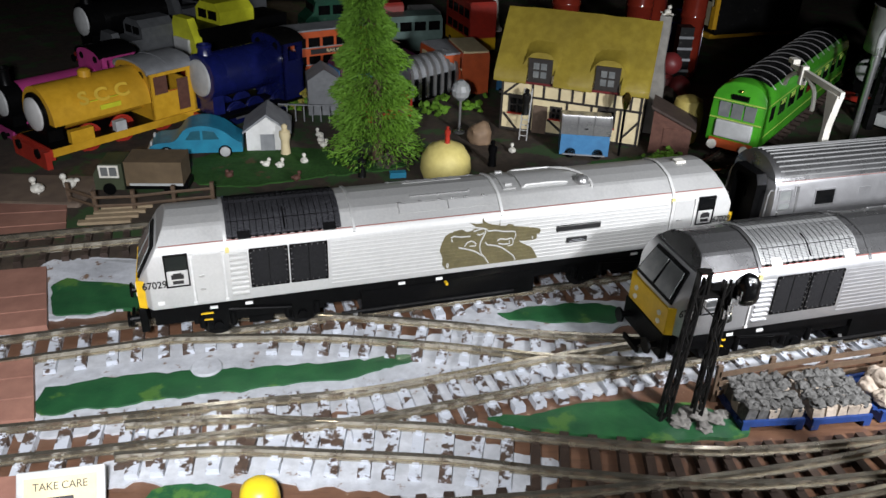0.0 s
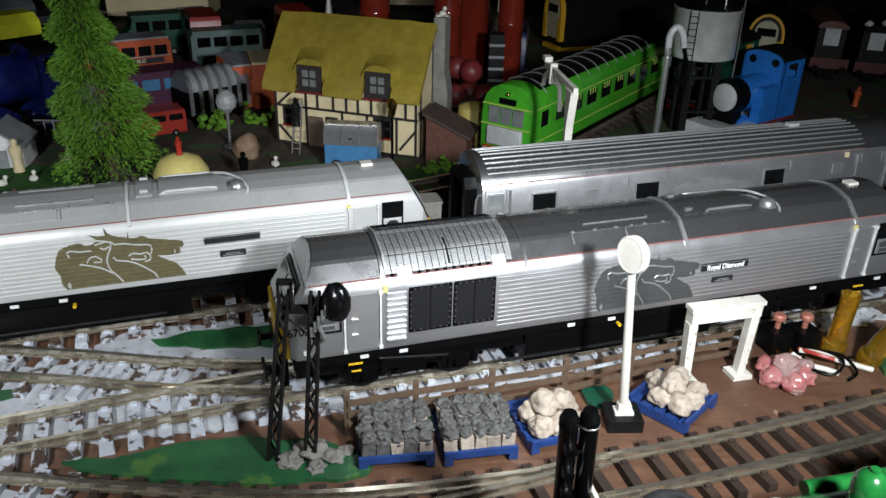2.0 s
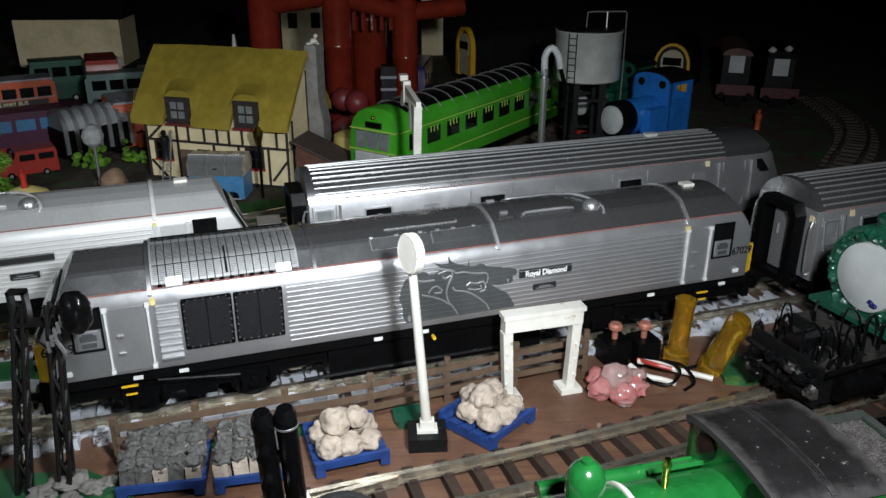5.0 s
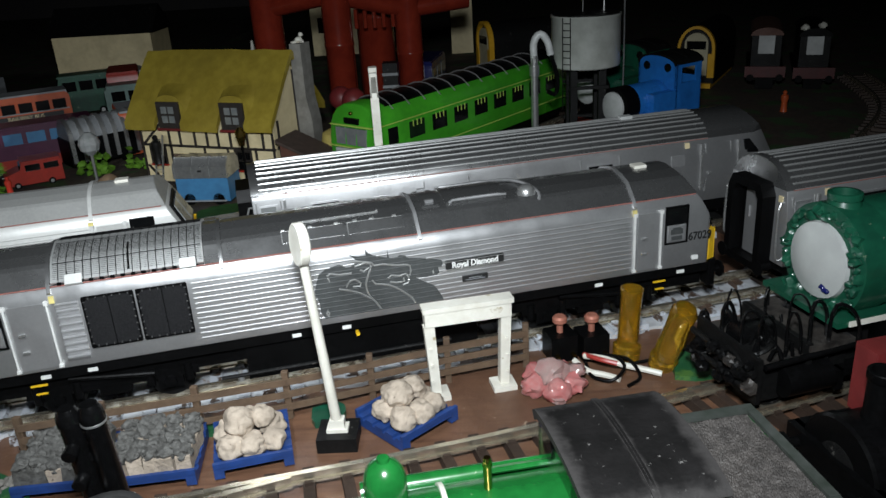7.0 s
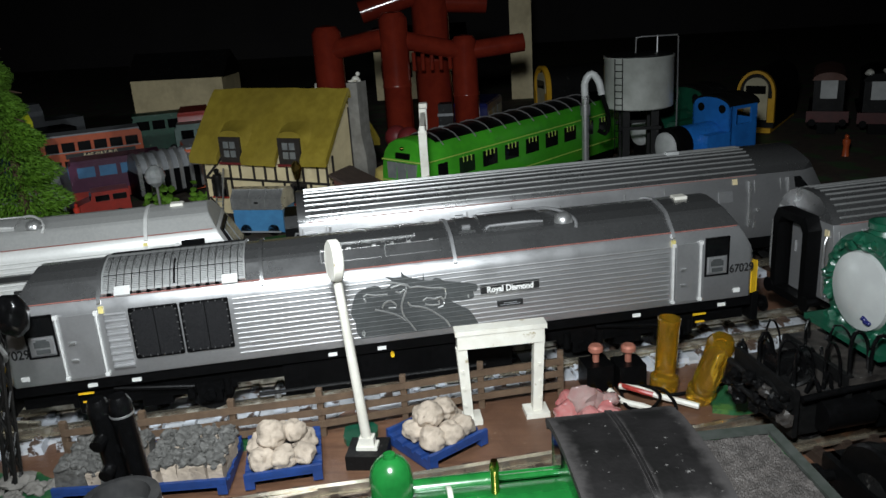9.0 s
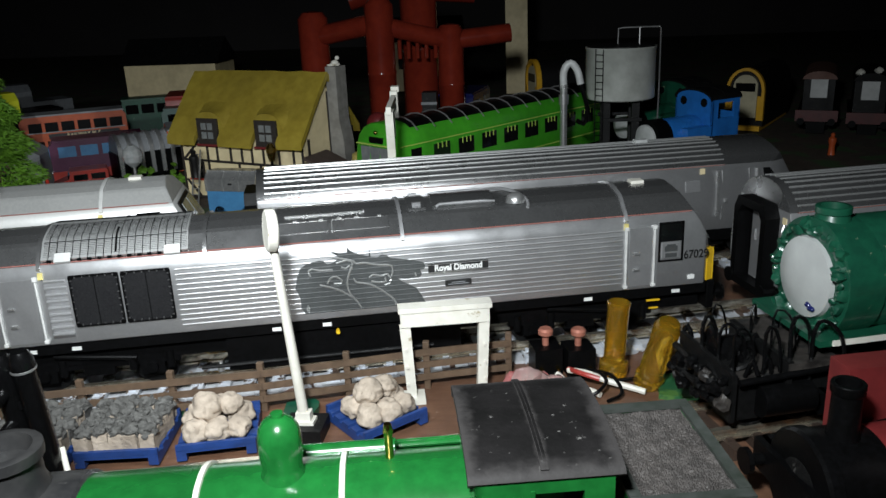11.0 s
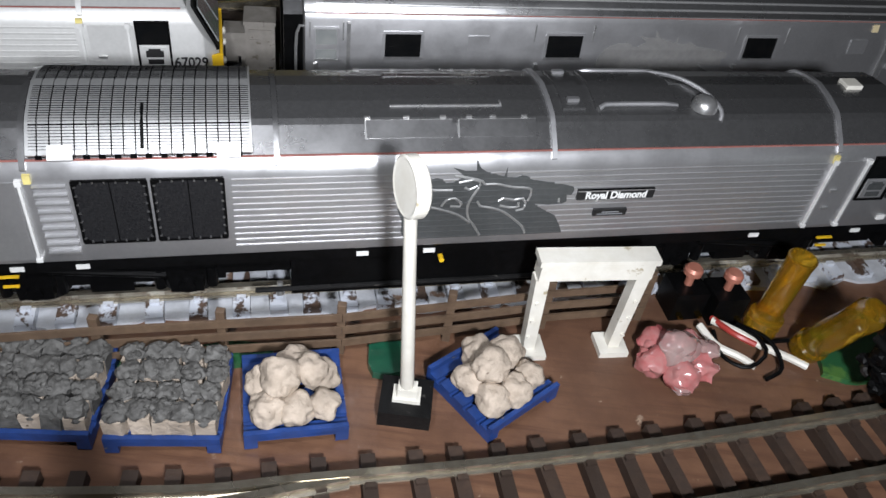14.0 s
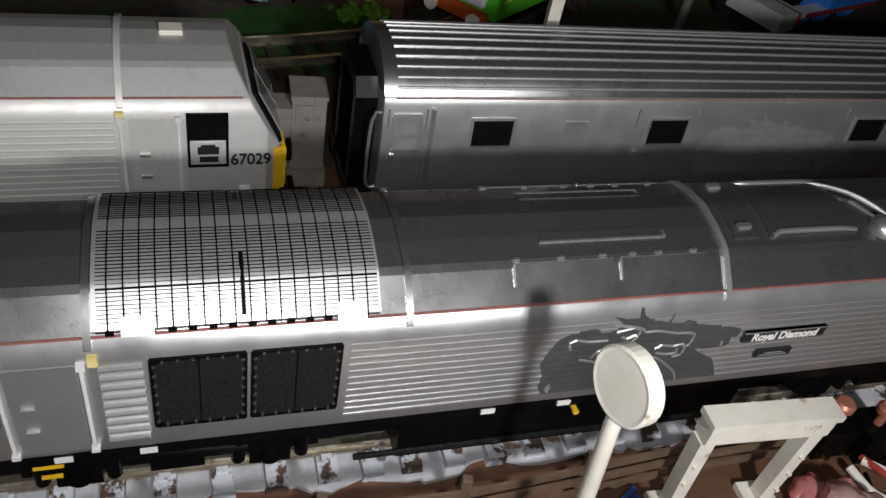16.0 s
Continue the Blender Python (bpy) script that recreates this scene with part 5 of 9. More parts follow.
def make_goal_frame():
    t = thing("loading_gauge", pose(0.2795, 0.3390, 0, 0, 0, 12) @ Matrix.Scale(1.05, 4), "white plastic frame of two legs and a crossbeam", "frame")
    part("beam", bevelled(boxes((-0.0138, 0.0142, -0.0022, 0.0022, 0.0258, 0.0318)), 0.0005), WHITE, t)
    part("beam_cap", bevelled(boxes((-0.0144, 0.0150, -0.0026, 0.0026, 0.0306, 0.0322)), 0.0004), WHITE, t)
    for s in (-1, 1):
        bm = bmesh.new()
        put_prism(bm, [(s * 0.0098, 0.0), (s * 0.0128, 0.0), (s * 0.0142, 0.0255), (s * 0.0108, 0.0255)], -0.0017, 0.0017, "y")
        part("leg", bevelled(bm, 0.0003), WHITE, t)
        part("foot", bevelled(boxes((min(s * 0.0072, s * 0.0150), max(s * 0.0072, s * 0.0150), -0.0040, 0.0034, -0.0005, 0.0012)), 0.0003), WHITE, t)
        for k in range(3):
            part("bolt", rods(((s * 0.0125, -0.0016, 0.006 + 0.006 * k), (s * 0.0125, -0.0024, 0.006 + 0.006 * k), 0.0005), n=6), WHITE, t)
    return t


make_goal_frame()

PALE_RESIN = mat("pale_resin", (0.66, 0.50, 0.46), (0.60, 0.36, 0.34), rough=0.15, scale=200, coat=0.4, transmit=0.55)
for i, (a, b, c, r) in enumerate(((-0.0062, -0.0020, 0.0032, 0.0048), (0.0010, -0.0058, 0.0030, 0.0050), (0.0068, -0.0022, 0.0034, 0.0044), (0.0040, 0.0050, 0.0032, 0.0046), (-0.0045, 0.0048, 0.0034, 0.0050), (0.0000, 0.0000, 0.0070, 0.0056), (0.0010, -0.0085, 0.0016, 0.0026), (0.0085, 0.0015, 0.0060, 0.0034))):
    g = thing("resin_pebble", pose(0.3075 + a, 0.3368 + b, c), "shiny translucent pink red resin pebble in a small heap", "pebble", "heap of red pebbles")
    part("pebble", lump((0, 0, 0), r * 0.95, 50 + i, squash=0.80, rough=0.42, sub=3), PALE_RESIN if i in (5, 6, 7) else PINK_STONE, g, smooth=True)

for i, (x, y) in enumerate(((0.3130, 0.3600), (0.3245, 0.3600))):
    t = thing("push_switch", pose(x, y, 0, 0, 0, 15), "black electric push switch with a copper pink cap", "switch", "push switches")
    part("case", bevelled(boxes((-0.0050, 0.0050, -0.0048, 0.0048, -0.0005, 0.0095)), 0.0006), BLACK, t)
    part("stem", rods(((0, 0, 0.0095), (0, 0, 0.0138), 0.0012)), COPPER, t)
    part("cap", lathe([(0.0020, 0.0132), (0.0027, 0.0138), (0.0027, 0.0152), (0.0020, 0.0160)], None, 16), COPPER, t, smooth=True)
    for k in (-1, 1):
        part("terminal", boxes((k * 0.003 - 0.0006, k * 0.003 + 0.0006, -0.0070, -0.0046, 0.002, 0.003)), BRASS, t)

RED_WIRE = mat("red_wire", (0.42, 0.05, 0.04), (0.35, 0.04, 0.03), rough=0.4, scale=300)
for pts, m_, r, lab in (([(0.321, 0.353, 0.0030), (0.327, 0.348, 0.0045), (0.333, 0.345, 0.0035), (0.341, 0.3435, 0.0018), (0.346, 0.3415, 0.0012)], WHITE, 0.0011, "loose white wire on the board"),
                        ([(0.317, 0.351, 0.0025), (0.321, 0.345, 0.0015), (0.327, 0.342, 0.0013), (0.331, 0.339, 0.0012)], WHITE, 0.0011, "loose white wire on the board"),
                        ([(0.324, 0.353, 0.0025), (0.330, 0.347, 0.0060), (0.333, 0.341, 0.0050), (0.328, 0.338, 0.0015), (0.322, 0.342, 0.0012), (0.321, 0.350, 0.0020)], BLACK, 0.0006, "looped black wire on the board"),
                        ([(0.328, 0.353, 0.0030), (0.335, 0.346, 0.0050), (0.338, 0.339, 0.0020), (0.333, 0.335, 0.0010)], BLACK, 0.0006, "looped black wire on the board"),
                        ([(0.321, 0.354, 0.0030), (0.325, 0.347, 0.0050), (0.331, 0.3445, 0.0042)], RED_WIRE, 0.0009, "short red wire on the board"),
                        ([(0.336, 0.349, 0.0012), (0.345, 0.351, 0.0016), (0.358, 0.357, 0.0012)], BLACK, 0.0006, "thin black wire on the board")):
    g = thing("wire", Matrix.Identity(4), lab, "wire", "loose wires")
    part("strand", tube(curve_through(pts, 0.0012), r, 8), m_, g, smooth=True)

t = thing("amber_tube", pose(0.3365, 0.3560, 0, 0, 3, 0), "upright clear amber plastic tube", "tube", "amber tubes")
part("barrel", lathe([(0.0050, 0.0), (0.0050, 0.0052), (0.0046, 0.0056), (0.0037, 0.0058), (0.0038, 0.0245), (0.0041, 0.0275), (0.0036, 0.0278), (0.0031, 0.0240), (0.0031, 0.0080)], None, 24), AMBER, t, smooth=True)
t = thing("amber_tube", pose(0.3475, 0.3490, 0.0005, 20, 10, 0), "tilted clear amber plastic tube", "tube", "amber tubes")
part("barrel", lathe([(0.0048, 0.0), (0.0050, 0.0040), (0.0042, 0.0046), (0.0046, 0.0120), (0.0042, 0.0200), (0.0046, 0.0270), (0.0034, 0.0290), (0.0012, 0.0294)], None, 24), AMBER, t, smooth=True)


def lattice_post(t, a, b, w0, w1):
    """A tapering lattice mast from a to b."""
    a, b = Vector(a), Vector(b)
    legs = []
    for i, j in ((-1, -1), (1, -1), (1, 1), (-1, 1)):
        p, q = a + Vector((i * w0, j * w0, 0)), b + Vector((i * w1, j * w1, 0))
        legs.append((p, q))
        part("leg", rods((p, q, 0.0006), n=6), LATTICE, t)
    for k in range(9):
        for (p, q), (r, s) in zip(legs, legs[1:] + legs[:1]):
            u, v = p.lerp(q, k / 9), r.lerp(s, (k + 1) / 9)
            if k % 2:
                u, v = r.lerp(s, k / 9), p.lerp(q, (k + 1) / 9)
            part("brace", rods((u, v, 0.00045), n=5), LATTICE, t)


HEAD = (0.1385, 0.2985, 0.0575)


def make_lattice_signal():
    t = thing("lattice_signal", Matrix.Identity(4), "sooty black lattice signal with twin masts on a rubble foot", "signal")
    lattice_post(t, (0.1160, 0.2935, 0.0), (0.1225, 0.3010, 0.0600), 0.0016, 0.0013)
    lattice_post(t, (0.1285, 0.2935, 0.0), (0.1320, 0.3000, 0.0600), 0.0016, 0.0013)
    part("platform", boxes((0.1215, 0.1345, 0.2985, 0.3025, 0.0535, 0.0546), (0.1205, 0.1214, 0.2990, 0.3020, 0.0540, 0.0640), (0.1245, 0.1254, 0.2990, 0.3020, 0.0546, 0.0640), (0.1205, 0.1254, 0.2990, 0.3020, 0.0632, 0.0641)), LATTICE, t)
    part("signal_head", lump(HEAD, 0.0046, 3, squash=1.45, rough=0.15, sub=4), GLOSS_BLACK, t, smooth=True)
    for k in range(5):
        part("clip", boxes((0.1305 + 0.0012 * k, 0.1313 + 0.0012 * k, 0.2950, 0.2956, 0.0470 + 0.002 * k, 0.0505 + 0.002 * k)), BRIGHT, t)
    part("lamp_bracket", tube(curve_through([(0.1325, 0.2985, 0.0430), (0.1345, 0.2965, 0.0460), (0.1330, 0.2955, 0.0510)], 0.001), 0.0007, 6), BRIGHT, t)
    part("wire_stay", rods(((0.1225, 0.3010, 0.0510), (0.1320, 0.3000, 0.0420), 0.0003), n=5), LATTICE, t)


make_lattice_signal()
for i, (x, y, r) in enumerate(((0.1285, 0.2955, 0.0050), (0.1360, 0.2930, 0.0035), (0.1225, 0.2915, 0.0038), (0.1310, 0.2885, 0.0030), (0.1405, 0.2965, 0.0026))):
    g = thing("rubble", pose(x, y, r * 0.5), "rough grey broken plaster lump on the ground", "rubble", "rubble at the signal foot")
    part("piece", lump((0, 0, 0), r, 70 + i, squash=0.6, rough=0.55, sub=3), mat("grey_plaster", (0.25, 0.235, 0.21), (0.15, 0.14, 0.125), rough=0.8, scale=250, bump=0.6), g)

# tall black colour light signal beside the green engine
t = thing("colour_light_signal", pose(0.2045, 0.2395, 0, 3, -2, 0) @ Matrix.Scale(1.07, 4), "glossy black signal of two leaning columns with white stay", "signal")
part("foot", bevelled(boxes((-0.0065, 0.0050, -0.0035, 0.0035, -0.0005, 0.0030)), 0.0008), GLOSS_BLACK, t)
for x, top in ((-0.0034, 0.0600), (0.0012, 0.0606)):
    part("column", lathe([(0.0019, 0.0025), (0.0018, 0.0300), (0.0022, 0.0312), (0.0022, 0.0560), (0.0024, 0.0566), (0.0023, top - 0.0016), (0.0016, top)], Matrix.Translation((x, 0, 0)), 18), GLOSS_BLACK, t, smooth=True)
# ring added in bright silver: the white highlight on the gloss black column
part("collar", lathe([(0.0021, 0.0562), (0.00245, 0.0565), (0.00245, 0.0569), (0.0021, 0.0572)], Matrix.Translation((0.0012, 0, 0)), 18), BRIGHT, t, "thin bright ring put in as a highlight", smooth=True)
part("bracket", bevelled(boxes((-0.0040, 0.0020, -0.0010, 0.0010, 0.0330, 0.0352), (-0.0040, 0.0020, -0.0010, 0.0010, 0.0480, 0.0496)), 0.0003), GLOSS_BLACK, t)
for z in (0.0385, 0.0450, 0.0520):
    part("hood", rods(((-0.0034, -0.0016, z), (-0.0034, -0.0042, z - 0.0004), 0.0014), n=12), GLOSS_BLACK, t)
part("white_stay", rods(((0.0028, 0.0020, 0.0370), (0.0070, -0.0040, 0.0300), 0.0006), n=8), WHITE, t)

# warning board and yellow bollard before the tracks
t = thing("warning_board", pose(-0.0925, 0.2385, 0.0, 0, 0, 11), "small grey framed cream notice board lying tilted", "notice board")
frame_bm = bmesh.new()
put_box(frame_bm, -0.0135, 0.0135, -0.0020, 0.0, 0.0, 0.0175)
bmesh.ops.transform(frame_bm, matrix=pose(0, 0, 0, -42, 0, 0), verts=frame_bm.verts)
part("board", bevelled(frame_bm, 0.0004), GREY_PALE, t, "pale grey frame")
face_bm = bmesh.new()
put_box(face_bm, -0.0110, 0.0110, -0.0024, -0.0019, 0.0020, 0.0152)
bmesh.ops.transform(face_bm, matrix=pose(0, 0, 0, -42, 0, 0), verts=face_bm.verts)
panel = part("notice", face_bm, CREAM, t, "cream notice panel")
lettering("TAKE CARE", pose(0, 0, 0, -42, 0, 0) @ Matrix.Translation((0, -0.0026, 0.0122)) @ pose(0, 0, 0, 90, 0, 0), 0.0034, BLACK_INK, panel, "notice_letters", 0.95)
bar = boxes((-0.0040, 0.0040, -0.0027, -0.0023, 0.0072, 0.0088))
bmesh.ops.transform(bar, matrix=pose(0, 0, 0, -42, 0, 0), verts=bar.verts)
part("notice_bar", bar, BLACK_INK, panel)
t = thing("bollard", pose(-0.0300, 0.2450, 0), "round yellow plastic bollard with a small dark mark", "bollard")
part("body", lathe([(0.0066, -0.0005), (0.0066, 0.0075), (0.0060, 0.0105), (0.0040, 0.0125), (0.0012, 0.0131)], None, 24), mat("bright_yellow_plastic", (0.82, 0.60, 0.02), (0.76, 0.54, 0.02), rough=0.35, scale=300), t, smooth=True)
part("mark", boxes((-0.0018, 0.0022, -0.0064, -0.0056, 0.0085, 0.0095)), BLACK_INK, t)
t = thing("paint_pot_lid", pose(-0.0660, 0.3195, 0.0010), "round white lid stuck in white paint", "lid")
part("lid", lathe([(0.0062, 0.0), (0.0064, 0.0008), (0.0058, 0.0014), (0.0020, 0.0016)], None, 24), CHALK, t, smooth=True)

# grey cabinet between the locomotive and the coach
t = thing("relay_cabinet", pose(0.1700, 0.4450, 0.003, 0, 0, 12), "weathered grey beige lineside cabinet", "cabinet")
WARM_GREY = mat("weathered_grey_beige", (0.27, 0.25, 0.225), (0.21, 0.195, 0.17), rough=0.6, scale=300, bump=0.25, spots=(0.10, 0.085, 0.065), spot_scale=260, spot_at=0.64)
part("case", bevelled(boxes((-0.0035, 0.0065, -0.0055, 0.0055, -0.004, 0.0260)), 0.0005), WARM_GREY, t)
part("lid", bevelled(boxes((-0.0039, 0.0069, -0.0060, 0.0058, 0.0260, 0.0274)), 0.0003), WARM_GREY, t)
part("plinth", bevelled(boxes((-0.0045, 0.0072, -0.0075, 0.0060, -0.004, 0.0022)), 0.0004), WARM_GREY, t)
part("door", bevelled(boxes((-0.0024, 0.0054, -0.0060, -0.0054, 0.0035, 0.0245)), 0.0002), WARM_GREY, t)
part("door_hinge", boxes((-0.0020, 0.0016, -0.0064, -0.0058, 0.0205, 0.0211)), WARM_GREY, t)
part("side_box", bevelled(boxes((-0.0105, -0.0035, -0.0048, 0.0030, 0.0080, 0.0205)), 0.0004), WARM_GREY, t)
part("side_lid", bevelled(boxes((-0.0109, -0.0035, -0.0053, 0.0034, 0.0205, 0.0228)), 0.0004), WARM_GREY, t)
part("side_pipe", tube(curve_through([(-0.0060, -0.0035, 0.0085), (-0.0054, -0.0042, 0.0050), (-0.0046, -0.0046, 0.0015), (-0.0042, -0.0050, -0.003)], 0.001), 0.0010, 8), WARM_GREY, t, smooth=True)
part("junction_box", bevelled(boxes((-0.0175, -0.0125, -0.0030, 0.0020, -0.004, 0.0195)), 0.0004), WARM_GREY, t)
part("junction_door", boxes((-0.0168, -0.0132, -0.0035, -0.0029, 0.0085, 0.0165)), BLACK_MATT, t)


COAL_GREY = mat("dusty_coal", (0.042, 0.037, 0.034), (0.085, 0.075, 0.069), rough=0.6, scale=420, bump=0.8, bump_scale=1200, spots=(0.30, 0.29, 0.27), spot_scale=900, spot_at=0.71)


# ---- toy steam engines ----
def make_wheel(t, x, s, r, material, y=0.0083):
    w = part("wheel", lathe([(r * 0.8, -0.0012), (r + 0.001, -0.0010), (r + 0.001, -0.0004), (r, -0.0003), (r, 0.0012), (r * 0.86, 0.0013), (r * 0.82, 0.0007), (r * 0.28, 0.0007), (r * 0.25, 0.0016)], Matrix.Translation((x, s * y, r + 0.0061)) @ pose(0, 0, 0, -90 * s, 0, 0), 24), material, t, smooth=True)
    return w


def toy_engine(m, label, colour, frame_mat, boiler_r=0.012, boiler_z=0.029, boiler_to=0.062, cab=(0.062, 0.090), cab_top=0.055, half=0.0165, plate=GREY_PALE, funnel=0.055,
               roof=BLACK_MATT, funnel_r=0.0045, funnel_x=0.0085, smoke_to=0.0145, saddle=False, tanks=False, smokebox=BLACK, wheels=(0.022, 0.042, 0.074), dome=None, footplate=BLACK, tender=0.0, beam=RED_TOY, bands=(), box_front=False, arch=0.006, tender_top=0.0345, face=0.82, opening=None):
    """A toy tank engine facing -x, its front at x = 0, standing on rails at z = 0."""
    t = thing("toy_steam_engine", m, label, "toy train", "toy engines")
    end = cab[1]
    part("footplate", bevelled(boxes((0.0, end, -half, half, 0.0150, 0.0172)), 0.0003), footplate, t)
    part("frame", boxes((0.004, end - 0.003, -0.0070, 0.0070, 0.0095, 0.0152)), frame_mat, t)
    part("buffer_beam", bevelled(boxes((-0.0016, 0.0012, -half, half, 0.0105, 0.0172)), 0.0003), beam, t, "painted buffer beam")
    for s in (-1, 1):
        part("buffer", rods(((0, s * 0.0110, 0.0140), (-0.0050, s * 0.0110, 0.0140), 0.0013), ((-0.0048, s * 0.0110, 0.0140), (-0.0060, s * 0.0110, 0.0140), 0.0030)), BLACK if not box_front else WHITE, t)
        for x in wheels:
            make_wheel(t, x, s, 0.0078, frame_mat)
        part("coupling_rod", boxes((wheels[0] - 0.002, wheels[-1] + 0.002, s * 0.0102 - 0.0004, s * 0.0102 + 0.0004, 0.0105, 0.0122)), BRIGHT, t)
    sb = 0.012
    turn = Matrix.Translation((0, 0, boiler_z)) @ pose(0, 0, 0, 0, 90, 0)
    part("smokebox", lathe([(boiler_r * 0.9, 0.0025), (boiler_r * 1.04, 0.0032), (boiler_r * 1.04, smoke_to), (boiler_r, smoke_to + 0.0005)], turn, 32), smokebox, t, smooth=True)
    part("front_plate", lathe([(boiler_r * face, 0.0026), (boiler_r * (face - 0.02), 0.0012), (boiler_r * (face - 0.2), 0.0002), (boiler_r * 0.25, -0.0008)], turn, 32), plate, t, "plain round pale front plate", smooth=True)
    part("boiler", lathe([(boiler_r * 0.99, smoke_to), (boiler_r, smoke_to + 0.0005), (boiler_r, boiler_to + 0.001)], turn, 32), colour, t, smooth=True)
    for x in bands:
        part("boiler_band", lathe([(boiler_r + 0.0002, x - 0.0005), (boiler_r + 0.00045, x - 0.0004), (boiler_r + 0.00045, x + 0.0004), (boiler_r + 0.0002, x + 0.0005)], turn, 32), WHITE, t, "thin white boiler band", smooth=True)
    part("saddle", boxes((0.004, 0.013, -boiler_r * 0.7, boiler_r * 0.7, 0.017, boiler_z)), smokebox if smokebox is not GREEN_DARK else BLACK_MATT, t)
    if funnel:
        r0 = funnel_r
        part("funnel", lathe([(r0 * 1.3, boiler_z + boiler_r - 0.002), (r0, boiler_z + boiler_r + 0.002), (r0 * 0.98, funnel - 0.0024), (r0 * 1.12, funnel - 0.0019), (r0 * 1.12, funnel - 0.0002), (r0 * 1.06, funnel), (r0 * 0.85, funnel), (r0 * 0.8, funnel - 0.003)], Matrix.Translation((funnel_x, 0, 0)), 24), smokebox, t, smooth=True)
    if dome:
        r0 = dome[1]
        part("dome", lathe([(r0 * 1.5, boiler_z + boiler_r - 0.003), (r0 * 0.98, boiler_z + boiler_r + 0.0006), (r0 * 0.96, boiler_z + boiler_r + 0.0014), (r0 * 1.06, boiler_z + boiler_r + 0.0034), (r0 * 1.06, dome[2] - r0 * 1.25), (r0 * 0.97, dome[2] - r0 * 0.80), (r0 * 0.72, dome[2] - r0 * 0.40), (r0 * 0.38, dome[2] - r0 * 0.20), (r0 * 0.32, dome[2] - r0 * 0.18), (r0 * 0.30, dome[2])], Matrix.Translation((dome[0], 0, 0)), 28), colour, t, smooth=True)
    if saddle:
        tb = prism(arc(0, boiler_z - 0.004, half * 0.98, boiler_r * 1.65, 0, 180, 18), 0.0045, boiler_to)
        part("saddle_tank", bevelled(tb, 0.0006, 2, 50), colour, t, smooth=True)
        part("tank_filler", lathe([(0.0040, boiler_z + boiler_r * 1.25), (0.0036, boiler_z + boiler_r * 1.25 + 0.004), (0.0022, boiler_z + boiler_r * 1.25 + 0.005)], Matrix.Translation((0.036, 0, 0)), 16), colour, t, smooth=True)
        for s in (-1, 1):
            part("lettering_bar", boxes((0.026, 0.052, s * half * 0.90 - 0.0006, s * half * 0.90 + 0.0006, boiler_z + 0.0052, boiler_z + 0.0056)), YELLOW_LIME, t)
    if tanks:
        for s in (-1, 1):
            part("side_tank", bevelled(boxes((0.022, cab[0], min(s * 0.0095, s * half), max(s * 0.0095, s * half), 0.0172, boiler_z + boiler_r * 0.55)), 0.0006), colour, t)
    # cab of walls with openings
    x0, x1 = cab
    z1 = cab_top - arch
    win = opening or (x0 + 0.005, x1 - 0.005)
    for s in (-1, 1):
        y0, y1 = sorted((s * half, s * (half - 0.0014)))
        part("cab_side", boxes((x0, x1, y0, y1, 0.0172, z1 - 0.0125), (x0, win[0], y0, y1, z1 - 0.0125, z1), (win[1], x1, y0, y1, z1 - 0.0125, z1), (win[0], win[1], y0, y1, z1 - 0.0025, z1)), colour, t)
        part("window_line", boxes((win[0] - 0.0006, win[1] + 0.0006, y0 - 0.0002 if s < 0 else y1 - 0.0002, y0 + 0.0002 if s < 0 else y1 + 0.0002, z1 - 0.0131, z1 - 0.0126), (win[0] - 0.0006, win[0], y0 - 0.0002 if s < 0 else y1 - 0.0002, y0 + 0.0002 if s < 0 else y1 + 0.0002, z1 - 0.0126, z1 - 0.002)), colour if bands else frame_mat, t)
    front = bmesh.new()
    put_prism(front, [(-half, 0.0172), (half, 0.0172), (half, z1)] + arc(0, z1, half, cab_top - z1 - 0.001, 0, 180, 12)[1:-1] + [(-half, z1)], x0, x0 + 0.0014)
    f = part("cab_front", front, colour, t)
    for s in (-1, 1):
        part("front_window", rods(((x0 - 0.0004, s * half * 0.55, z1 - 0.0025), (x0 + 0.0002, s * half * 0.55, z1 - 0.0025), 0.0028), n=16), GLASS, f)
    part("cab_back", boxes((x1 - 0.0014, x1, -half, half, 0.0172, z1 - 0.010)), colour, t)
    part("cab_roof", bevelled(prism(arc(0, z1, half + 0.0004, cab_top - z1, 0, 180, 14) + arc(0, z1 - 0.0012, half - 0.0008, cab_top - z1, 180, 0, 14), x0 - 0.0010, x1 + 0.0015), 0.0002, 1, 60), roof, t, "curved cab roof", smooth=True)
    part("roof_seam", prism(arc(0, z1 + 0.0003, half + 0.0005, cab_top - z1, 20, 160, 12) + arc(0, z1 - 0.0005, half, cab_top - z1, 160, 20, 12), (x0 + x1) / 2 - 0.0006, (x0 + x1) / 2 + 0.0006), roof, t)
    if tender:
        a, b = x1 + 0.003, x1 + 0.003 + tender
        tt = part("tender_body", boxes((a, b, -half, -half + 0.0014, 0.015, tender_top), (a, b, half - 0.0014, half, 0.015, tender_top), (a, a + 0.0014, -half + 0.0014, half - 0.0014, 0.015, tender_top), (b - 0.0014, b, -half + 0.0014, half - 0.0014, 0.015, tender_top), (a, b, -half + 0.0010, half - 0.0010, 0.013, 0.0160)), colour, t)
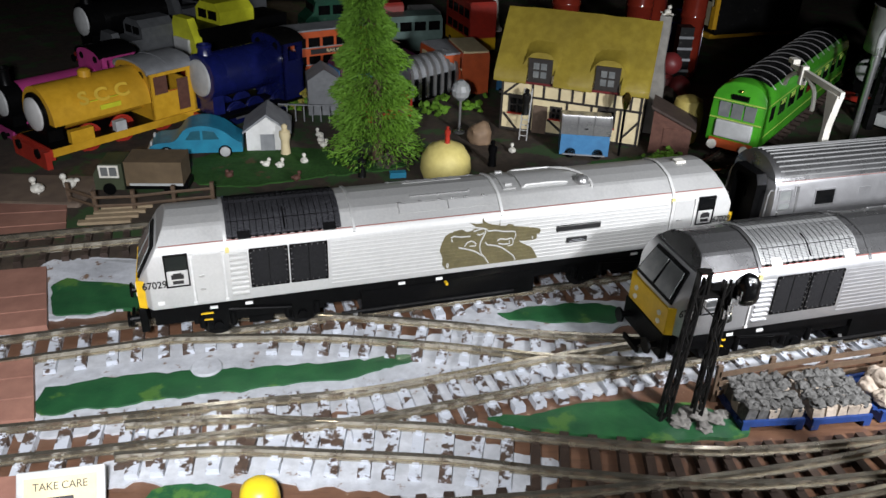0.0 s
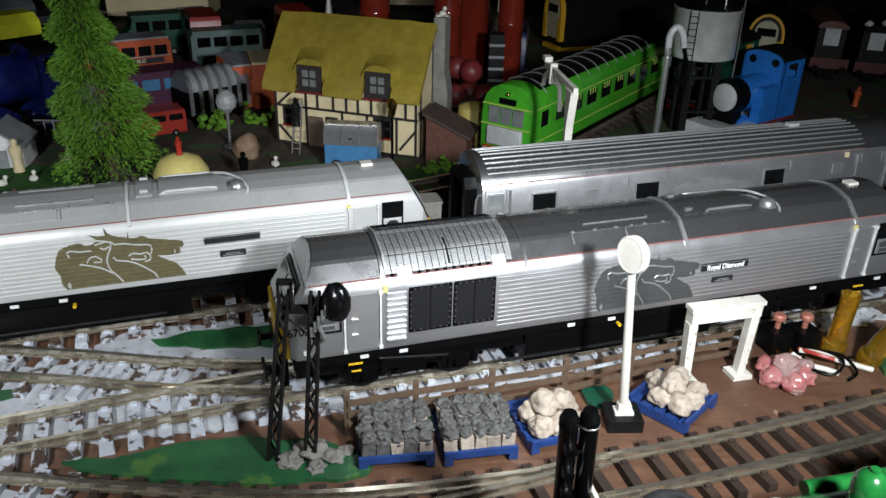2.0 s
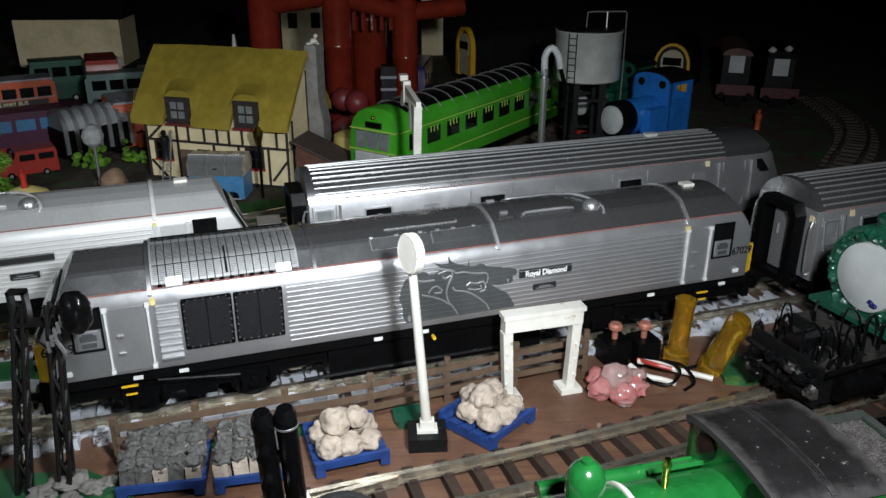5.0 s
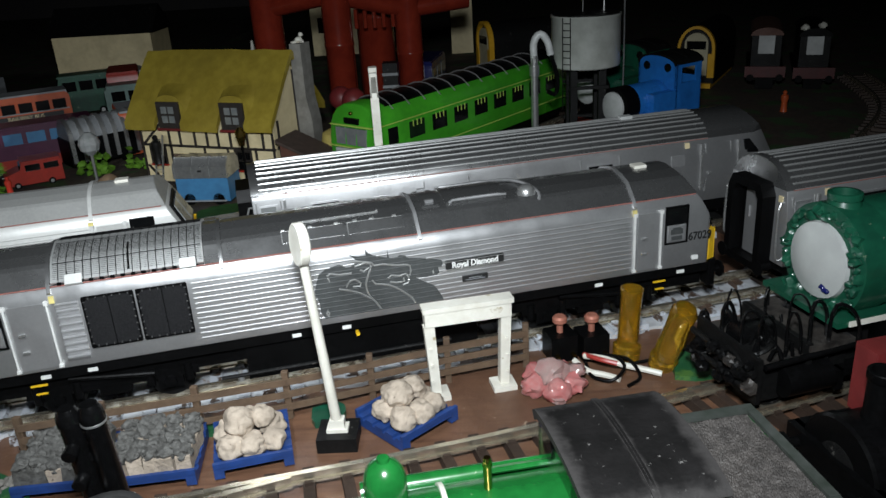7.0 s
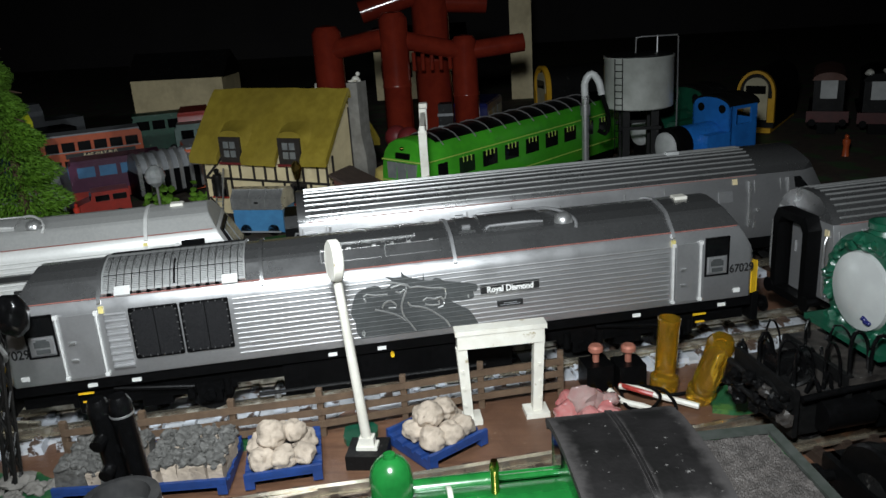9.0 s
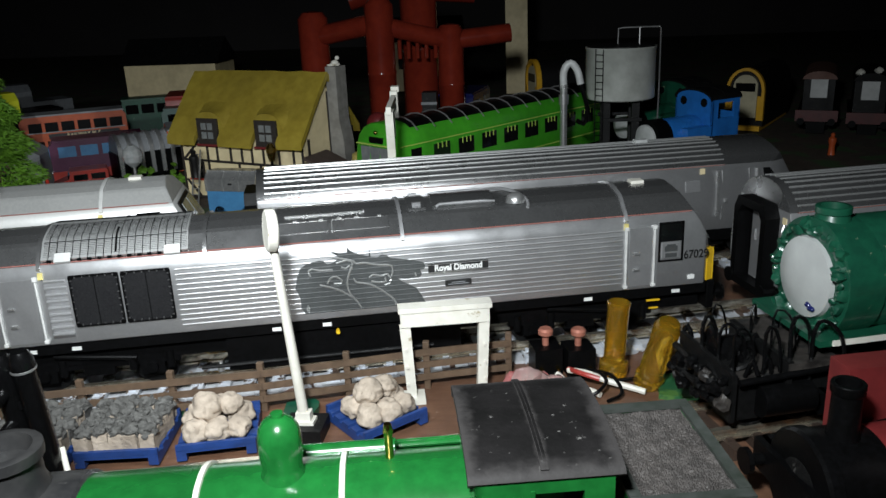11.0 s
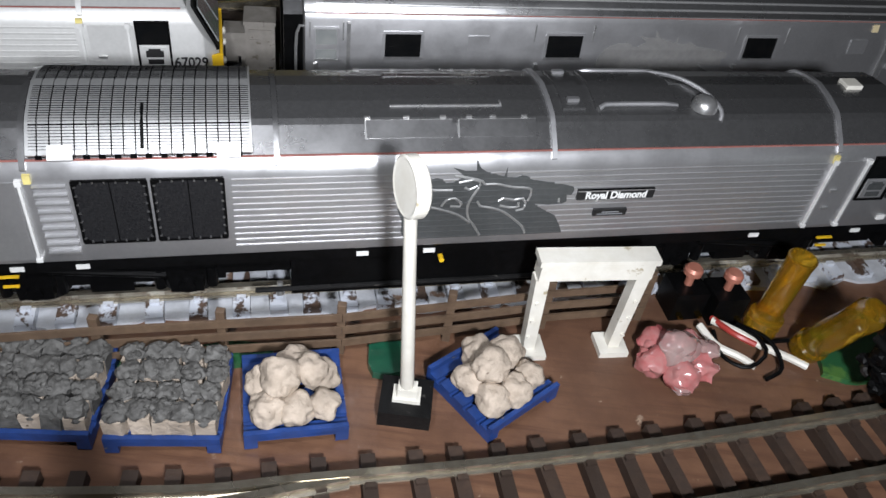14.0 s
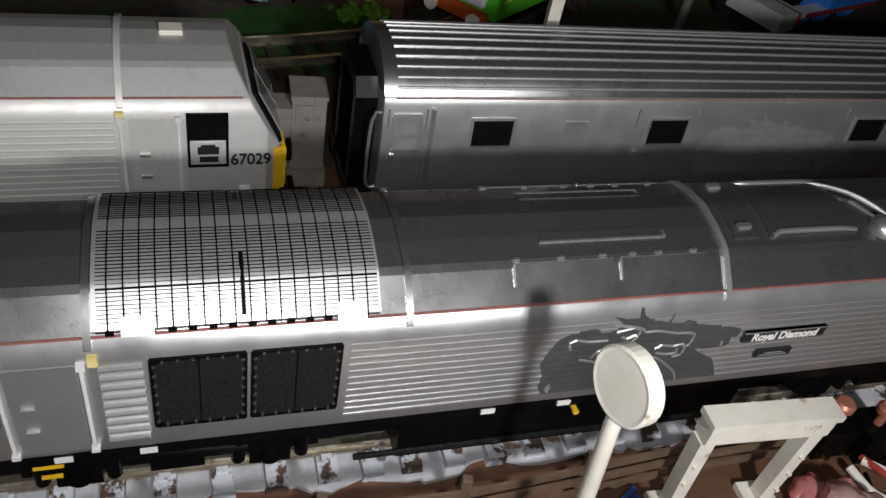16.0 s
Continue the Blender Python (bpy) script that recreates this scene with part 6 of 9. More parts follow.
        part("tender_rim", bevelled(boxes((a - 0.0002, b + 0.0002, -half - 0.0003, -half + 0.0018, tender_top, tender_top + 0.0007), (a - 0.0002, b + 0.0002, half - 0.0018, half + 0.0003, tender_top, tender_top + 0.0007), (b - 0.0016, b + 0.0003, -half + 0.0019, half - 0.0019, tender_top, tender_top + 0.0007), (a - 0.0002, a + 0.0016, -half + 0.0019, half - 0.0019, tender_top, tender_top + 0.0007)), 0.0001), mat("sooty_grey_rim", (0.05, 0.055, 0.05), (0.028, 0.035, 0.028), rough=0.55, scale=300, bump=0.2), tt)
        cb = bmesh.new()
        n = 84
        grit = random.Random(19)
        grid = [[cb.verts.new((a + 0.0012 + (b - a - 0.0024) * i / n, -half + 0.0012 + (2 * half - 0.0024) * j / n, tender_top - 0.0002 + 0.0005 * noise.noise(Vector((i * 0.09, j * 0.09, 3))) + grit.uniform(-0.00013, 0.00013))) for j in range(n + 1)] for i in range(n + 1)]
        for r0, r1 in zip(grid, grid[1:]):
            for j in range(n):
                cb.faces.new((r0[j], r0[j + 1], r1[j + 1], r1[j]))
        part("coal_load", cb, COAL_GREY, tt, "grey coal load")
        for s in (-1, 1):
            for x in (a + 0.008, b - 0.008):
                make_wheel(t, x, s, 0.0065, frame_mat)
    return t


fx, fy = 0.264 - 0.0707 * math.cos(radians(10.5)), 0.2180 - 0.0707 * math.sin(radians(10.5))
eng = toy_engine(pose(fx, fy, 0, 0, 0, 10.5) @ Matrix.Scale(1.14, 4), "bright green toy steam engine with black roof and coal tender", GREEN_TOY, BLACK, boiler_r=0.0135, boiler_z=0.0305, boiler_to=0.0920, cab=(0.0913, 0.1118), cab_top=0.0514, half=0.0145, arch=0.0026, tender_top=0.0425,
                 funnel=0.0518, funnel_r=0.0055, funnel_x=0.0195, smoke_to=0.0300, smokebox=mat("sooty_smokebox", (0.022, 0.022, 0.023), (0.045, 0.044, 0.043), rough=0.38, scale=160, bump=0.2, spots=(0.11, 0.105, 0.10), spot_scale=400, spot_at=0.7, gloss=0.4), wheels=(0.034, 0.058, 0.082), dome=(0.062, 0.0033, 0.0545), tender=0.0182, bands=(0.049, 0.0715), plate=GREY_PALE, footplate=GREEN_TOY, roof=ROOF_DUST, opening=(0.1000, 0.1073))
for k in (-1, 1):
    y0, y1 = sorted((k * 0.0144, k * 0.0148))
    part("panel_line", boxes((0.0936, 0.0984, y0, y1, 0.0440, 0.0444), (0.0936, 0.0984, y0, y1, 0.0387, 0.0391), (0.0936, 0.0940, y0, y1, 0.0391, 0.0440), (0.0980, 0.0984, y0, y1, 0.0391, 0.0440)), WHITE_INK, eng, "white square outline")
part("whistle", lathe([(0.0007, 0.043), (0.0007, 0.0480), (0.0009, 0.0484), (0.0006, 0.0500)], Matrix.Translation((0.0790, 0.002, 0)), 10), BRASS, eng, "small brass whistle", smooth=True)
for s in (-1, 1):
    part("side_rail_box", rods(((0.0580, s * 0.0116, 0.0395), (0.0800, s * 0.0116, 0.0395), 0.0018), n=14), GREEN_TOY, eng, smooth=True)
    part("firebox_side", bevelled(boxes((0.0800, 0.0912, min(s * 0.006, s * 0.0134), max(s * 0.006, s * 0.0134), 0.0172, 0.0400)), 0.0012, 3), GREEN_TOY, eng)
    for y, z in ((0.0128, 0.0398), (0.0108, 0.0405), (0.0088, 0.0418)):
        part("firebox_rib", rods(((0.0798, s * y, z), (0.0914, s * y, z), 0.0006), n=8), GREEN_TOY, eng, smooth=True)
    part("splasher", bevelled(boxes((0.034, 0.086, s * 0.0135 - 0.0018, s * 0.0135 + 0.0018, 0.0172, 0.0225)), 0.0006), GREEN_TOY, eng)

dk = toy_engine(pose(0.3875, 0.3290, 0, 0, 0, 17), "worn dark green toy engine with pale round front plate", GREEN_DARK, BLACK, boiler_r=0.0172, boiler_z=0.0468, boiler_to=0.090, cab=(0.090, 0.118), cab_top=0.064, half=0.0170,
                funnel=0.0680, wheels=(0.030, 0.052, 0.080), plate=mat("chalk_white_resin", (0.50, 0.52, 0.50), (0.44, 0.45, 0.44), rough=0.3, scale=120, bump=0.1), smokebox=GREEN_DARK, dome=(0.05, 0.008, 0.0670), beam=BLACK, face=0.72)
# long dusty front platform of the dark green engine, with wire hoops, knobbed beam and small wheels
GRIME = mat("dusty_footplate", (0.060, 0.053, 0.047), (0.016, 0.014, 0.013), rough=0.5, scale=160, bump=0.5, bump_scale=500, spots=(0.02, 0.02, 0.02), spot_scale=120, spot_at=0.58)
hose = random.Random(11)
part("front_deck", bevelled(boxes((-0.0275, 0.004, -0.0140, 0.0140, 0.0225, 0.0240)), 0.0004), GRIME, dk, "dusty grey front deck")
part("front_step", bevelled(boxes((-0.0120, 0.004, -0.0165, 0.0165, 0.0255, 0.0275)), 0.0004), GRIME, dk, "dusty grey raised step")
part("front_frame", bevelled(boxes((-0.0275, 0.004, -0.0135, -0.0105, 0.0100, 0.0224), (-0.0275, 0.004, 0.0105, 0.0135, 0.0100, 0.0224), (-0.0290, -0.0275, -0.0160, 0.0160, 0.0110, 0.0260), (-0.0122, -0.0105, -0.0160, 0.0160, 0.0150, 0.0280)), 0.0005), BLACK_MATT, dk, "black front frame")
part("running_board", bevelled(boxes((-0.004, 0.118, -0.0172, 0.0172, 0.0320, 0.0338)), 0.0003), GREEN_DARK, dk)
part("board_edge", boxes((0.000, 0.112, -0.0178, -0.0171, 0.0322, 0.0338)), WHITE, dk, "thin white edge line")
part("cylinder", rods(((-0.020, -0.0150, 0.0165), (-0.004, -0.0150, 0.0165), 0.0048), n=20), BLACK, dk, smooth=True)
part("cylinder", rods(((-0.020, 0.0150, 0.0165), (-0.004, 0.0150, 0.0165), 0.0048), n=20), BLACK, dk, smooth=True)
part("drum", rods(((-0.0265, 0.000, 0.0262), (-0.0150, 0.000, 0.0262), 0.0042), n=20), GLOSS_BLACK, dk, smooth=True)
for k in range(22):
    a, b = (hose.uniform(-0.027, 0.003), hose.uniform(-0.0155, 0.0155)), (hose.uniform(-0.004, 0.004), hose.uniform(-0.005, 0.005))
    part("pipe_run", tube(curve_through([(a[0], a[1], 0.0240), (a[0] + b[0] * 0.5, a[1] + b[1] * 0.5, 0.0275 + hose.uniform(0, 0.003)), (a[0] + b[0], a[1] + b[1], 0.0245)], 0.0012), hose.uniform(0.0005, 0.0009), 6), GLOSS_BLACK, dk, smooth=True)
part("deck_disc", lathe([(0.0062, 0.0), (0.0064, 0.0006), (0.0058, 0.0012), (0.0020, 0.0014)], Matrix.Translation((-0.0225, -0.0040, 0.0242)) @ pose(0, 0, 0, 0, -18, 0), 24), BLACK_MATT, dk, "dull black round plate", smooth=True)
part("beam_plate", prism(arc(-0.003, 0.0150, 0.0075, 0.0090, 0, 180, 14), -0.0300, -0.0289), BLACK_MATT, dk)
for k, (x, y) in enumerate(((-0.0270, -0.0130), (-0.0270, -0.0045), (-0.0270, 0.0050), (-0.0200, 0.0125), (-0.0180, -0.0135), (-0.0105, -0.0145), (-0.0100, -0.0040), (-0.0095, 0.0070), (-0.0040, -0.0145))):
    top = 0.0350 + hose.uniform(0.0, 0.0060)
    dx, dy = hose.uniform(0.004, 0.008), hose.uniform(-0.004, 0.005)
    pts = [(x, y, 0.0200), (x - 0.0004, y + 0.2 * dy, top - 0.002), (x + 0.35 * dx, y + 0.5 * dy, top), (x + 0.8 * dx, y + dy, top - 0.005), (x + dx, y + 1.1 * dy, 0.0235)]
    part("wire_hoop", tube(curve_through(pts, 0.0012), 0.00036 + 0.00014 * (k % 3), 6), GLOSS_BLACK, dk, smooth=True)
for k in range(17):
    y = -0.0155 + 0.0019 * k
    part("knob", lump((-0.0300 - hose.uniform(0, 0.0022), y, 0.0125 + hose.uniform(0.0, 0.0110)), hose.uniform(0.0014, 0.0026), 90 + k, squash=0.9, rough=0.7, sub=2), BLACK if k % 5 else GRIME, dk)
part("beam_rail", rods(((-0.0305, -0.0160, 0.0215), (-0.0305, 0.0160, 0.0215), 0.0011), ((-0.0312, -0.0150, 0.0160), (-0.0312, 0.0150, 0.0160), 0.0009)), BLACK_MATT, dk)
part("beam_rail", rods(((-0.0270, -0.0162, 0.0235), (0.0040, -0.0162, 0.0250), 0.0010)), BLACK, dk)
for s in (-1, 1):
    for x in (-0.0195, -0.0040):
        make_wheel(dk, x, s, 0.0060, BLACK_MATT, 0.0100)
part("tyre_mark", tube([(-0.0195 + 0.0058 * math.cos(radians(a)), -0.0121, 0.0121 + 0.0058 * math.sin(radians(a))) for a in range(60, 190, 12)], 0.0004, 6), WHITE, dk, "white line on the tyre")
torn = bmesh.new()
for k in range(46):
    a = 2 * math.pi * (k + hose.uniform(-0.4, 0.4)) / 46
    r = 0.0148 + hose.uniform(-0.0008, 0.0012)
    put_lump(torn, (0.0026 + hose.uniform(-0.0016, 0.0010), r * math.cos(a), 0.0468 + r * math.sin(a)), 0.0015 + hose.uniform(-0.0006, 0.0008), 300 + k, squash=hose.uniform(0.6, 1.2), rough=0.6, sub=2)
part("torn_rim", torn, GREEN_DARK, dk, "ragged green rim round the plate", smooth=True)
part("blue_smear", lump((0.0014, -0.0052, 0.0395), 0.0019, 5, squash=0.8, rough=0.6, sub=3), BLUE_DARK, dk, "dark blue paint smear", smooth=True)
part("lamp_plate", boxes((0.0165, 0.0200, -0.0125, -0.0110, 0.0470, 0.0510)), GREY_PALE, dk, "small pale lamp bracket")

mr = toy_engine(pose(0.3723, 0.2700, -0.002, 0, 0, 14) @ Matrix.Scale(1.18, 4), "dull maroon toy engine with black smokebox and funnel", MAROON, BLACK, boiler_r=0.0112, boiler_z=0.0140, boiler_to=0.060, cab=(0.060, 0.085), cab_top=0.040, half=0.0150, funnel=0.0370, funnel_r=0.0030,
           wheels=(0.024, 0.046, 0.072), plate=BLACK_MATT, beam=BLACK, footplate=BLACK)
for k in (-1, 1):
    part("side_tank", bevelled(boxes((0.0150, 0.0600, min(k * 0.0090, k * 0.0160), max(k * 0.0090, k * 0.0160), 0.0172, 0.0345)), 0.0006), MAROON, mr)
part("front_ring", lathe([(0.0116, 0.0010), (0.0123, 0.0016), (0.0123, 0.0040), (0.0116, 0.0044)], Matrix.Translation((-0.0010, 0, 0.0140)) @ pose(0, 0, 0, 0, 90, 0), 32), BLACK, mr, smooth=True)
make_track([(0.33, 0.2595), (0.3723, 0.2700), (0.50, 0.3018), (0.65, 0.34)], "toy railway track under the maroon engine", lift=-0.002)

# ---- the village behind ----
def make_cottage():
    t = thing("thatched_cottage", pose(0.0750, 0.6030, 0.0042, 0, 0, -18.5), "toy timbered cream cottage with olive thatched roof", "cottage")
    W, D, E, R = 0.098, 0.056, 0.0415, 0.0758
    openings = [(0.006, 0.017, 0.013, 0.024), (0.036, 0.043, 0.012, 0.020), (0.069, 0.080, 0.011, 0.023)]
    walls = bmesh.new()
    xs = [0.0]
    for a, b, z0, z1 in openings:
        put_box(walls, xs[-1], a, 0, 0.002, 0, E)
        put_box(walls, a, b, 0, 0.002, 0, z0)
        put_box(walls, a, b, 0, 0.002, z1, E)
        xs.append(b)
    put_box(walls, xs[-1], W, 0, 0.002, 0, E)
    bmesh.ops.remove_doubles(walls, verts=walls.verts, dist=1e-6)
    part("front_wall", walls, CREAM, t)
    for x in (0.0, W - 0.002):
        part("gable_wall", prism([(0.002, 0), (D, 0), (D, E), (D * 0.5, R - 0.004), (0.002, E)], x, x + 0.002), CREAM, t)
    part("back_wall", boxes((0.002, W - 0.002, D - 0.002, D, 0, E)), CREAM, t)
    for a, b, z0, z1 in openings:
        w = part("window", boxes((a, b, 0.0012, 0.0017, z0, z1)), GLASS, t)
        part("window_frame", boxes((a - 0.0008, a + 0.0006, -0.0006, 0.0014, z0, z1), (b - 0.0006, b + 0.0008, -0.0006, 0.0014, z0, z1), (a - 0.0008, b + 0.0008, -0.0006, 0.0014, z1 - 0.0006, z1 + 0.0008), ((a + b) / 2 - 0.0005, (a + b) / 2 + 0.0005, -0.0004, 0.0014, z0, z1), (a, b, -0.0004, 0.0014, (z0 + z1) / 2 - 0.0005, (z0 + z1) / 2 + 0.0005)), TIMBER, w)
        part("window_sill", boxes((a - 0.001, b + 0.001, -0.0016, 0.0012, z0 - 0.0010, z0)), RED_TOY, w)
    beams = [((0.0005, 0.0), (0.0005, E)), ((W - 0.0012, 0.0), (W - 0.0012, E)), ((0.0, 0.0255), (W, 0.0245)), ((0.0, 0.0005), (W, 0.0005))]
    beams += [((x, 0.0245), (x, E)) for x in (0.022, 0.030, 0.041, 0.050, 0.058, 0.067, 0.079, 0.090)]
    beams += [((0.022, 0.0), (0.022, 0.0255)), ((0.047, 0.0), (0.047, 0.0255)), ((0.064, 0.0), (0.064, 0.0255)), ((0.084, 0.0), (0.084, 0.0255)), ((0.002, 0.026), (0.018, E - 0.001)), ((0.002, 0.012), (0.012, 0.001)), ((0.034, 0.011), (0.046, 0.002)), ((0.086, 0.004), (0.097, 0.018))]
    for (ax, az), (bx, bz) in beams:
        d = Vector((bx - ax, 0, bz - az))
        n = Vector((-d.z, 0, d.x)).normalized() * 0.00075
        bm = prism([(ax + n.x, az + n.z), (bx + n.x, bz + n.z), (bx - n.x, bz - n.z), (ax - n.x, az - n.z)], -0.0007, 0.0006, "y")
        part("timber_beam", bm, TIMBER, t)
    for x in (-0.0006, W - 0.0006):
        for k, (y0, y1) in enumerate(((0.004, 0.006), (0.029, 0.031), (0.056, 0.058))):
            part("timber_beam", boxes((x, x + 0.0012, y0, y1, 0, E if k != 1 else R - 0.008)), TIMBER, t)
        part("timber_beam", boxes((x, x + 0.0012, 0.002, D - 0.001, 0.024, 0.0255)), TIMBER, t)
    # thick thatch with a gentle wave
    roof = bmesh.new()
    nx, ny = 28, 12
    outer, inner = [], []
    for i in range(nx + 1):
        x = -0.005 + (W + 0.008) * i / nx
        ro, ri = [], []
        for j in range(ny + 1):
            k = j / ny * 2 - 1
            y = D / 2 + k * (D / 2 + 0.007)
            z = R - (R - E + 0.005) * abs(k) ** 1.08 + 0.0010 * noise.noise(Vector((x * 60, y * 60, 1)))
            ro.append(roof.verts.new((x, y, z + 0.0045)))
            ri.append(roof.verts.new((x, y, z)))
        outer.append(ro)
        inner.append(ri)
    notch = [(0.0165, 0.0360), (0.0625, 0.0820)]
    cells = set()
    for i in range(nx):
        xm = -0.005 + (W + 0.008) * (i + 0.5) / nx
        for j in range(ny):
            if j > 0 or not any(a < xm < b for a, b in notch):
                cells.add((i, j))
    for i, j in cells:
        roof.faces.new((outer[i][j], outer[i + 1][j], outer[i + 1][j + 1], outer[i][j + 1]))
        roof.faces.new((inner[i][j], inner[i][j + 1], inner[i + 1][j + 1], inner[i + 1][j]))
        for di, dj, (p, q), (r, u) in ((-1, 0, (0, 0), (0, 1)), (1, 0, (1, 0), (1, 1)), (0, -1, (0, 0), (1, 0)), (0, 1, (0, 1), (1, 1))):
            if (i + di, j + dj) not in cells:
                roof.faces.new((outer[i + p][j + q], outer[i + r][j + u], inner[i + r][j + u], inner[i + p][j + q]))
    thatch = part("thatched_roof", roof, THATCH, t, "olive painted thatch", smooth=True)
    for x0 in (0.0180, 0.0640):
        w = 0.0165
        d = bmesh.new()
        n = 8
        lines = []
        for y, lift in ((-0.0015, 0.0), (0.0060, 0.0008), (0.0130, -0.0010), (0.0200, -0.0300)):
            row = []
            for i in range(n + 1):
                u = i / n * 2 - 1
                x = x0 + w / 2 + u * (w / 2 + 0.0048 + y * 0.10)
                base = E + (y + 0.007) / (D / 2 + 0.007) * (R - E + 0.005) - 0.0036
                top = max(base, 0.0545 + lift + max(0.0, (y - 0.006)) * 1.05)
                k = max(0.0, 1 - abs(u) ** 3.2)
                row.append(d.verts.new((x, y, base + (top - base) * k + 0.0030)))
            lines.append(row)
        for r0, r1 in zip(lines, lines[1:]):
            for i in range(n):
                d.faces.new((r0[i], r0[i + 1], r1[i + 1], r1[i]))
        low = [d.verts.new((v.co.x, v.co.y, min(v.co.z, E + 0.001))) for v in lines[0]]
        for i in range(n):
            d.faces.new((lines[0][i], low[i], low[i + 1], lines[0][i + 1]))
        part("dormer", d, THATCH, thatch, smooth=True)
        win = part("dormer_window", boxes((x0, x0 + w, -0.0030, -0.0014, 0.0370, 0.0535)), TIMBER, t)
        for a in (0, 1):
            for b in (0, 1):
                part("pane", boxes((x0 + 0.0036 + 0.0052 * a, x0 + 0.0076 + 0.0052 * a, -0.0034, -0.0028, 0.0405 + 0.0058 * b, 0.0449 + 0.0058 * b)), PALE_GLASS, win)
        part("window_sill", boxes((x0 - 0.001, x0 + w + 0.001, -0.0040, -0.0014, 0.0357, 0.0371)), MAROON, win)
    part("door", boxes((0.0235, 0.0335, -0.0012, 0.0004, 0.0, 0.0200)), mat("dull_oak", (0.16, 0.11, 0.075), (0.12, 0.08, 0.055), rough=0.6, scale=300, bump=0.2), t)
    ch = bmesh.new()
    put_prism(ch, [(0.0965, 0.0), (0.1085, 0.0), (0.1085, 0.035), (0.1060, 0.050), (0.1060, 0.0830), (0.0985, 0.0830), (0.0985, 0.050)], 0.030, 0.0420, "y")
    part("chimney", bevelled(ch, 0.0006), mat("grey_brown_stone", (0.27, 0.26, 0.235), (0.19, 0.18, 0.16), rough=0.6, scale=200, bump=0.3), t, "grey stone chimney")
    return t


make_cottage()
bird_at = pose(0.0750, 0.6030, 0.0042, 0, 0, -18.5) @ Vector((0.1022, 0.036, 0.0830))
t = thing("bird_figure", pose(*bird_at, 0, 0, 40), "small white bird figure on the chimney", "bird figure")
bm = bmesh.new()
put_lump(bm, (0, 0, 0.0020), 0.0026, 2, squash=0.7, rough=0.2)
put_lump(bm, (0.0018, 0, 0.0048), 0.0015, 3, squash=1.0, rough=0.1)
put_box(bm, -0.0052, 0.0030, -0.0008, 0.0008, 0.0002, 0.0014)
put_box(bm, -0.0008, 0.0008, -0.0048, 0.0048, 0.0004, 0.0014)
part("figure", bm, WHITE, t, smooth=True)

cot = pose(0.0750, 0.6030, 0.0042, 0, 0, -18.5)
t = thing("lean_to_shed", cot @ pose(0.1120, -0.004, 0), "dark brown lean-to shed beside the cottage", "shed")
part("shed_wall", prism([(-0.006, 0.0), (0.020, 0.0), (0.020, 0.020), (-0.006, 0.031)], -0.004, 0.018, "y"), RUST, t)
part("shed_roof", prism([(-0.008, 0.0335), (-0.008, 0.0318), (0.0225, 0.0190), (0.0225, 0.0207)], -0.006, 0.020, "y"), mat("dark_felt", (0.075, 0.05, 0.04), (0.055, 0.038, 0.03), rough=0.7, scale=250, bump=0.3), t)
part("shed_door", boxes((0.002, 0.011, -0.0046, -0.0040, 0.0, 0.0190)), RUST, t)
t = thing("straw_barrel", cot @ pose(0.127, 0.026, 0.0), "pale straw yellow barrel behind the shed", "barrel")
part("cask", lathe([(0.0085, 0.0), (0.0108, 0.010), (0.0110, 0.020), (0.0092, 0.030), (0.004, 0.0325)], None, 20), mat("straw_yellow", (0.55, 0.44, 0.12), (0.45, 0.36, 0.1), rough=0.6, scale=200, bump=0.3), t, smooth=True)
for k in range(5):
    t = thing("red_ball", pose(0.197 + 0.010 * (k % 3), 0.655 + 0.010 * (k // 3), 0.022 + 0.018 * (k % 2)), "dull red ball on the dark heap", "ball", "dull red balls")
    part("ball", lump((0, 0, 0), 0.0085, 30 + k, squash=1, rough=0.05, sub=3), MAROON, t, smooth=True)
t = thing("dark_heap", pose(0.207, 0.662, 0.008), "dark rough heap behind the cottage", "heap")
part("mound", lump((0, 0, 0), 0.022, 12, squash=0.7, rough=0.5, sub=3), DARK_EARTH, t, smooth=True)

# blue stall with a ribbed silver roof
t = thing("blue_van", pose(0.1110, 0.5515, 0.0035, 0, 0, -6), "small faded blue van body with silver ribbed roof", "van")
part("body", bevelled(boxes((0, 0.032, 0, 0.019, 0.0022, 0.0165)), 0.0006), BLUE_VAN, t)
part("roof", bevelled(prism([(-0.0004, 0.0165), (-0.0006, 0.0235), (0.003, 0.0272), (0.0035, 0.0285), (0.016, 0.0272), (0.0196, 0.0235), (0.0194, 0.0165)], -0.0004, 0.0324), 0.0003, 2, 50), BRIGHT, t, "ribbed bright silver roof", smooth=True)
for x in (0.0, 0.0106, 0.0212, 0.0318):
    part("roof_rib", prism([(-0.0010, 0.0165), (-0.0011, 0.0236), (0.0028, 0.0277), (0.0035, 0.0290), (0.0035, 0.0280), (0.003, 0.0268), (-0.0004, 0.0234), (-0.0004, 0.0165)], x - 0.0004, x + 0.0004), BRIGHT, t)
part("badge", boxes((0.0148, 0.0172, -0.0012, -0.0006, 0.0205, 0.0215)), BLACK_INK, t)
part("counter", boxes((0.002, 0.030, -0.0008, 0.0004, 0.0022, 0.0030)), GREY_TOY, t)
for x in (0.007, 0.025):
    for y in (0.001, 0.018):
        part("wheel", rods(((x, y - 0.001, 0.0035), (x, y + 0.001, 0.0035), 0.0036), n=16), BLACK, t)


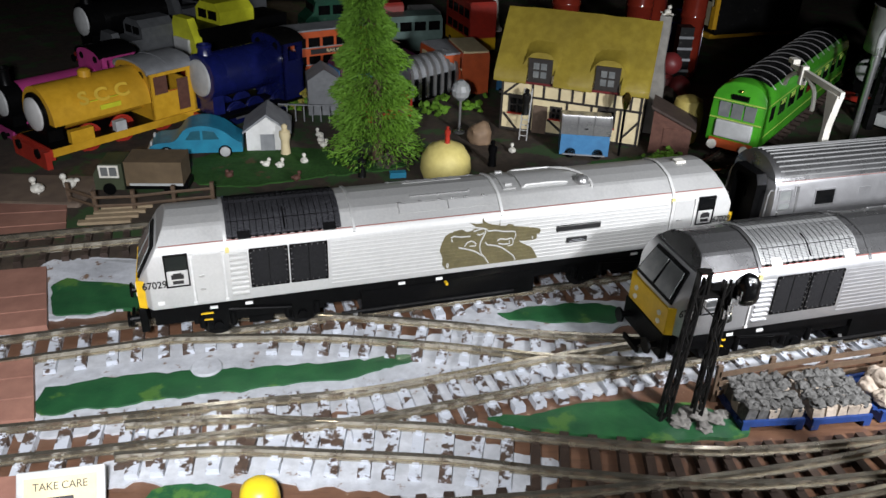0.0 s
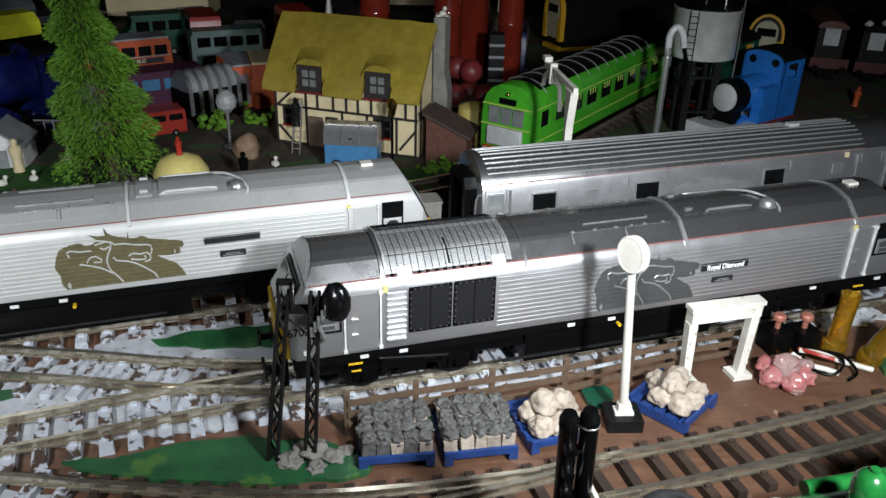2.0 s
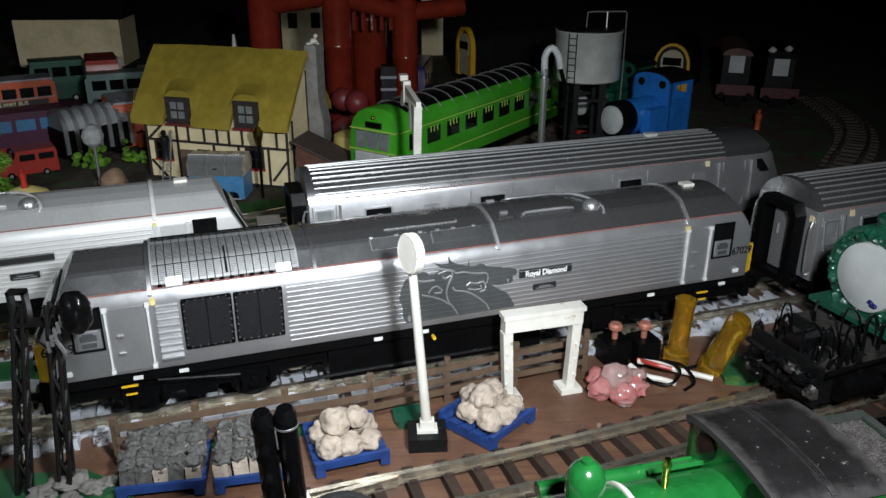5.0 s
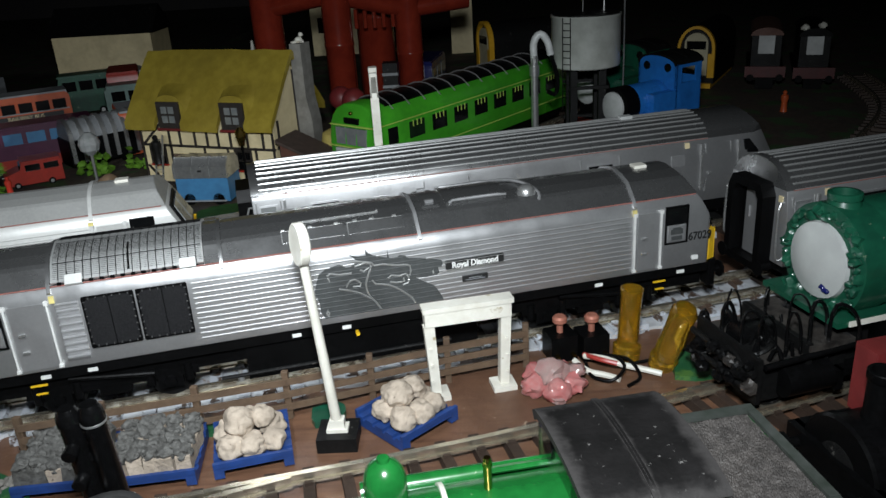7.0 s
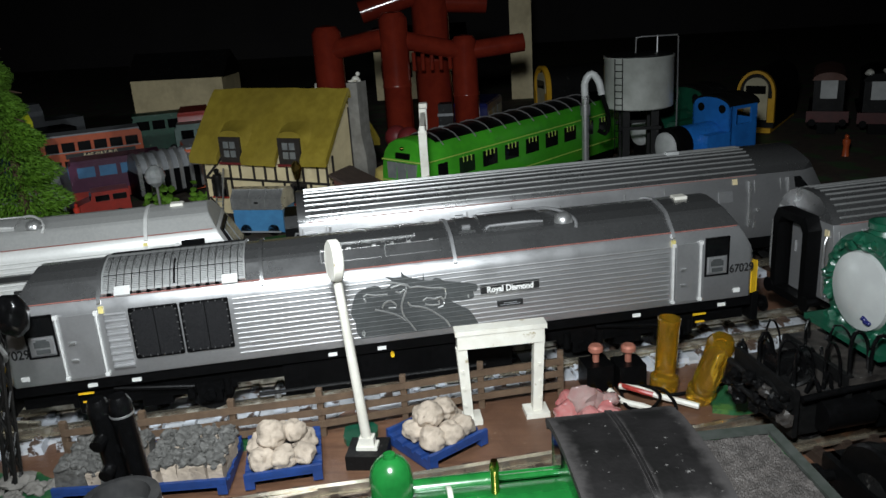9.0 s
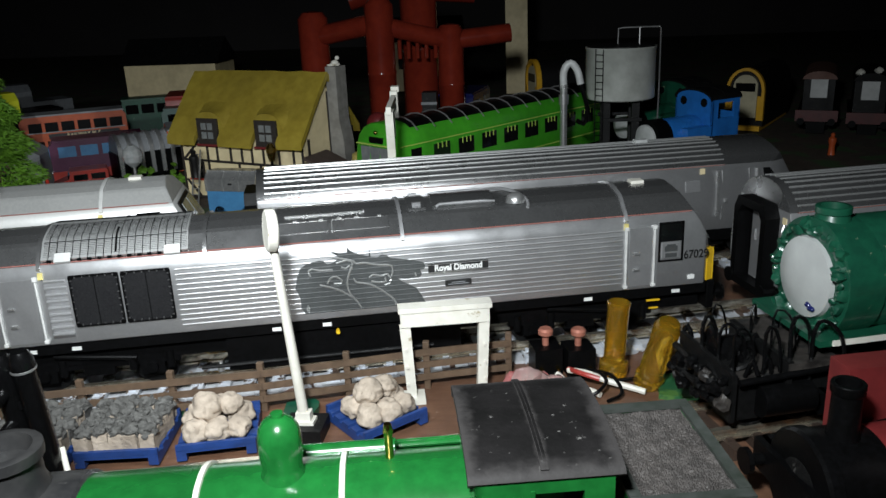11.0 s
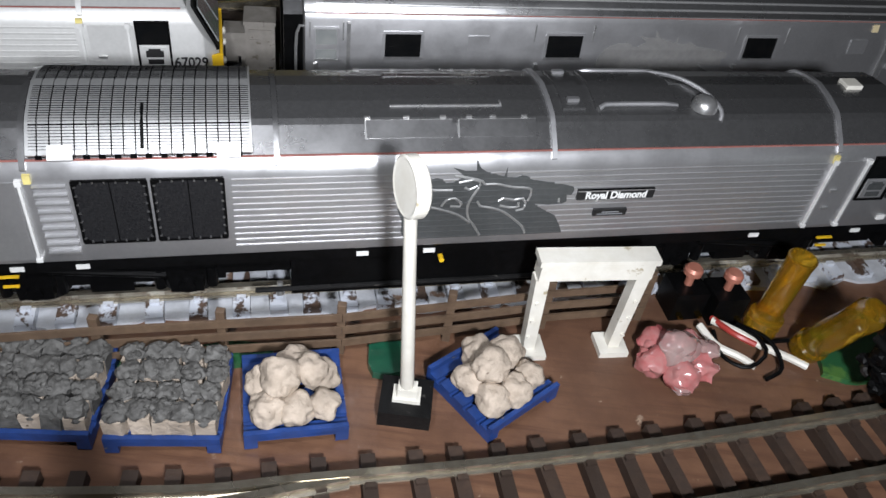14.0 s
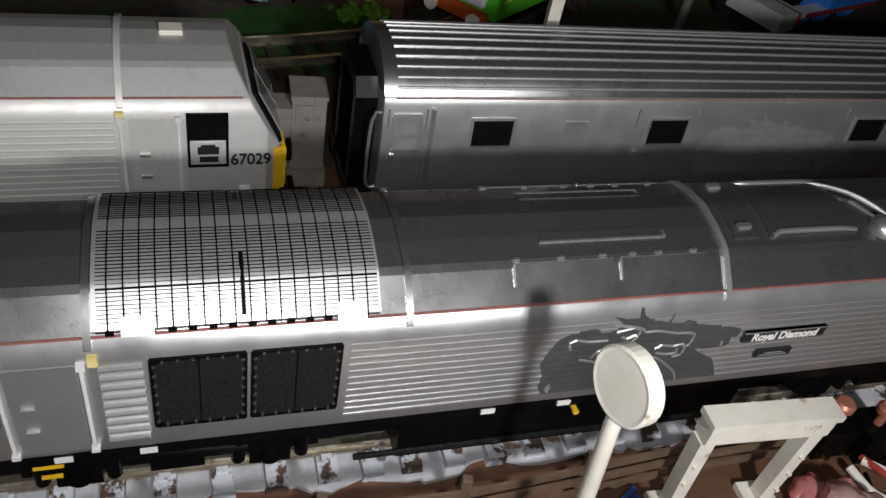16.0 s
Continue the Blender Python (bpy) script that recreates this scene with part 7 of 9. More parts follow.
def figurine(x, y, h, label, material, deg=0, z=None, wide=0.21):
    """A plain standing figure in one piece."""
    z = ground_z(x, y) if z is None else z
    t = thing("figurine", pose(x, y, z, 0, 0, deg), label, "figurine", "tiny figures")
    bm = lathe([(h * wide * 0.8, 0.0), (h * wide * 0.72, h * 0.08), (h * wide * 0.62, h * 0.45), (h * wide * 0.85, h * 0.62), (h * wide * 0.80, h * 0.76), (h * wide * 0.32, h * 0.83), (h * wide * 0.45, h * 0.88), (h * wide * 0.45, h * 0.95), (h * wide * 0.2, h)], None, 12)
    part("figure", bm, material, t, smooth=True)
    return t


figurine(0.0650, 0.5340, 0.0175, "tiny plain black and dark figure standing on earth", BLACK)
figurine(-0.0690, 0.5430, 0.0210, "tiny plain cream figure standing beside the lawn", CREAM)
figurine(0.0350, 0.5120, 0.0110, "tiny plain red figure seated on the straw bale", RED_TOY, z=0.0265)
figurine(0.0905, 0.5850, 0.0180, "tiny plain dark figure on a ladder", LATTICE, z=0.0210)
figurine(-0.0170, 0.5110, 0.0150, "tiny plain dark figure beside the tree", BLACK_MATT)
figurine(0.5250, 0.7050, 0.0160, "tiny plain orange figure by the far track", ORANGE_BUS)
t = thing("ladder", pose(0.0895, 0.5800, 0.0035, -14, 0, -17), "thin silver ladder leaning at the cottage", "ladder")
for s in (-1, 1):
    part("stile", boxes((s * 0.0026 - 0.0004, s * 0.0026 + 0.0004, -0.0004, 0.0004, 0, 0.036)), BRIGHT, t)
for k in range(9):
    part("rung", boxes((-0.0026, 0.0026, -0.0003, 0.0003, 0.003 + 0.0037 * k, 0.0036 + 0.0037 * k)), BRIGHT, t)
for k, (x, y, z, m_) in enumerate([(-0.078, 0.522, None, WHITE), (-0.069, 0.521, None, WHITE), (-0.055, 0.529, None, WHITE), (-0.197, 0.470, 0.0060, WHITE), (-0.182, 0.478, 0.0060, WHITE), (-0.097, 0.504, None, RUST), (-0.049, 0.566, None, WHITE), (-0.046, 0.557, None, WHITE), (-0.056, 0.502, None, RUST), (0.080, 0.556, None, WHITE), (-0.051, 0.575, None, WHITE)]):
    g = thing("bird_figure", pose(x, y, ground_z(x, y) if z is None else z, 0, 0, 50 * k), ("small white duck figure on the ground" if m_ is WHITE else "small brown hen figure on the ground"), "bird figure", "tiny birds")
    k_ = 1.5 if z else 1.0
    bm = bmesh.new()
    put_lump(bm, (0, 0, 0.0022 * k_), 0.0026 * k_, 4 + k, squash=0.75, rough=0.2)
    put_lump(bm, (0.0020 * k_, 0, 0.0052 * k_), 0.0013 * k_, 5 + k, squash=1.0, rough=0.1)
    put_rod(bm, (0.0016 * k_, 0, 0.0025 * k_), (0.0020 * k_, 0, 0.0050 * k_), 0.0009 * k_, 0.0007 * k_, 8)
    put_lump(bm, (-0.0026 * k_, 0, 0.0032 * k_), 0.0012 * k_, 6 + k, squash=0.7, rough=0.2)
    put_rod(bm, (0, 0, -0.0004), (0, 0, 0.0010 * k_), 0.0008, 0.0008, 6)
    part("figure", bm, m_, g, smooth=True)

t = thing("straw_bale", pose(0.0345, 0.5130, ground_z(0.0345, 0.513)), "round pale yellow straw bale", "straw bale")
part("bale", lathe([(0.0135, 0.0), (0.0158, 0.006), (0.0150, 0.014), (0.0110, 0.0205), (0.0040, 0.0235)], None, 24), mat("pale_straw", (0.68, 0.58, 0.20), (0.60, 0.50, 0.16), rough=0.6, scale=260, bump=0.4), t, smooth=True)

# globe street lamp, black lamp post, white crane post, silver water crane
t = thing("street_lamp", pose(0.0455, 0.5920, ground_z(0.0455, 0.592)), "silver street lamp with a clear round globe", "street lamp")
part("base", lathe([(0.0040, 0.0), (0.0040, 0.001), (0.0015, 0.002)], None, 14), BRIGHT, t, smooth=True)
part("pole", rods(((0, 0, 0.001), (0, 0, 0.024), 0.0010), n=10), BRIGHT, t, smooth=True)
part("globe", lathe([(0.0020, 0.0235), (0.0058, 0.0270), (0.0068, 0.0310), (0.0055, 0.0350), (0.0020, 0.0380)], None, 12), mat("clear_globe", (0.55, 0.56, 0.55), (0.4, 0.42, 0.42), rough=0.12, scale=200, transmit=0.4), t)
t = thing("lamp_post", pose(0.1520, 0.5565, 0.0035), "thin black lamp post with a small lantern", "lamp post")
part("pole", rods(((0, 0, 0.0), (0, 0, 0.034), 0.0009), n=8), BLACK, t)
part("lantern", lathe([(0.0016, 0.033), (0.0030, 0.0385), (0.0032, 0.041), (0.0010, 0.0440)], None, 8), BRASS, t)
t = thing("garden_stone", pose(0.0590, 0.5760, 0.008), "rounded brown garden stone", "stone")
part("boulder", lump((0, 0, 0), 0.0085, 15, squash=1.1, rough=0.3, sub=3), mat("tan_stone", (0.26, 0.17, 0.10), (0.2, 0.13, 0.08), rough=0.7, scale=200, bump=0.3), t, smooth=True)

t = thing("white_crane_post", pose(0.2415, 0.4690, -0.002, 0, 0, -84), "white post with an arm and two curved brackets", "post")
bm = bmesh.new()
put_prism(bm, [(-0.0016, 0.0), (0.0016, 0.0), (0.0016, 0.062), (0.0050, 0.0800), (-0.0056, 0.0800), (-0.0016, 0.062)], -0.0019, 0.0019, "y")
part("post", bevelled(bm, 0.0003), WHITE, t)
arm = bmesh.new()
put_prism(arm, [(0.0060, 0.0790), (0.0060, 0.0825), (-0.0480, 0.0835), (-0.0480, 0.0805)], -0.0012, 0.0012, "y")
part("arm", bevelled(arm, 0.0003), WHITE, t)
part("arm_end", boxes((-0.0500, -0.0440, -0.0022, 0.0022, 0.0830, 0.0860), (-0.0360, -0.0330, -0.0020, 0.0020, 0.0740, 0.0850), bevel=0.0004), WHITE, t)
for x0, s in ((-0.0345, -1), (-0.0345, 1)):
    pts = [(x0, 0, 0.0795), (x0 + s * 0.008, 0, 0.0785), (x0 + s * 0.0150, 0, 0.0740), (x0 + s * 0.0170, 0, 0.0640 if s > 0 else 0.0690)]
    tb = tube(curve_through(pts, 0.0012), 0.0013, 8)
    part("curved_bracket", tb, WHITE, t, smooth=True)

t = thing("water_crane", pose(0.3265, 0.5900, ground_z(0.3265, 0.59)), "silver water crane with a bent spout and hose", "water crane")
part("column", rods(((0, 0, 0), (0, 0, 0.070), 0.0022), ((0, 0, 0.058), (0, 0, 0.064), 0.0030), n=14), BRIGHT, t, smooth=True)
part("spout", tube(curve_through([(0, 0, 0.066), (0.000, 0, 0.078), (0.004, 0, 0.0825), (0.008, 0, 0.078), (0.010, 0, 0.070)], 0.0015), 0.0022, 10), GREY_PALE, t, smooth=True)
part("hose", tube(curve_through([(0.010, 0, 0.070), (0.014, 0.001, 0.056), (0.013, 0.002, 0.046), (0.008, 0.001, 0.048)], 0.0015), 0.0014, 8), BLACK, t, smooth=True)

# water tower
wx, wy = 0.3640, 0.6330
wz = ground_z(wx, wy)
t = thing("water_tower", pose(wx, wy, wz), "grey round water tank on dark legs with ladder", "water tower")
part("tank", lathe([(0.0215, 0.0555), (0.0222, 0.0562), (0.0222, 0.0865), (0.0226, 0.0870), (0.0226, 0.0882), (0.0215, 0.0882), (0.0215, 0.0850)], None, 40), GREY_TANK, t, smooth=True)
part("tank_lid", lathe([(0.0214, 0.0876), (0.0214, 0.0888), (0.004, 0.0896)], None, 40), BLACK_MATT, t)
for a in (45, 135, 225, 315):
    x, y = 0.013 * math.cos(radians(a)), 0.013 * math.sin(radians(a))
    part("leg", bevelled(boxes((x - 0.0024, x + 0.0024, y - 0.0024, y + 0.0024, -0.001, 0.0556)), 0.0003), BLACK_MATT, t)
for z in (0.018, 0.042):
    for y_ in (-0.013, 0.013):
        part("tie", boxes((-0.013, 0.013, y_ - 0.0008, y_ + 0.0008, z, z + 0.002)), BLACK_MATT, t)
lad = part("ladder", boxes((-0.0172, -0.0166, -0.0160, -0.0154, 0.03, 0.0878), (-0.0128, -0.0122, -0.0190, -0.0184, 0.03, 0.0878)), BLACK, t)
for k in range(13):
    part("rung", rods(((-0.0169, -0.0157, 0.034 + 0.0042 * k), (-0.0125, -0.0187, 0.034 + 0.0042 * k), 0.0003), n=5), BLACK, lad)
part("pipe_frame", tube([(-0.002, 0, 0.088), (-0.002, 0, 0.099), (0.002, 0, 0.0995), (0.0135, 0, 0.0995), (0.024, 0, 0.0995), (0.0245, 0, 0.098), (0.0245, -0.002, 0.060), (0.0240, -0.002, 0.010)], 0.0005, 6), BRIGHT, t, smooth=True)
part("pipe_stay", rods(((0.0115, 0, 0.088), (0.0115, 0, 0.0995), 0.0005), n=6), BRIGHT, t)

# green railcar
def make_railcar():
    t = thing("green_railcar", pose(0.2190, 0.5390, 0.0065, 0, 0, 52), "leaf green toy railcar with pale front and lime lines", "railcar")
    L, H = 0.205, 0.0172
    prof = [(-H, 0.0140), (-H, 0.0420), (-0.0160, 0.0465), (-0.0125, 0.0510), (-0.0070, 0.0535), (0, 0.0542)]
    prof = prof + [(-y, z) for y, z in reversed(prof[:-1])]
    body = prism(prof, 0.0, L)
    cut(body, (0.0, 0, 0.034), Vector((-0.985, 0, 0.17)))
    part("body", bevelled(body, 0.0010, 2, 50), GREEN_DMU, t, smooth=True)
    for s in (-1, 1):
        for z in (0.0215, 0.0415):
            part("lime_line", boxes((0.004, L - 0.002, s * H - 0.0002, s * H + 0.0003 * (1 if s > 0 else 0), z, z + 0.0006) if s > 0 else (0.004, L - 0.002, -H - 0.0003, -H + 0.0002, z, z + 0.0006)), LIME, t)
        for k in range(8):
            x = 0.030 + 0.021 * k
            w = part("window", boxes((x, x + 0.0135, min(s * (H - 0.001), s * (H + 0.0003)), max(s * (H - 0.001), s * (H + 0.0003)), 0.0300, 0.0395)), mat("green_black_glass", (0.012, 0.03, 0.012), (0.01, 0.02, 0.01), rough=0.15, scale=300) if k == 0 and s < 0 else GLASS, t)
            for q in range(3):
                part("glazing_bar", boxes((x + 0.003 + 0.0035 * q, x + 0.0036 + 0.0035 * q, min(s * (H - 0.001), s * (H + 0.0006)), max(s * (H - 0.001), s * (H + 0.0006)), 0.0365, 0.0400)), LIME, w)
        part("cab_window", boxes((0.012, 0.020, min(s * (H - 0.001), s * (H + 0.0003)), max(s * (H - 0.001), s * (H + 0.0003)), 0.0300, 0.0395)), GLASS, t)
    for k in range(13):
        x = 0.020 + 0.0142 * k
        pts = [(x, a, b) for a, b in [(-0.0150, 0.0490), (-0.0100, 0.0533), (-0.005, 0.0550), (0, 0.0556), (0.005, 0.0550), (0.0100, 0.0533), (0.0150, 0.0490)]]
        part("roof_hoop", tube(pts, 0.00045, 6), BRIGHT if k < 12 else BLACK, t, smooth=True)
    top = [(-0.0128, 0.0512), (-0.0070, 0.0539), (0, 0.0547), (0.0070, 0.0539), (0.0128, 0.0512)]
    part("roof_cover", prism(top + [(y * 0.95, z - 0.0015) for y, z in reversed(top)], 0.016, L - 0.004), BLACK, t, "black roof cover", smooth=True)
    part("front_plate", boxes((-0.0022, 0.0010, -0.0118, 0.0118, 0.0180, 0.0292), bevel=0.0008), GREY_PALE, t, "plain pale grey front plate")
    for k in (-1, 0, 1):
        part("windscreen", boxes((-0.0004, 0.0020, k * 0.0082 - 0.0035, k * 0.0082 + 0.0035, 0.0312, 0.0408)), PALE_GLASS, t)
    part("destination_box", boxes((0.0006, 0.0035, -0.0055, 0.0055, 0.0430, 0.0462)), BLACK, t)
    part("front_line", boxes((-0.0012, 0.0010, -0.0165, 0.0165, 0.0297, 0.0303), (0.0, 0.0020, -0.0165, 0.0165, 0.0416, 0.0422)), LIME, t)
    part("buffer_beam", boxes((-0.0020, 0.0010, -0.0140, 0.0140, 0.0110, 0.0165)), ORANGE_BUS, t, "orange red buffer beam")
    part("headlamp", lump((0.0012, 0, 0.0490), 0.0013, 8, rough=0.02), BRASS, t, smooth=True)
    for s in (-1, 1):
        part("buffer", rods(((-0.001, s * 0.0105, 0.0135), (-0.0050, s * 0.0105, 0.0135), 0.0012), ((-0.0048, s * 0.0105, 0.0135), (-0.0058, s * 0.0105, 0.0135), 0.0031), n=16), WHITE, t, "white buffer")
    part("underframe", boxes((0.003, L - 0.003, -0.0130, 0.0130, 0.0080, 0.0142)), BLACK, t)
    for x in (0.025, 0.050, L - 0.055, L - 0.030):
        for s in (-1, 1):
            make_wheel(t, x, s, 0.0055, BLACK)


make_railcar()

# engines by the tower and far to the side
ze = -0.0030
blu = toy_engine(pose(0.3775, 0.6150, ze + 0.002, 0, 0, 34), "mid blue toy tank engine with pale round front plate", BLUE_TOY, BLUE_TOY, boiler_r=0.0118, boiler_z=0.0350, boiler_to=0.042, cab=(0.042, 0.066), cab_top=0.0640, half=0.0165, funnel=0, roof=BLACK_MATT, tanks=True, wheels=(0.016, 0.034, 0.056), footplate=GREY_PALE)
part("front_deck", bevelled(boxes((-0.0140, -0.0018, -0.0160, 0.0160, 0.0090, 0.0178)), 0.0008), GREY_PALE, blu, "pale grey front deck")
for k in (-1, 1):
    part("side_line", boxes((0.004, 0.066, min(k * 0.0164, k * 0.0170), max(k * 0.0164, k * 0.0170), 0.0150, 0.0172)), MAROON, blu, "thin dark red line")
toy_engine(pose(0.3700, 0.6750, ze, 0, 0, 40), "dark green toy engine half hidden by the water tower", GREEN_DARK, BLACK, boiler_r=0.0112, boiler_z=0.0360, boiler_to=0.050, cab=(0.050, 0.075), cab_top=0.0640, funnel=0.056, tanks=True)
def square_faced_engine(m, label, hood):
    """A dark toy engine seen head on: a pale square plate over a long red beam."""
    t = thing("toy_engine", m, label, "toy train", "toy engines")
    part("body", bevelled(boxes((0.004, 0.085, -0.0118, 0.0118, 0.0150, 0.0530)), 0.0020), BLACK_MATT, t)
    part("roof", bevelled(prism(arc(0, 0.0525, 0.0130, 0.0065, 0, 180, 14), 0.002, 0.087), 0.0004, 1, 60), hood, t, "dull curved roof", smooth=True)
    part("front_plate", bevelled(boxes((0.0015, 0.0045, -0.0064, 0.0064, 0.0375, 0.0525)), 0.0008), GREY_PALE, t, "plain pale square front plate")
    part("footplate", bevelled(boxes((-0.010, 0.087, -0.0150, 0.0150, 0.0240, 0.0262)), 0.0004), BLACK, t)
    part("buffer_beam", bevelled(boxes((-0.0125, -0.0100, -0.0160, 0.0160, 0.0200, 0.0290)), 0.0005), mat("dark_red_paint", (0.085, 0.008, 0.007), (0.06, 0.006, 0.006), rough=0.45, scale=200, bump=0.1), t, "dark red beam")
    for k in (-1, 1):
        part("buffer", rods(((-0.0125, k * 0.0115, 0.0205), (-0.0165, k * 0.0115, 0.0205), 0.0013), ((-0.0165, k * 0.0115, 0.0205), (-0.0175, k * 0.0115, 0.0205), 0.0029), n=14), BLACK, t)
        for x in (0.020, 0.042, 0.066):
            make_wheel(t, x, k, 0.0070, BLACK)
    part("frame", boxes((-0.010, 0.084, -0.0070, 0.0070, 0.0100, 0.0242)), BLACK, t)


square_faced_engine(pose(0.5420, 0.7960, -0.0055, 0, 0, 71), "black toy engine with pale square plate and red beam", RUST)
square_faced_engine(pose(0.5800, 0.7890, -0.0075, 0, 0, 71), "black toy engine with pale square plate and red beam", BLACK)
for k, (y, z) in enumerate(((0.0085, 0.0490), (-0.0045, 0.0506))):
    t = thing("white_bird_figure", pose(0.5800, 0.7890, 0, 0, 0, 71) @ pose(0.007, y, z, 0, 0, 70 * k), "small white figure on the dark engine", "figurine", "tiny figures")
    part("figure", lump((0, 0, 0.0026), 0.0036, 60 + k, squash=0.8, rough=0.4), WHITE, t, smooth=True)


def yellow_diesel(m):
    t = thing("yellow_diesel", m, "dark toy diesel with a yellow arched front", "toy train", "toy engines")
    out = [(-0.0165, 0.012)] + arc(0, 0.044, 0.0165, 0.020, 180, 0, 14) + [(0.0165, 0.012)]
    part("body", bevelled(prism(out, 0.004, 0.110), 0.0005, 2, 60), BLACK_MATT, t, smooth=True)
    ring = bmesh.new()
    o = arc(0, 0.044, 0.0172, 0.0212, 180, 0, 16)
    i = arc(0, 0.044, 0.0146, 0.0186, 0, 180, 16)
    put_prism(ring, [(-0.0172, 0.018)] + o + [(0.0172, 0.018), (0.0146, 0.018)] + i + [(-0.0146, 0.018)], 0.0, 0.0050)
    part("front_arch", ring, YELLOW_TOY, t, "ochre arched front rim")
    part("front_plate", bevelled(prism([(-0.0105, 0.0200)] + arc(0, 0.049, 0.0108, 0.0100, 180, 0, 10) + [(0.0105, 0.0200)], 0.0008, 0.0045), 0.0010), mat("bone_plate", (0.5, 0.45, 0.3), (0.42, 0.38, 0.25), rough=0.45, scale=200), t, "plain bone coloured front plate")
    for k in (-1, 1):
        part("front_post", bevelled(boxes((0.0, 0.0060, min(k * 0.0112, k * 0.0146), max(k * 0.0112, k * 0.0146), 0.0180, 0.0400)), 0.0004), YELLOW_TOY, t)
    part("windscreen", bevelled(boxes((0.0004, 0.0030, -0.0088, 0.0088, 0.0440, 0.0515)), 0.0006), GLASS, t)
    part("skirt", boxes((0.0, 0.1080, -0.0150, 0.0150, 0.0080, 0.0125)), YELLOW_TOY, t)
    for x in (0.022, 0.040, 0.075, 0.093):
        for s in (-1, 1):
            make_wheel(t, x, s, 0.0055, BLACK)


yellow_diesel(pose(0.4855, 0.8060, ze, 0, 0, 62) @ Matrix.Scale(0.92, 4))
yellow_diesel(pose(0.3050, 0.8900, ze, 0, 0, 20))

yel = toy_engine(pose(-0.2200, 0.5250, ze, 0, 0, 50) @ Matrix.Scale(1.07, 4), "ochre yellow toy saddle tank engine with red beam", YELLOW_TOY, RED_TOY, boiler_r=0.0120, boiler_z=0.0330, boiler_to=0.066, cab=(0.066, 0.098), cab_top=0.0525, half=0.0185, funnel=0,
           saddle=True, roof=GREY_TOY, plate=mat("white_front", (0.72, 0.72, 0.70), (0.64, 0.64, 0.62), rough=0.4, scale=200), wheels=(0.028, 0.050, 0.078))
part("front_block", bevelled(boxes((-0.0050, -0.0016, -0.0190, 0.0190, 0.0040, 0.0165)), 0.0006), RED_TOY, yel, "thick red buffer block")
for k in (-1, 1):
    y0, y1 = sorted((k * 0.0150, k * 0.0192))
    part("step_box", bevelled(boxes((0.0120, 0.0260, y0, y1, 0.0172, 0.0245)), 0.0005), YELLOW_TOY, yel)
    part("step_box", bevelled(boxes((0.0400, 0.0470, y0, y1, 0.0172, 0.0232)), 0.0005), GREY_PALE, yel)
    part("side_skirt", boxes((0.0, 0.0990, min(k * 0.0186, k * 0.0192), max(k * 0.0186, k * 0.0192), 0.0125, 0.0171)), YELLOW_TOY, yel)
    part("cab_panel", boxes((0.0690, 0.0780, min(k * 0.0186, k * 0.0190), max(k * 0.0186, k * 0.0190), 0.0330, 0.0440)), RUST, yel)
    part("cab_panel", boxes((0.0850, 0.0930, min(k * 0.0186, k * 0.0190), max(k * 0.0186, k * 0.0190), 0.0200, 0.0400)), RUST, yel)
    part("plate_bar", boxes((0.0330, 0.0460, min(k * 0.0178, k * 0.0186), max(k * 0.0178, k * 0.0186), 0.0325, 0.0352)), YELLOW_LIME, yel)
lettering("S C C", Matrix.Translation((0.0370, -0.0176, 0.0410)) @ pose(0, 0, 0, 66, 0, 0), 0.0105, mat("dull_gold_ink", (0.78, 0.52, 0.06), (0.70, 0.46, 0.05), rough=0.4, scale=300), yel, "tank_letters", 1.25, 0.0003)
toy_engine(pose(-0.1340, 0.5860, ze, 0, 0, 48), "navy blue toy tender engine with pale round front plate", BLUE_DARK, BLUE_DARK, boiler_r=0.0155, boiler_z=0.0420, boiler_to=0.060, cab=(0.060, 0.078), cab_top=0.0640, half=0.0175, funnel=0.064,
           wheels=(0.024, 0.040, 0.062), smokebox=BLUE_DARK)
toy_engine(pose(-0.2560, 0.5580, ze, 0, 0, 50) @ Matrix.Scale(0.88, 4), "magenta pink toy engine beside the yellow one", PINK, PINK, boiler_r=0.0130, boiler_z=0.0350, boiler_to=0.075, cab=(0.075, 0.105), cab_top=0.0630, half=0.0180, funnel=0.060, tanks=True, roof=BLACK, beam=PINK)
toy_engine(pose(-0.2620, 0.7180, ze, 0, 0, 48), "black toy engine with a pale front plate", BLACK, BLACK, boiler_r=0.0140, boiler_z=0.0450, boiler_to=0.080, cab=(0.080, 0.110), cab_top=0.0680, funnel=0.075)


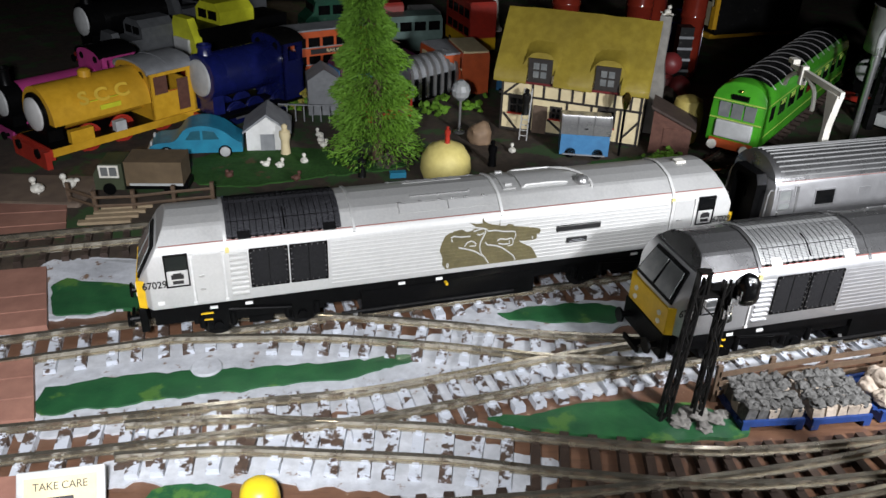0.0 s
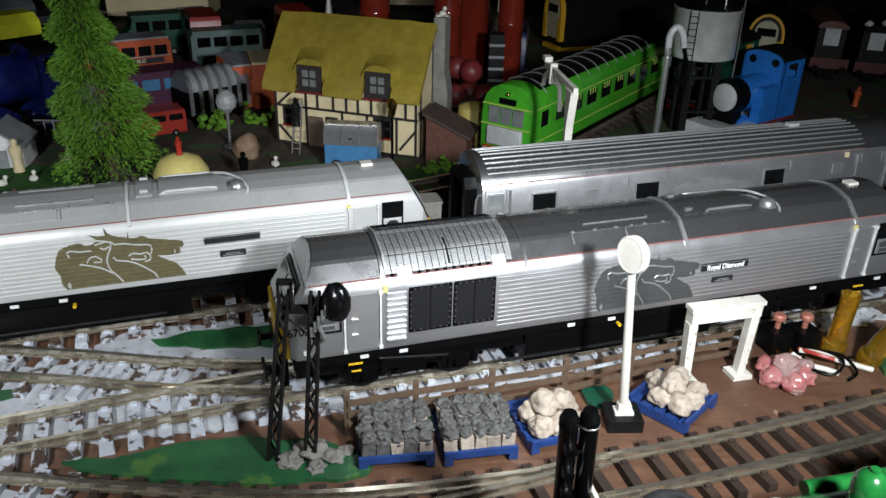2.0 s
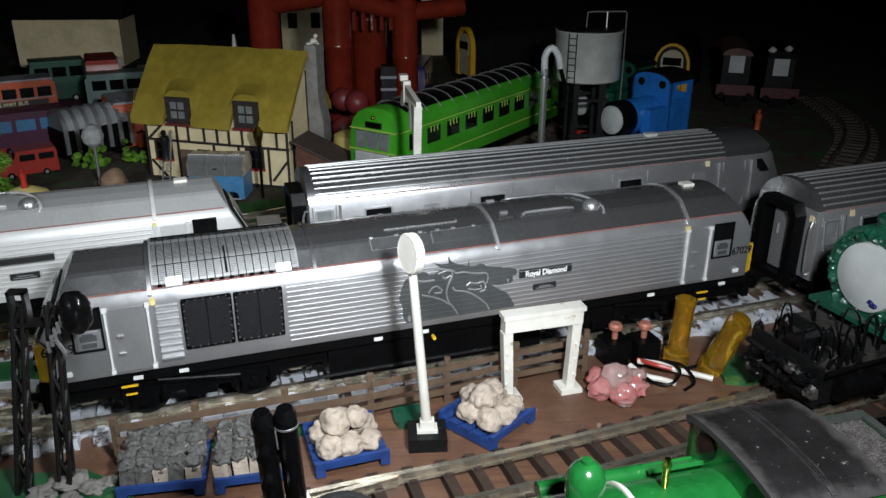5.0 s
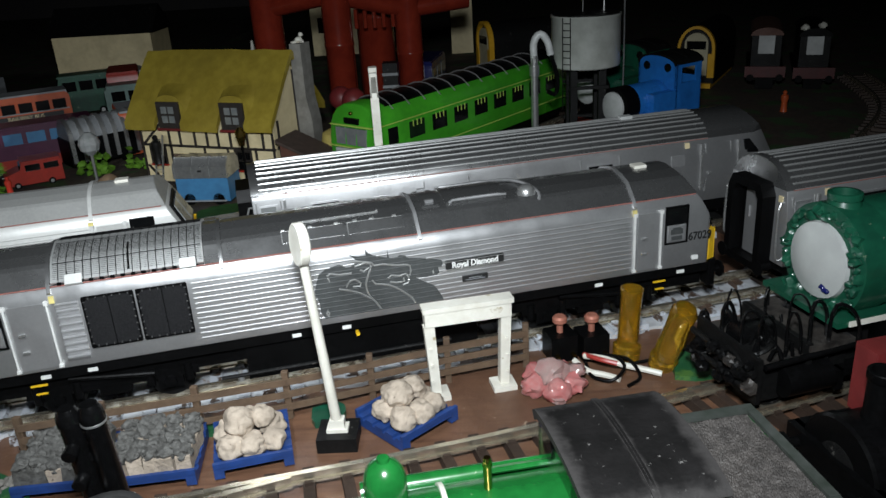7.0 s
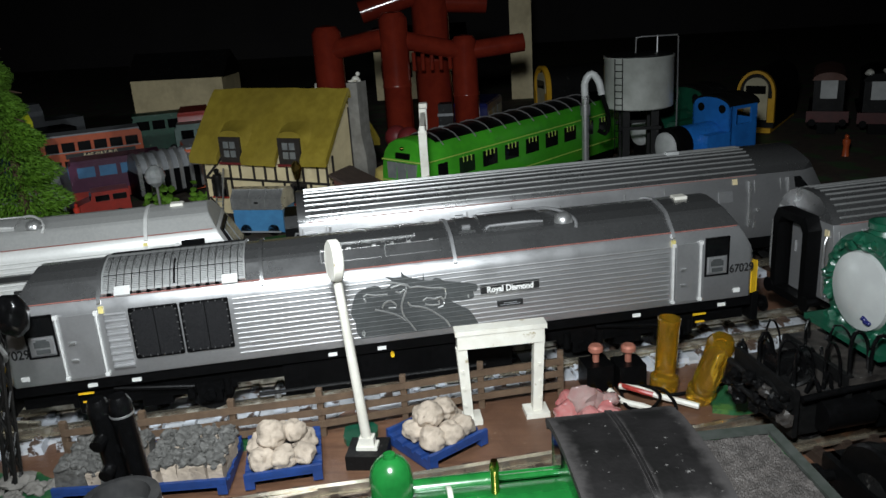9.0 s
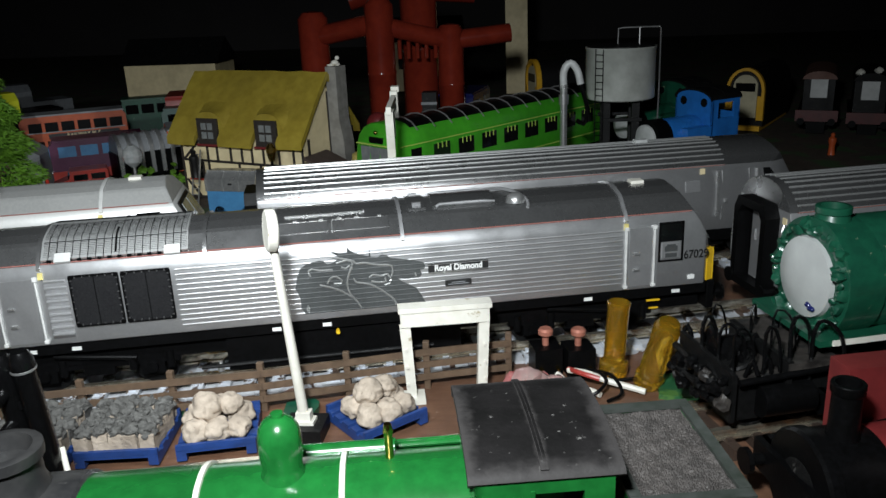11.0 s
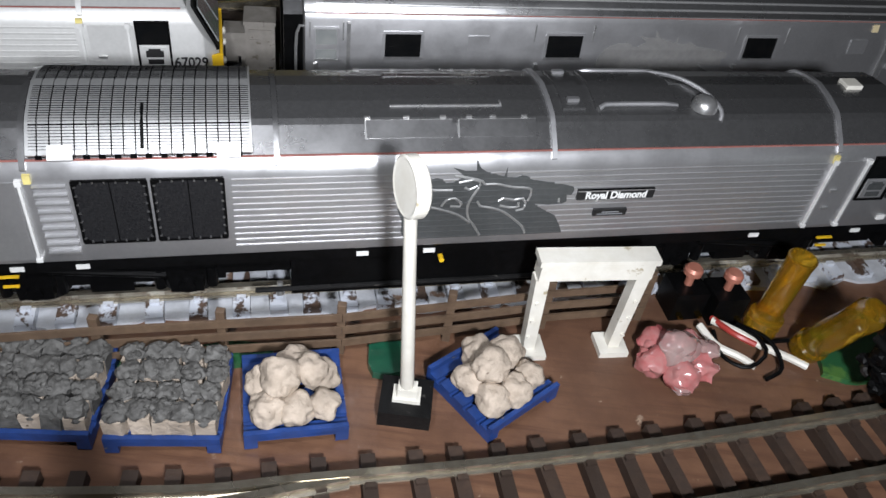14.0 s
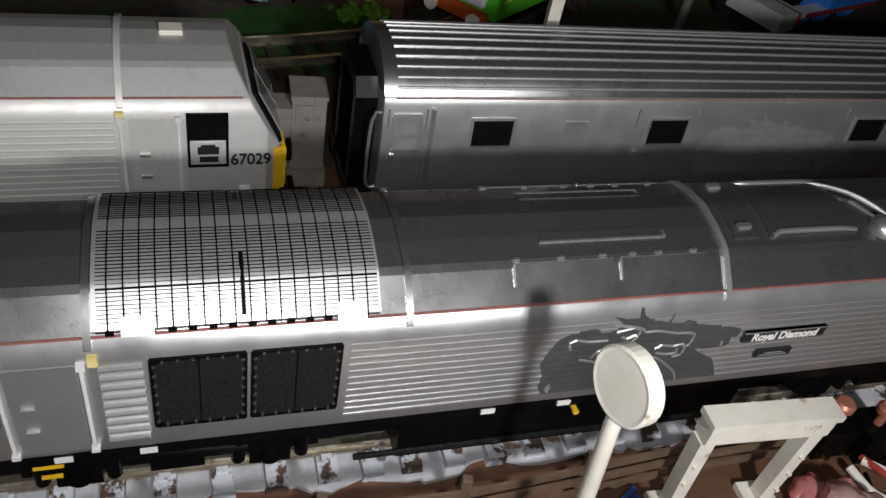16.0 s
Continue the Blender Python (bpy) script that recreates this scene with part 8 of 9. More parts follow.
def boxy_diesel(m, label, body_mat, trim, front):
    t = thing("toy_diesel", m, label, "toy train", "toy engines")
    part("body", bevelled(boxes((0.006, 0.095, -0.0155, 0.0155, 0.0110, 0.0480)), 0.0012), body_mat, t)
    o = [(-0.0165, 0.0140), (-0.0165, 0.0400), (-0.0090, 0.0560), (0.0090, 0.0560), (0.0165, 0.0400), (0.0165, 0.0140)]
    part("front_hood", bevelled(prism(o, 0.0, 0.0070), 0.0008), trim, t)
    part("front_plate", boxes((-0.0020, 0.0010, -0.0100, 0.0100, 0.0180, 0.0400), bevel=0.001), front, t, "plain pale front plate")
    part("cab", bevelled(prism([(-0.0160, 0.0480), (0.0160, 0.0480), (0.0160, 0.0580), (0.0090, 0.0640), (-0.0090, 0.0640), (-0.0160, 0.0580)], 0.026, 0.060), 0.0008), trim, t)
    part("window", boxes((0.0252, 0.0265, -0.0115, -0.0015, 0.0510, 0.0580), (0.0252, 0.0265, 0.0015, 0.0115, 0.0510, 0.0580)), GLASS, t)
    part("buffer_beam", boxes((-0.002, 0.002, -0.016, 0.016, 0.0090, 0.0150)), RED_TOY, t)
    for x in (0.022, 0.048, 0.074):
        for s in (-1, 1):
            make_wheel(t, x, s, 0.0062, BLACK)


boxy_diesel(pose(-0.1740, 0.6980, ze, 0, 0, 50), "acid yellow toy diesel with a plain pale front", BLACK, YELLOW_LIME, GREY_PALE)
GREY_DARK = mat("dark_grey_plastic", (0.10, 0.105, 0.11), (0.075, 0.08, 0.085), rough=0.45, scale=240, bump=0.1)
boxy_diesel(pose(-0.2260, 0.6780, ze, 0, 0, 48) @ Matrix.Scale(0.85, 4), "dark grey toy diesel with a plain pale front", GREY_DARK, GREY_DARK, GREY_PALE)
boxy_diesel(pose(-0.2050, 0.7650, ze, 0, 0, 48), "dark grey toy diesel far behind the others", GREY_DARK, GREY_DARK, GREY_DARK)


# ---- toy road vehicles ----
def road_vehicle(m, label, category, size, colour, roof_mat=None, lower=None, glass=GLASS, deck=1, nose=0.0, bars=5, words=""):
    """A toy bus, van or car facing -x, standing on z = 0."""
    L, W, H = size
    t = thing("toy_" + category.replace(" ", "_"), m, label, category, "toy road vehicles")
    r = min(0.0035, H * 0.13)
    clear = r * 0.9
    side = [(0, clear), (L, clear), (L, H * 0.93), (L * 0.97, H), (nose + L * 0.05, H), (nose + L * 0.01, H * 0.72 if nose else H * 0.93), (0, H * (0.52 if nose else 0.90))]
    part("body", bevelled(prism(side, -W / 2, W / 2, "y"), H * 0.035, 2, 20), colour, t, smooth=True)
    part("roof", bevelled(boxes((nose + L * 0.03, L * 0.985, -W * 0.47, W * 0.47, H * 0.985, H * 1.03)), H * 0.02), roof_mat or colour, t)
    if lower:
        part("lower_panel", boxes((-0.0002, L + 0.0002, -W / 2 - 0.0003, W / 2 + 0.0003, clear, H * 0.32)), lower, t)
    x0 = nose + L * 0.06
    for d in range(deck):
        z0, z1 = ((H * 0.64, H * 0.88) if deck == 1 else ((H * 0.36, H * 0.52) if d == 0 else (H * 0.70, H * 0.88)))
        step = (L * 0.97 - x0) / bars
        for s in (-1, 1):
            for k in range(bars):
                part("window", boxes((x0 + step * k + step * 0.12, x0 + step * (k + 1) - step * 0.08, min(s * (W / 2 - 0.0006), s * (W / 2 + 0.0003)), max(s * (W / 2 - 0.0006), s * (W / 2 + 0.0003)), z0, z1)), glass, t)
            part("window_rail", boxes((x0, L * 0.98, min(s * (W / 2 - 0.0004), s * (W / 2 + 0.0005)), max(s * (W / 2 - 0.0004), s * (W / 2 + 0.0005)), z0 - H * 0.02, z0)), roof_mat or colour, t)
        for k in (0, 1):
            xf = nose * (1.0 if nose else 0) + (L * 0.006 if not nose else L * 0.02)
            part("windscreen", boxes((xf - 0.0009, xf + 0.0012, -W * 0.42 + W * 0.43 * k, -W * 0.01 + W * 0.43 * k, z0, z1)), glass, t)
    for x in (L * 0.20, L * 0.78):
        for s in (-1, 1):
            w = part("wheel", rods(((x, s * (W / 2 - 0.0022), r), (x, s * (W / 2 + 0.0004), r), r), n=18), BLACK, t)
            part("hub", rods(((x, s * (W / 2 + 0.0003), r), (x, s * (W / 2 + 0.0008), r), r * 0.5), n=12), BRIGHT, w)
    for s in (-1, 1):
        part("headlamp", rods(((0.0005, s * W * 0.36, H * 0.3), (-0.0010, s * W * 0.36, H * 0.3), H * 0.035), n=10), BRIGHT, t)
    if words:
        part("name_band", boxes((L * 0.25, L * 0.92, -W / 2 - 0.0005, -W / 2 + 0.0002, H * 0.555, H * 0.655)), BLACK_INK, t)
        lettering(words, Matrix.Translation((L * 0.58, -W / 2 - 0.0006, H * 0.605)) @ pose(0, 0, 0, 90, 0, 0), H * 0.10, CREAM, t, "side_letters", 1.0)
    return t


road_vehicle(pose(-0.0930, 0.6850, 0.0080, 0, 0, 30), "orange red double deck toy bus with cream lower front", "bus", (0.078, 0.024, 0.040), ORANGE_BUS, GREY_TOY, None, BLACK, 2, bars=6, words="RAILWAY BUS")
tagged(part("bus_stand", boxes((-0.115, 0.0, 0.672, 0.770, 0.000, 0.0081)), DARK_EARTH), "dark raised bank under the bus", "bank", kind="structure")
road_vehicle(pose(-0.0480, 0.6480, 0.0035, 0, 0, 30), "dark purple single deck toy coach", "coach", (0.066, 0.024, 0.032), mat("dark_plum_paint", (0.10, 0.02, 0.06), (0.08, 0.015, 0.05), rough=0.4, scale=200), None, RED_TOY, BLUE_VAN, bars=4)
road_vehicle(pose(-0.0240, 0.6080, 0.0035, 0, 0, 30), "small bright red toy car", "car", (0.036, 0.018, 0.017), RED_TOY, None, nose=0.010, bars=2)
road_vehicle(pose(0.0220, 0.7180, 0.0035, 0, 0, -62), "red and cream toy lorry cab", "lorry", (0.052, 0.024, 0.034), ORANGE_BUS, GREY_TOY, None, CREAM, nose=0.008, bars=2)
road_vehicle(pose(0.0470, 0.7180, 0.0035, 0, 0, -75), "orange red toy lorry with cream cab", "lorry", (0.050, 0.022, 0.036), ORANGE_BUS, CREAM, None, GLASS, nose=0.006, bars=2)
road_vehicle(pose(-0.0250, 0.7900, 0.0035, 0, 0, 20), "pale green toy bus with dark windows", "bus", (0.060, 0.024, 0.034), mat("pale_sage_paint", (0.20, 0.30, 0.27), (0.16, 0.25, 0.22), rough=0.4, scale=200), None, None, GLASS, bars=4)
road_vehicle(pose(0.0100, 0.8700, 0.0035, 0, 0, -75), "white toy off-road car", "car", (0.046, 0.026, 0.030), GREY_PALE, None, GREEN_DARK, GLASS, nose=0.012, bars=2)
road_vehicle(pose(-0.0300, 0.8500, 0.0035, 0, 0, -70), "tall red toy lorry", "lorry", (0.050, 0.026, 0.042), RED_TOY, None, None, GLASS, bars=2)
road_vehicle(pose(0.0520, 0.8550, 0.0035, 0, 0, -70), "red and yellow double deck toy bus", "bus", (0.060, 0.026, 0.046), RED_TOY, None, YELLOW, GLASS, 2, bars=4)
road_vehicle(pose(0.0860, 0.6900, 0.0035, 0, 0, -60), "small blue and white toy van", "van", (0.034, 0.018, 0.020), BLUE_VAN, GREY_PALE, None, GLASS, nose=0.006, bars=2)
road_vehicle(pose(-0.1000, 0.8400, 0.0035, 0, 0, 25), "dark green toy lorry", "lorry", (0.056, 0.026, 0.036), GREEN_DARK, None, None, GLASS, nose=0.008, bars=3)
road_vehicle(pose(-0.0600, 0.9300, 0.0035, 0, 0, -60), "white toy van far back", "van", (0.046, 0.026, 0.030), GREY_PALE, None, None, GLASS, nose=0.008, bars=2)
road_vehicle(pose(0.2550, 0.8100, 0.0035, 0, 0, -100), "dark blue toy coach with pale front", "coach", (0.060, 0.030, 0.044), BLUE_DARK, None, None, PALE_GLASS, bars=3)
t = thing("toy_car", pose(-0.1530, 0.5400, 0.0035, 0, 0, 9), "turquoise rounded toy saloon car beside the lawn", "car", "toy road vehicles")
side = curve_through([(0.0, 0, 0.0035), (-0.0010, 0, 0.0075), (0.0040, 0, 0.0105), (0.0150, 0, 0.0120), (0.0220, 0, 0.0195), (0.0330, 0, 0.0215), (0.0440, 0, 0.0185), (0.0520, 0, 0.0120), (0.0560, 0, 0.0095), (0.0565, 0, 0.0035)], 0.0022)
part("body", bevelled(prism([(p.x, p.z) for p in side], -0.0115, 0.0115, "y"), 0.0018, 3, 50), TURQ, t, smooth=True)
TURQ_GLASS = mat("turquoise_glass", (0.03, 0.13, 0.17), (0.02, 0.1, 0.14), rough=0.15, scale=200)
for s in (-1, 1):
    y0, y1 = sorted((s * 0.0112, s * 0.0118))
    part("side_window", prism([(0.0215, 0.0125), (0.0310, 0.0125), (0.0310, 0.0185), (0.0255, 0.0180)], y0, y1, "y"), TURQ_GLASS, t)
    part("side_window", prism([(0.0325, 0.0125), (0.0425, 0.0125), (0.0395, 0.0175), (0.0325, 0.0185)], y0, y1, "y"), TURQ_GLASS, t)
    for x in (0.0095, 0.0455):
        w = part("wheel", rods(((x, s * 0.0095, 0.0042), (x, s * 0.0122, 0.0042), 0.0042), n=20), BLACK, t)
        part("hub", lathe([(0.0034, 0.0), (0.0032, 0.0006), (0.0012, 0.0010)], Matrix.Translation((x, s * 0.0120, 0.0042)) @ pose(0, 0, 0, -90 * s, 0, 0), 16), GREY_PALE, w, "clear pale hub", smooth=True)
    part("headlamp", lathe([(0.0022, 0.0), (0.0020, 0.0012), (0.0008, 0.0018)], Matrix.Translation((0.0010, s * 0.0075, 0.0090)) @ pose(0, 0, 0, 0, -90, 0), 14), GREY_PALE, t, smooth=True)
part("bumper", rods(((-0.0022, -0.0110, 0.0045), (-0.0022, 0.0110, 0.0045), 0.0010)), GREY_PALE, t)

# brown lorry with a canvas box
t = thing("canvas_lorry", pose(-0.1670, 0.4770, ground_z(-0.15, 0.487), 0, 0, 3), "olive brown toy lorry with a canvas box", "lorry")
part("box", bevelled(boxes((0.018, 0.050, -0.002, 0.018, 0.0060, 0.0205)), 0.0006), mat("canvas_brown", (0.16, 0.11, 0.06), (0.13, 0.09, 0.05), rough=0.8, scale=200, bump=0.3), t)
part("cab", bevelled(prism([(0.0, 0.003), (0.0165, 0.003), (0.0165, 0.0190), (0.004, 0.0190), (0.0, 0.0125)], -0.001, 0.017, "y"), 0.0006), mat("olive_paint", (0.06, 0.075, 0.04), (0.05, 0.06, 0.03), rough=0.5, scale=200), t)
part("side_window", boxes((0.0045, 0.0135, -0.0016, -0.0009, 0.0118, 0.0172)), PALE_GLASS, t)
part("window_frame", boxes((0.0036, 0.0145, -0.0019, -0.0010, 0.0108, 0.0118), (0.0036, 0.0145, -0.0019, -0.0010, 0.0172, 0.0182), (0.0036, 0.0046, -0.0019, -0.0010, 0.0118, 0.0172), (0.0086, 0.0094, -0.0019, -0.0010, 0.0118, 0.0172), (0.0135, 0.0145, -0.0019, -0.0010, 0.0118, 0.0172)), WHITE, t, "white window frame")
part("chassis", boxes((0.0, 0.052, 0.001, 0.015, 0.0025, 0.0062)), BLACK, t)
part("side_board", boxes((0.020, 0.050, -0.0024, -0.0020, 0.0062, 0.0076)), GREY_PALE, t)
for x in (0.008, 0.042):
    for y in (-0.0005, 0.0165):
        part("wheel", rods(((x, y - 0.0012, 0.0036), (x, y + 0.0012, 0.0036), 0.0036), n=16), BLACK, t)

# paddock fence beside the lorry
t = thing("paddock_fence", Matrix.Identity(4), "brown toy fence beside the crossing", "fence")
pts = [(-0.176, 0.462), (-0.158, 0.452), (-0.138, 0.455), (-0.118, 0.462), (-0.098, 0.468)]
for x, y in pts:
    part("post", boxes((x - 0.001, x + 0.001, y - 0.001, y + 0.001, ground_z(x, y) - 0.001, ground_z(x, y) + 0.0135)), WOOD, t)
for (ax, ay), (bx, by) in zip(pts, pts[1:]):
    for dz in (0.005, 0.010):
        part("rail_board", rods(((ax, ay - 0.001, ground_z(ax, ay) + dz), (bx, by - 0.001, ground_z(bx, by) + dz), 0.0009), n=6), WOOD, t)
tagged(part("stone_bank", boxes((-0.34, -0.170, 0.458, 0.498, 0.0, 0.0058), bevel=0.002), mat("worn_tan_stone", (0.19, 0.14, 0.10), (0.14, 0.10, 0.075), rough=0.75, scale=130, bump=0.4)), "worn tan stone bank", "bank", kind="structure")

for k in range(4):
    t = thing("loose_plank", pose(-0.1500 + 0.002 * k, 0.4400 + 0.0062 * k, ground_z(-0.15, 0.44 + 0.0062 * k), 0, 0, 10 + 2 * (k % 2)), "pale tan plank lying in the paddock", "plank", "loose planks")
    part("board", bevelled(boxes((-0.0130, 0.0140, -0.0018, 0.0018, 0.0005, 0.0022)), 0.0003), mat("pale_tan_wood", (0.42, 0.32, 0.20), (0.32, 0.24, 0.15), rough=0.6, scale=200, bump=0.2), t)

# white hut, grey shed, flowers, railing
t = thing("white_hut", pose(-0.0945, 0.5455, ground_z(-0.09, 0.558), 0, 0, 8), "small white gabled toy hut with pale roof", "hut")
part("wall", prism([(0, 0), (0.027, 0), (0.027, 0.014), (0.0135, 0.0235), (0, 0.014)], 0.0, 0.026, "y"), WHITE_INK, t)
for s, (a, b) in ((-1, (-0.0020, 0.0135)), (1, (0.0135, 0.0290))):
    z = (0.0130, 0.0245) if s < 0 else (0.0245, 0.0130)
    part("roof_slope", prism([(a, z[0]), (b, z[1]), (b, z[1] + 0.0015), (a, z[0] + 0.0015)], -0.0020, 0.028, "y"), GREY_TOY, t)
part("doorway", boxes((0.009, 0.018, -0.0006, 0.0004, 0.0, 0.0120)), GREY_TOY, t)
t = thing("grey_shed", pose(-0.0640, 0.6180, 0.0035, 0, 0, 12), "plain mid grey toy shed", "shed")
part("wall", bevelled(prism([(0, 0), (0.024, 0), (0.024, 0.026), (0.012, 0.034), (0, 0.026)], 0.0, 0.024, "y"), 0.0005), GREY_TOY, t)
part("door", boxes((0.007, 0.017, -0.0005, 0.0003, 0.0, 0.0180)), GREY_TOY, t)
t = thing("grey_railing", pose(-0.0840, 0.6050, 0.0035), "thin grey toy railing", "railing")
for k in range(8):
    part("bar", boxes((0.006 * k, 0.006 * k + 0.0008, 0, 0.0008, 0, 0.012)), GREY_TOY, t)
part("top_bar", boxes((0, 0.0430, -0.0002, 0.0010, 0.0120, 0.0130)), GREY_TOY, t)
t = thing("flower_bush", pose(-0.0790, 0.6340, 0.0035), "low bush with dull yellow flowers", "bush")
fl = random.Random(5)
bm = bmesh.new()
for k in range(40):
    put_lump(bm, (fl.uniform(-0.012, 0.012), fl.uniform(-0.006, 0.006), fl.uniform(0.002, 0.014)), 0.0022, k, rough=0.5, sub=1)
part("blossom", bm, BLOOM, t)
bm = bmesh.new()
for k in range(30):
    put_lump(bm, (fl.uniform(-0.012, 0.012), fl.uniform(-0.005, 0.007), fl.uniform(0.0, 0.011)), 0.0030, 50 + k, rough=0.6, sub=1)
part("foliage", bm, NEEDLES, t)
t = thing("blue_trough", pose(0.0050, 0.5120, ground_z(0.005, 0.512), 0, 0, 10), "tiny pale blue trough", "trough")
part("trough", bevelled(boxes((-0.005, 0.005, -0.0022, 0.0022, 0, 0.0035)), 0.0006), TURQ, t)
t = thing("ribbed_wagon", pose(0.0010, 0.6470, 0.0035, 0, 0, 42), "grey toy wagon with silver ribbed cover", "wagon")
part("body", bevelled(boxes((0, 0.048, -0.012, 0.012, 0.004, 0.022)), 0.0006), BLACK, t)
for k in range(7):
    x = 0.001 + 0.0076 * k
    o = arc(0, 0.021, 0.0132, 0.0150, 180, 0, 10)
    i = arc(0, 0.021, 0.0112, 0.0130, 0, 180, 10)
    part("hoop", prism([(-0.0132, 0.006)] + o + [(0.0132, 0.006), (0.0112, 0.006)] + i + [(-0.0112, 0.006)], x, x + 0.0028), BRIGHT, t, smooth=True)
part("cover", prism(arc(0, 0.021, 0.0120, 0.0138, 180, 0, 10), 0.001, 0.049), GREY_TOY, t, smooth=True)
for x in (0.010, 0.038):
    for s in (-1, 1):
        part("wheel", rods(((x, s * 0.0105, 0.0038), (x, s * 0.0130, 0.0038), 0.0040), n=14), BLACK, t)


# conifer
def make_conifer(x, y, h, wide):
    t = thing("conifer", pose(x, y, ground_z(x, y)), "bright green toy conifer with drooping needled boughs", "tree")
    part("trunk", rods(((0, 0, -0.001), (0, 0, h * 0.35), 0.0038, 0.0026), ((0, 0, h * 0.35), (-0.06 * h, 0, h * 0.97), 0.0026, 0.0006), n=10), BARK, t, smooth=True)
    rnd = random.Random(21)
    verts, faces = [], []
    for k in range(42000):
        f = rnd.random() ** 0.8
        z = h * (0.10 + 0.88 * f)
        layer = 0.82 + 0.18 * math.sin(f * 46)
        a = rnd.uniform(0, 2 * math.pi)
        lob = 1 + 0.20 * noise.noise(Vector((math.cos(a) * 1.6, math.sin(a) * 1.6, f * 9)))
        rad = wide * (1 - f) ** 0.72 * layer * lob * (0.2 + 0.8 * rnd.random() ** 0.45) + 0.0012
        c = Vector((rad * math.cos(a) * (1.12 if math.cos(a) > 0 and f < 0.5 else 1.0) - 0.07 * z, rad * math.sin(a), z - rad * 0.28))
        d = Vector((math.cos(a) + rnd.uniform(-0.5, 0.5), math.sin(a) + rnd.uniform(-0.5, 0.5), rnd.uniform(-0.75, 0.25))).normalized() * rnd.uniform(0.0016, 0.0036)
        w = d.cross(Vector((rnd.uniform(-1, 1), rnd.uniform(-1, 1), rnd.uniform(-1, 1)))).normalized() * rnd.uniform(0.00025, 0.0005)
        i = len(verts)
        verts += [c - w, c + w, c + d + w * 0.3, c + d - w * 0.3]
        faces.append((i, i + 1, i + 2, i + 3))
    me = bpy.data.meshes.new("crown")
    me.from_pydata(verts, [], faces)
    me.materials.append(NEEDLES)
    ob = new("crown", me)
    ob.parent = t
    for k in range(26):
        f = (k + 0.5) / 26
        a = k * 2.4
        rad = wide * (1 - f) ** 0.72 * 0.8
        part("bough", rods(((0, 0, h * (0.12 + 0.84 * f)), (rad * math.cos(a), rad * math.sin(a), h * (0.12 + 0.84 * f) - rad * 0.3), 0.0009, 0.0003), n=5), BARK, t)


make_conifer(-0.0085, 0.5310, 0.150, 0.0295)
shrub = random.Random(9)
for k, (x, y, r) in enumerate(((0.0, 0.531, 0.0065), (-0.006, 0.526, 0.005), (0.012, 0.535, 0.006), (0.185, 0.552, 0.006), (0.175, 0.548, 0.005), (0.030, 0.628, 0.011), (0.055, 0.640, 0.009))):
    g = thing("shrub", pose(x, y, ground_z(x, y)), "small dark scatter shrub on the earth", "shrub", "small shrubs")
    bm = bmesh.new()
    for i in range(26):
        put_lump(bm, (shrub.gauss(0, r * 0.5), shrub.gauss(0, r * 0.5), abs(shrub.gauss(0, r * 0.55)) + 0.001), r * 0.28, i + 30 * k, rough=0.8, sub=1)
    part("foliage", bm, DARK_EARTH if k < 3 else NEEDLES, g)

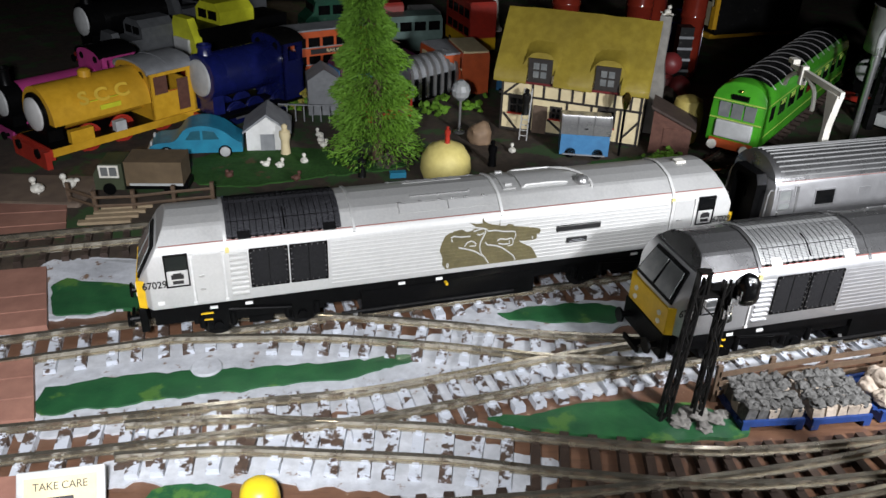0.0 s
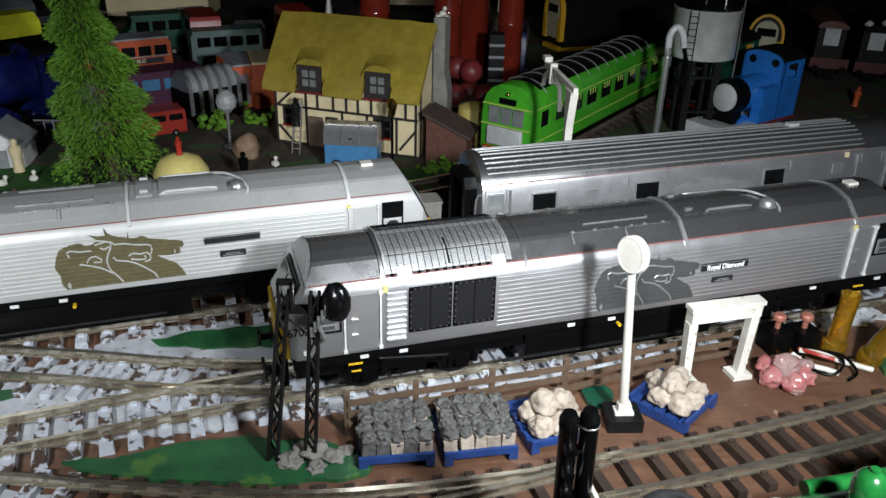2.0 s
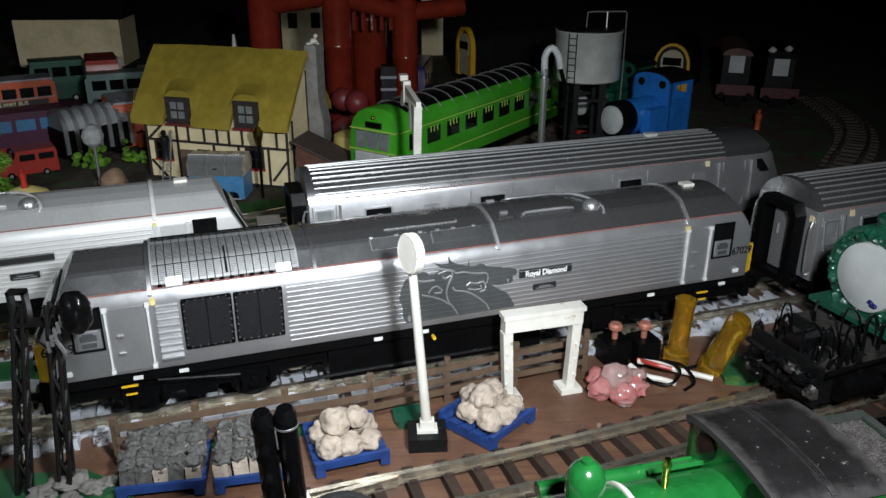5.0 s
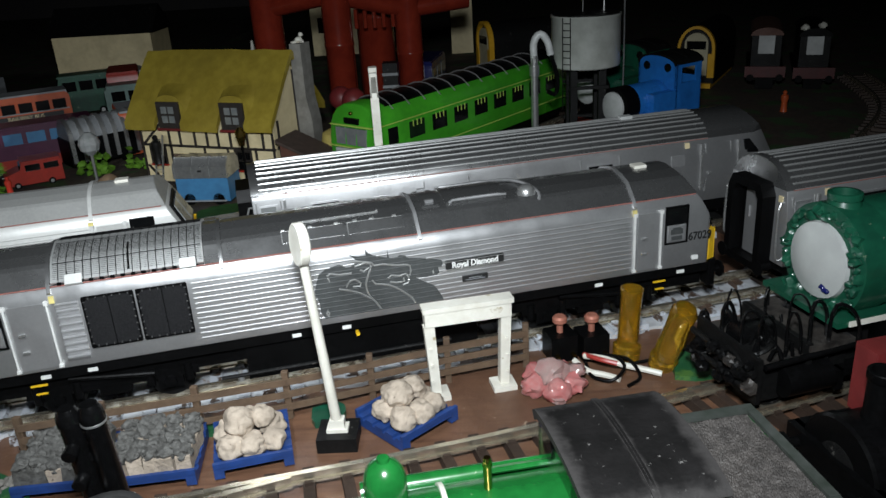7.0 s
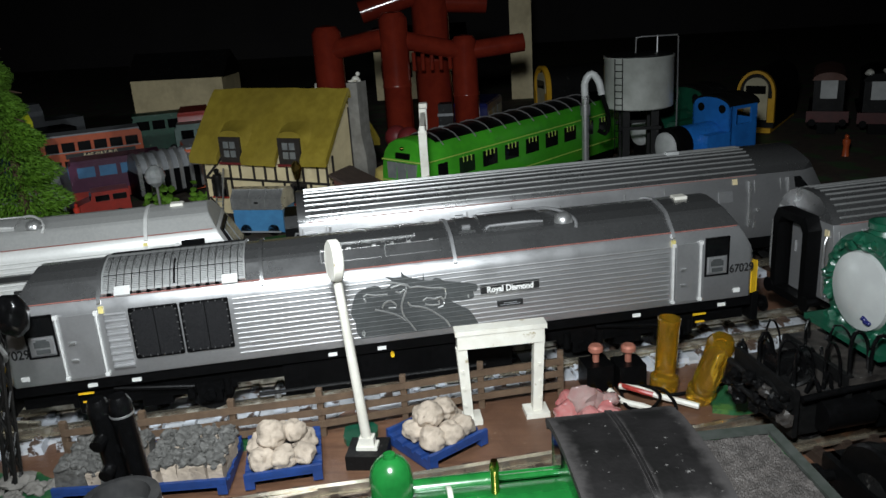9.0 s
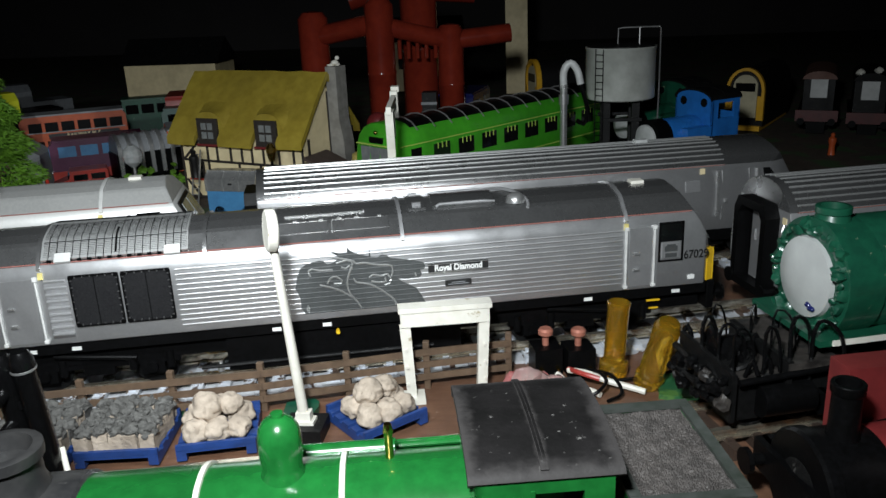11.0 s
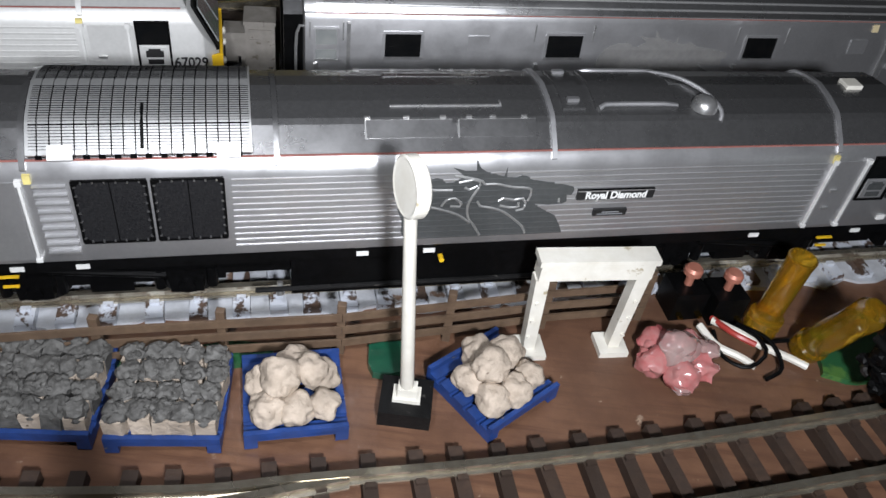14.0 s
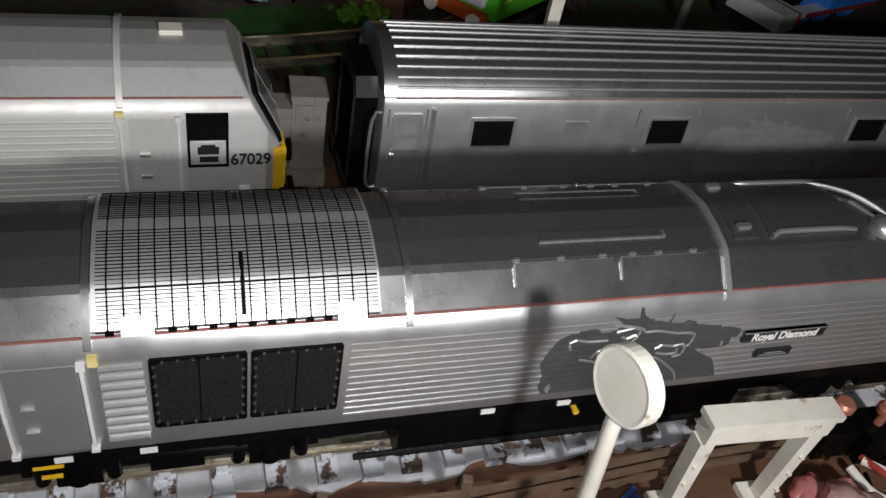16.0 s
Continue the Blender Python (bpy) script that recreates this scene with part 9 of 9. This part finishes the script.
# red pipe works behind the cottage
t = thing("red_pipe_works", pose(0, 0, 0), "orange red toy refinery of thick upright pipes", "refinery")
for x, y, r, h in ((0.136, 0.735, 0.0118, 0.118), (0.1925, 0.715, 0.0108, 0.126), (0.2440, 0.735, 0.0100, 0.105), (0.2150, 0.770, 0.0150, 0.150)):
    col = part("column", lathe([(r, 0.008), (r, h * 0.55), (r * 1.04, h * 0.555), (r * 1.04, h * 0.57), (r, h * 0.575), (r, h - r * 0.5), (r * 0.7, h - r * 0.1), (r * 0.2, h)], Matrix.Translation((x, y, 0)), 28), RED_PIPE, t, smooth=True)
for a, b, r in (((0.136, 0.735, 0.098), (0.1925, 0.715, 0.108), 0.0078), ((0.1925, 0.715, 0.106), (0.2440, 0.735, 0.092), 0.0070), ((0.2440, 0.735, 0.092), (0.2900, 0.745, 0.096), 0.0072), ((0.215, 0.770, 0.130), (0.260, 0.780, 0.126), 0.0080), ((0.160, 0.76, 0.125), (0.215, 0.770, 0.140), 0.0090)):
    part("cross_pipe", rods((a, b, r), n=20), RED_PIPE, t, smooth=True)
for k in range(6):
    part("valve", rods(((0.205 + 0.007 * k, 0.728, 0.080), (0.205 + 0.007 * k, 0.728, 0.094), 0.0016), n=8), RED_PIPE, t)
t = thing("grey_machine", pose(0.2300, 0.7050, 0.009), "pale grey toy machine between the pipes", "machine")
part("case", bevelled(boxes((-0.0055, 0.0055, -0.006, 0.006, 0, 0.048)), 0.001), BLACK_MATT, t)
for k in range(4):
    part("fin", boxes((-0.0060, 0.0060, -0.0066, -0.0058, 0.012 + 0.009 * k, 0.014 + 0.009 * k)), GREY_TOY, t)
t = thing("cream_tower", pose(0.2870, 1.1000, 0.003), "tall cream block behind the pipes", "tower")
part("block", bevelled(boxes((-0.013, 0.013, -0.008, 0.008, 0, 0.165)), 0.0008), CREAM, t)
part("ledge", boxes((-0.0140, 0.0140, -0.0088, 0.0088, 0.158, 0.162)), CREAM, t)


def far_building(x, y, w, h, label, windows=4):
    t = thing("cream_building", pose(x, y, 0.009), label, "building", "far buildings")
    part("wall", boxes((-w / 2, w / 2, 0, 0.06, 0, h)), CREAM, t)
    part("roof", prism([(-0.005, h), (0.065, h), (0.03, h + 0.028)], -w / 2 - 0.004, w / 2 + 0.004), BLACK_MATT, t)
    for k in range(windows):
        a = -w / 2 + w * (k + 0.3) / 4
        part("window", boxes((a, a + w * 0.1, -0.0008, 0.0004, h * 0.45, h * 0.75)), GLASS, t)


far_building(-0.110, 1.00, 0.11, 0.050, "low plain cream toy building with a dark roof", 0)
far_building(0.160, 1.10, 0.11, 0.060, "low cream toy building with a dark roof far back")
t = thing("white_cone", pose(0.0880, 0.8700, 0.009), "small white cone behind the cottage", "cone")
part("cone", lathe([(0.009, 0.0), (0.009, 0.002), (0.0062, 0.004), (0.0012, 0.050), (0.0005, 0.0505)], None, 18), WHITE, t, smooth=True)
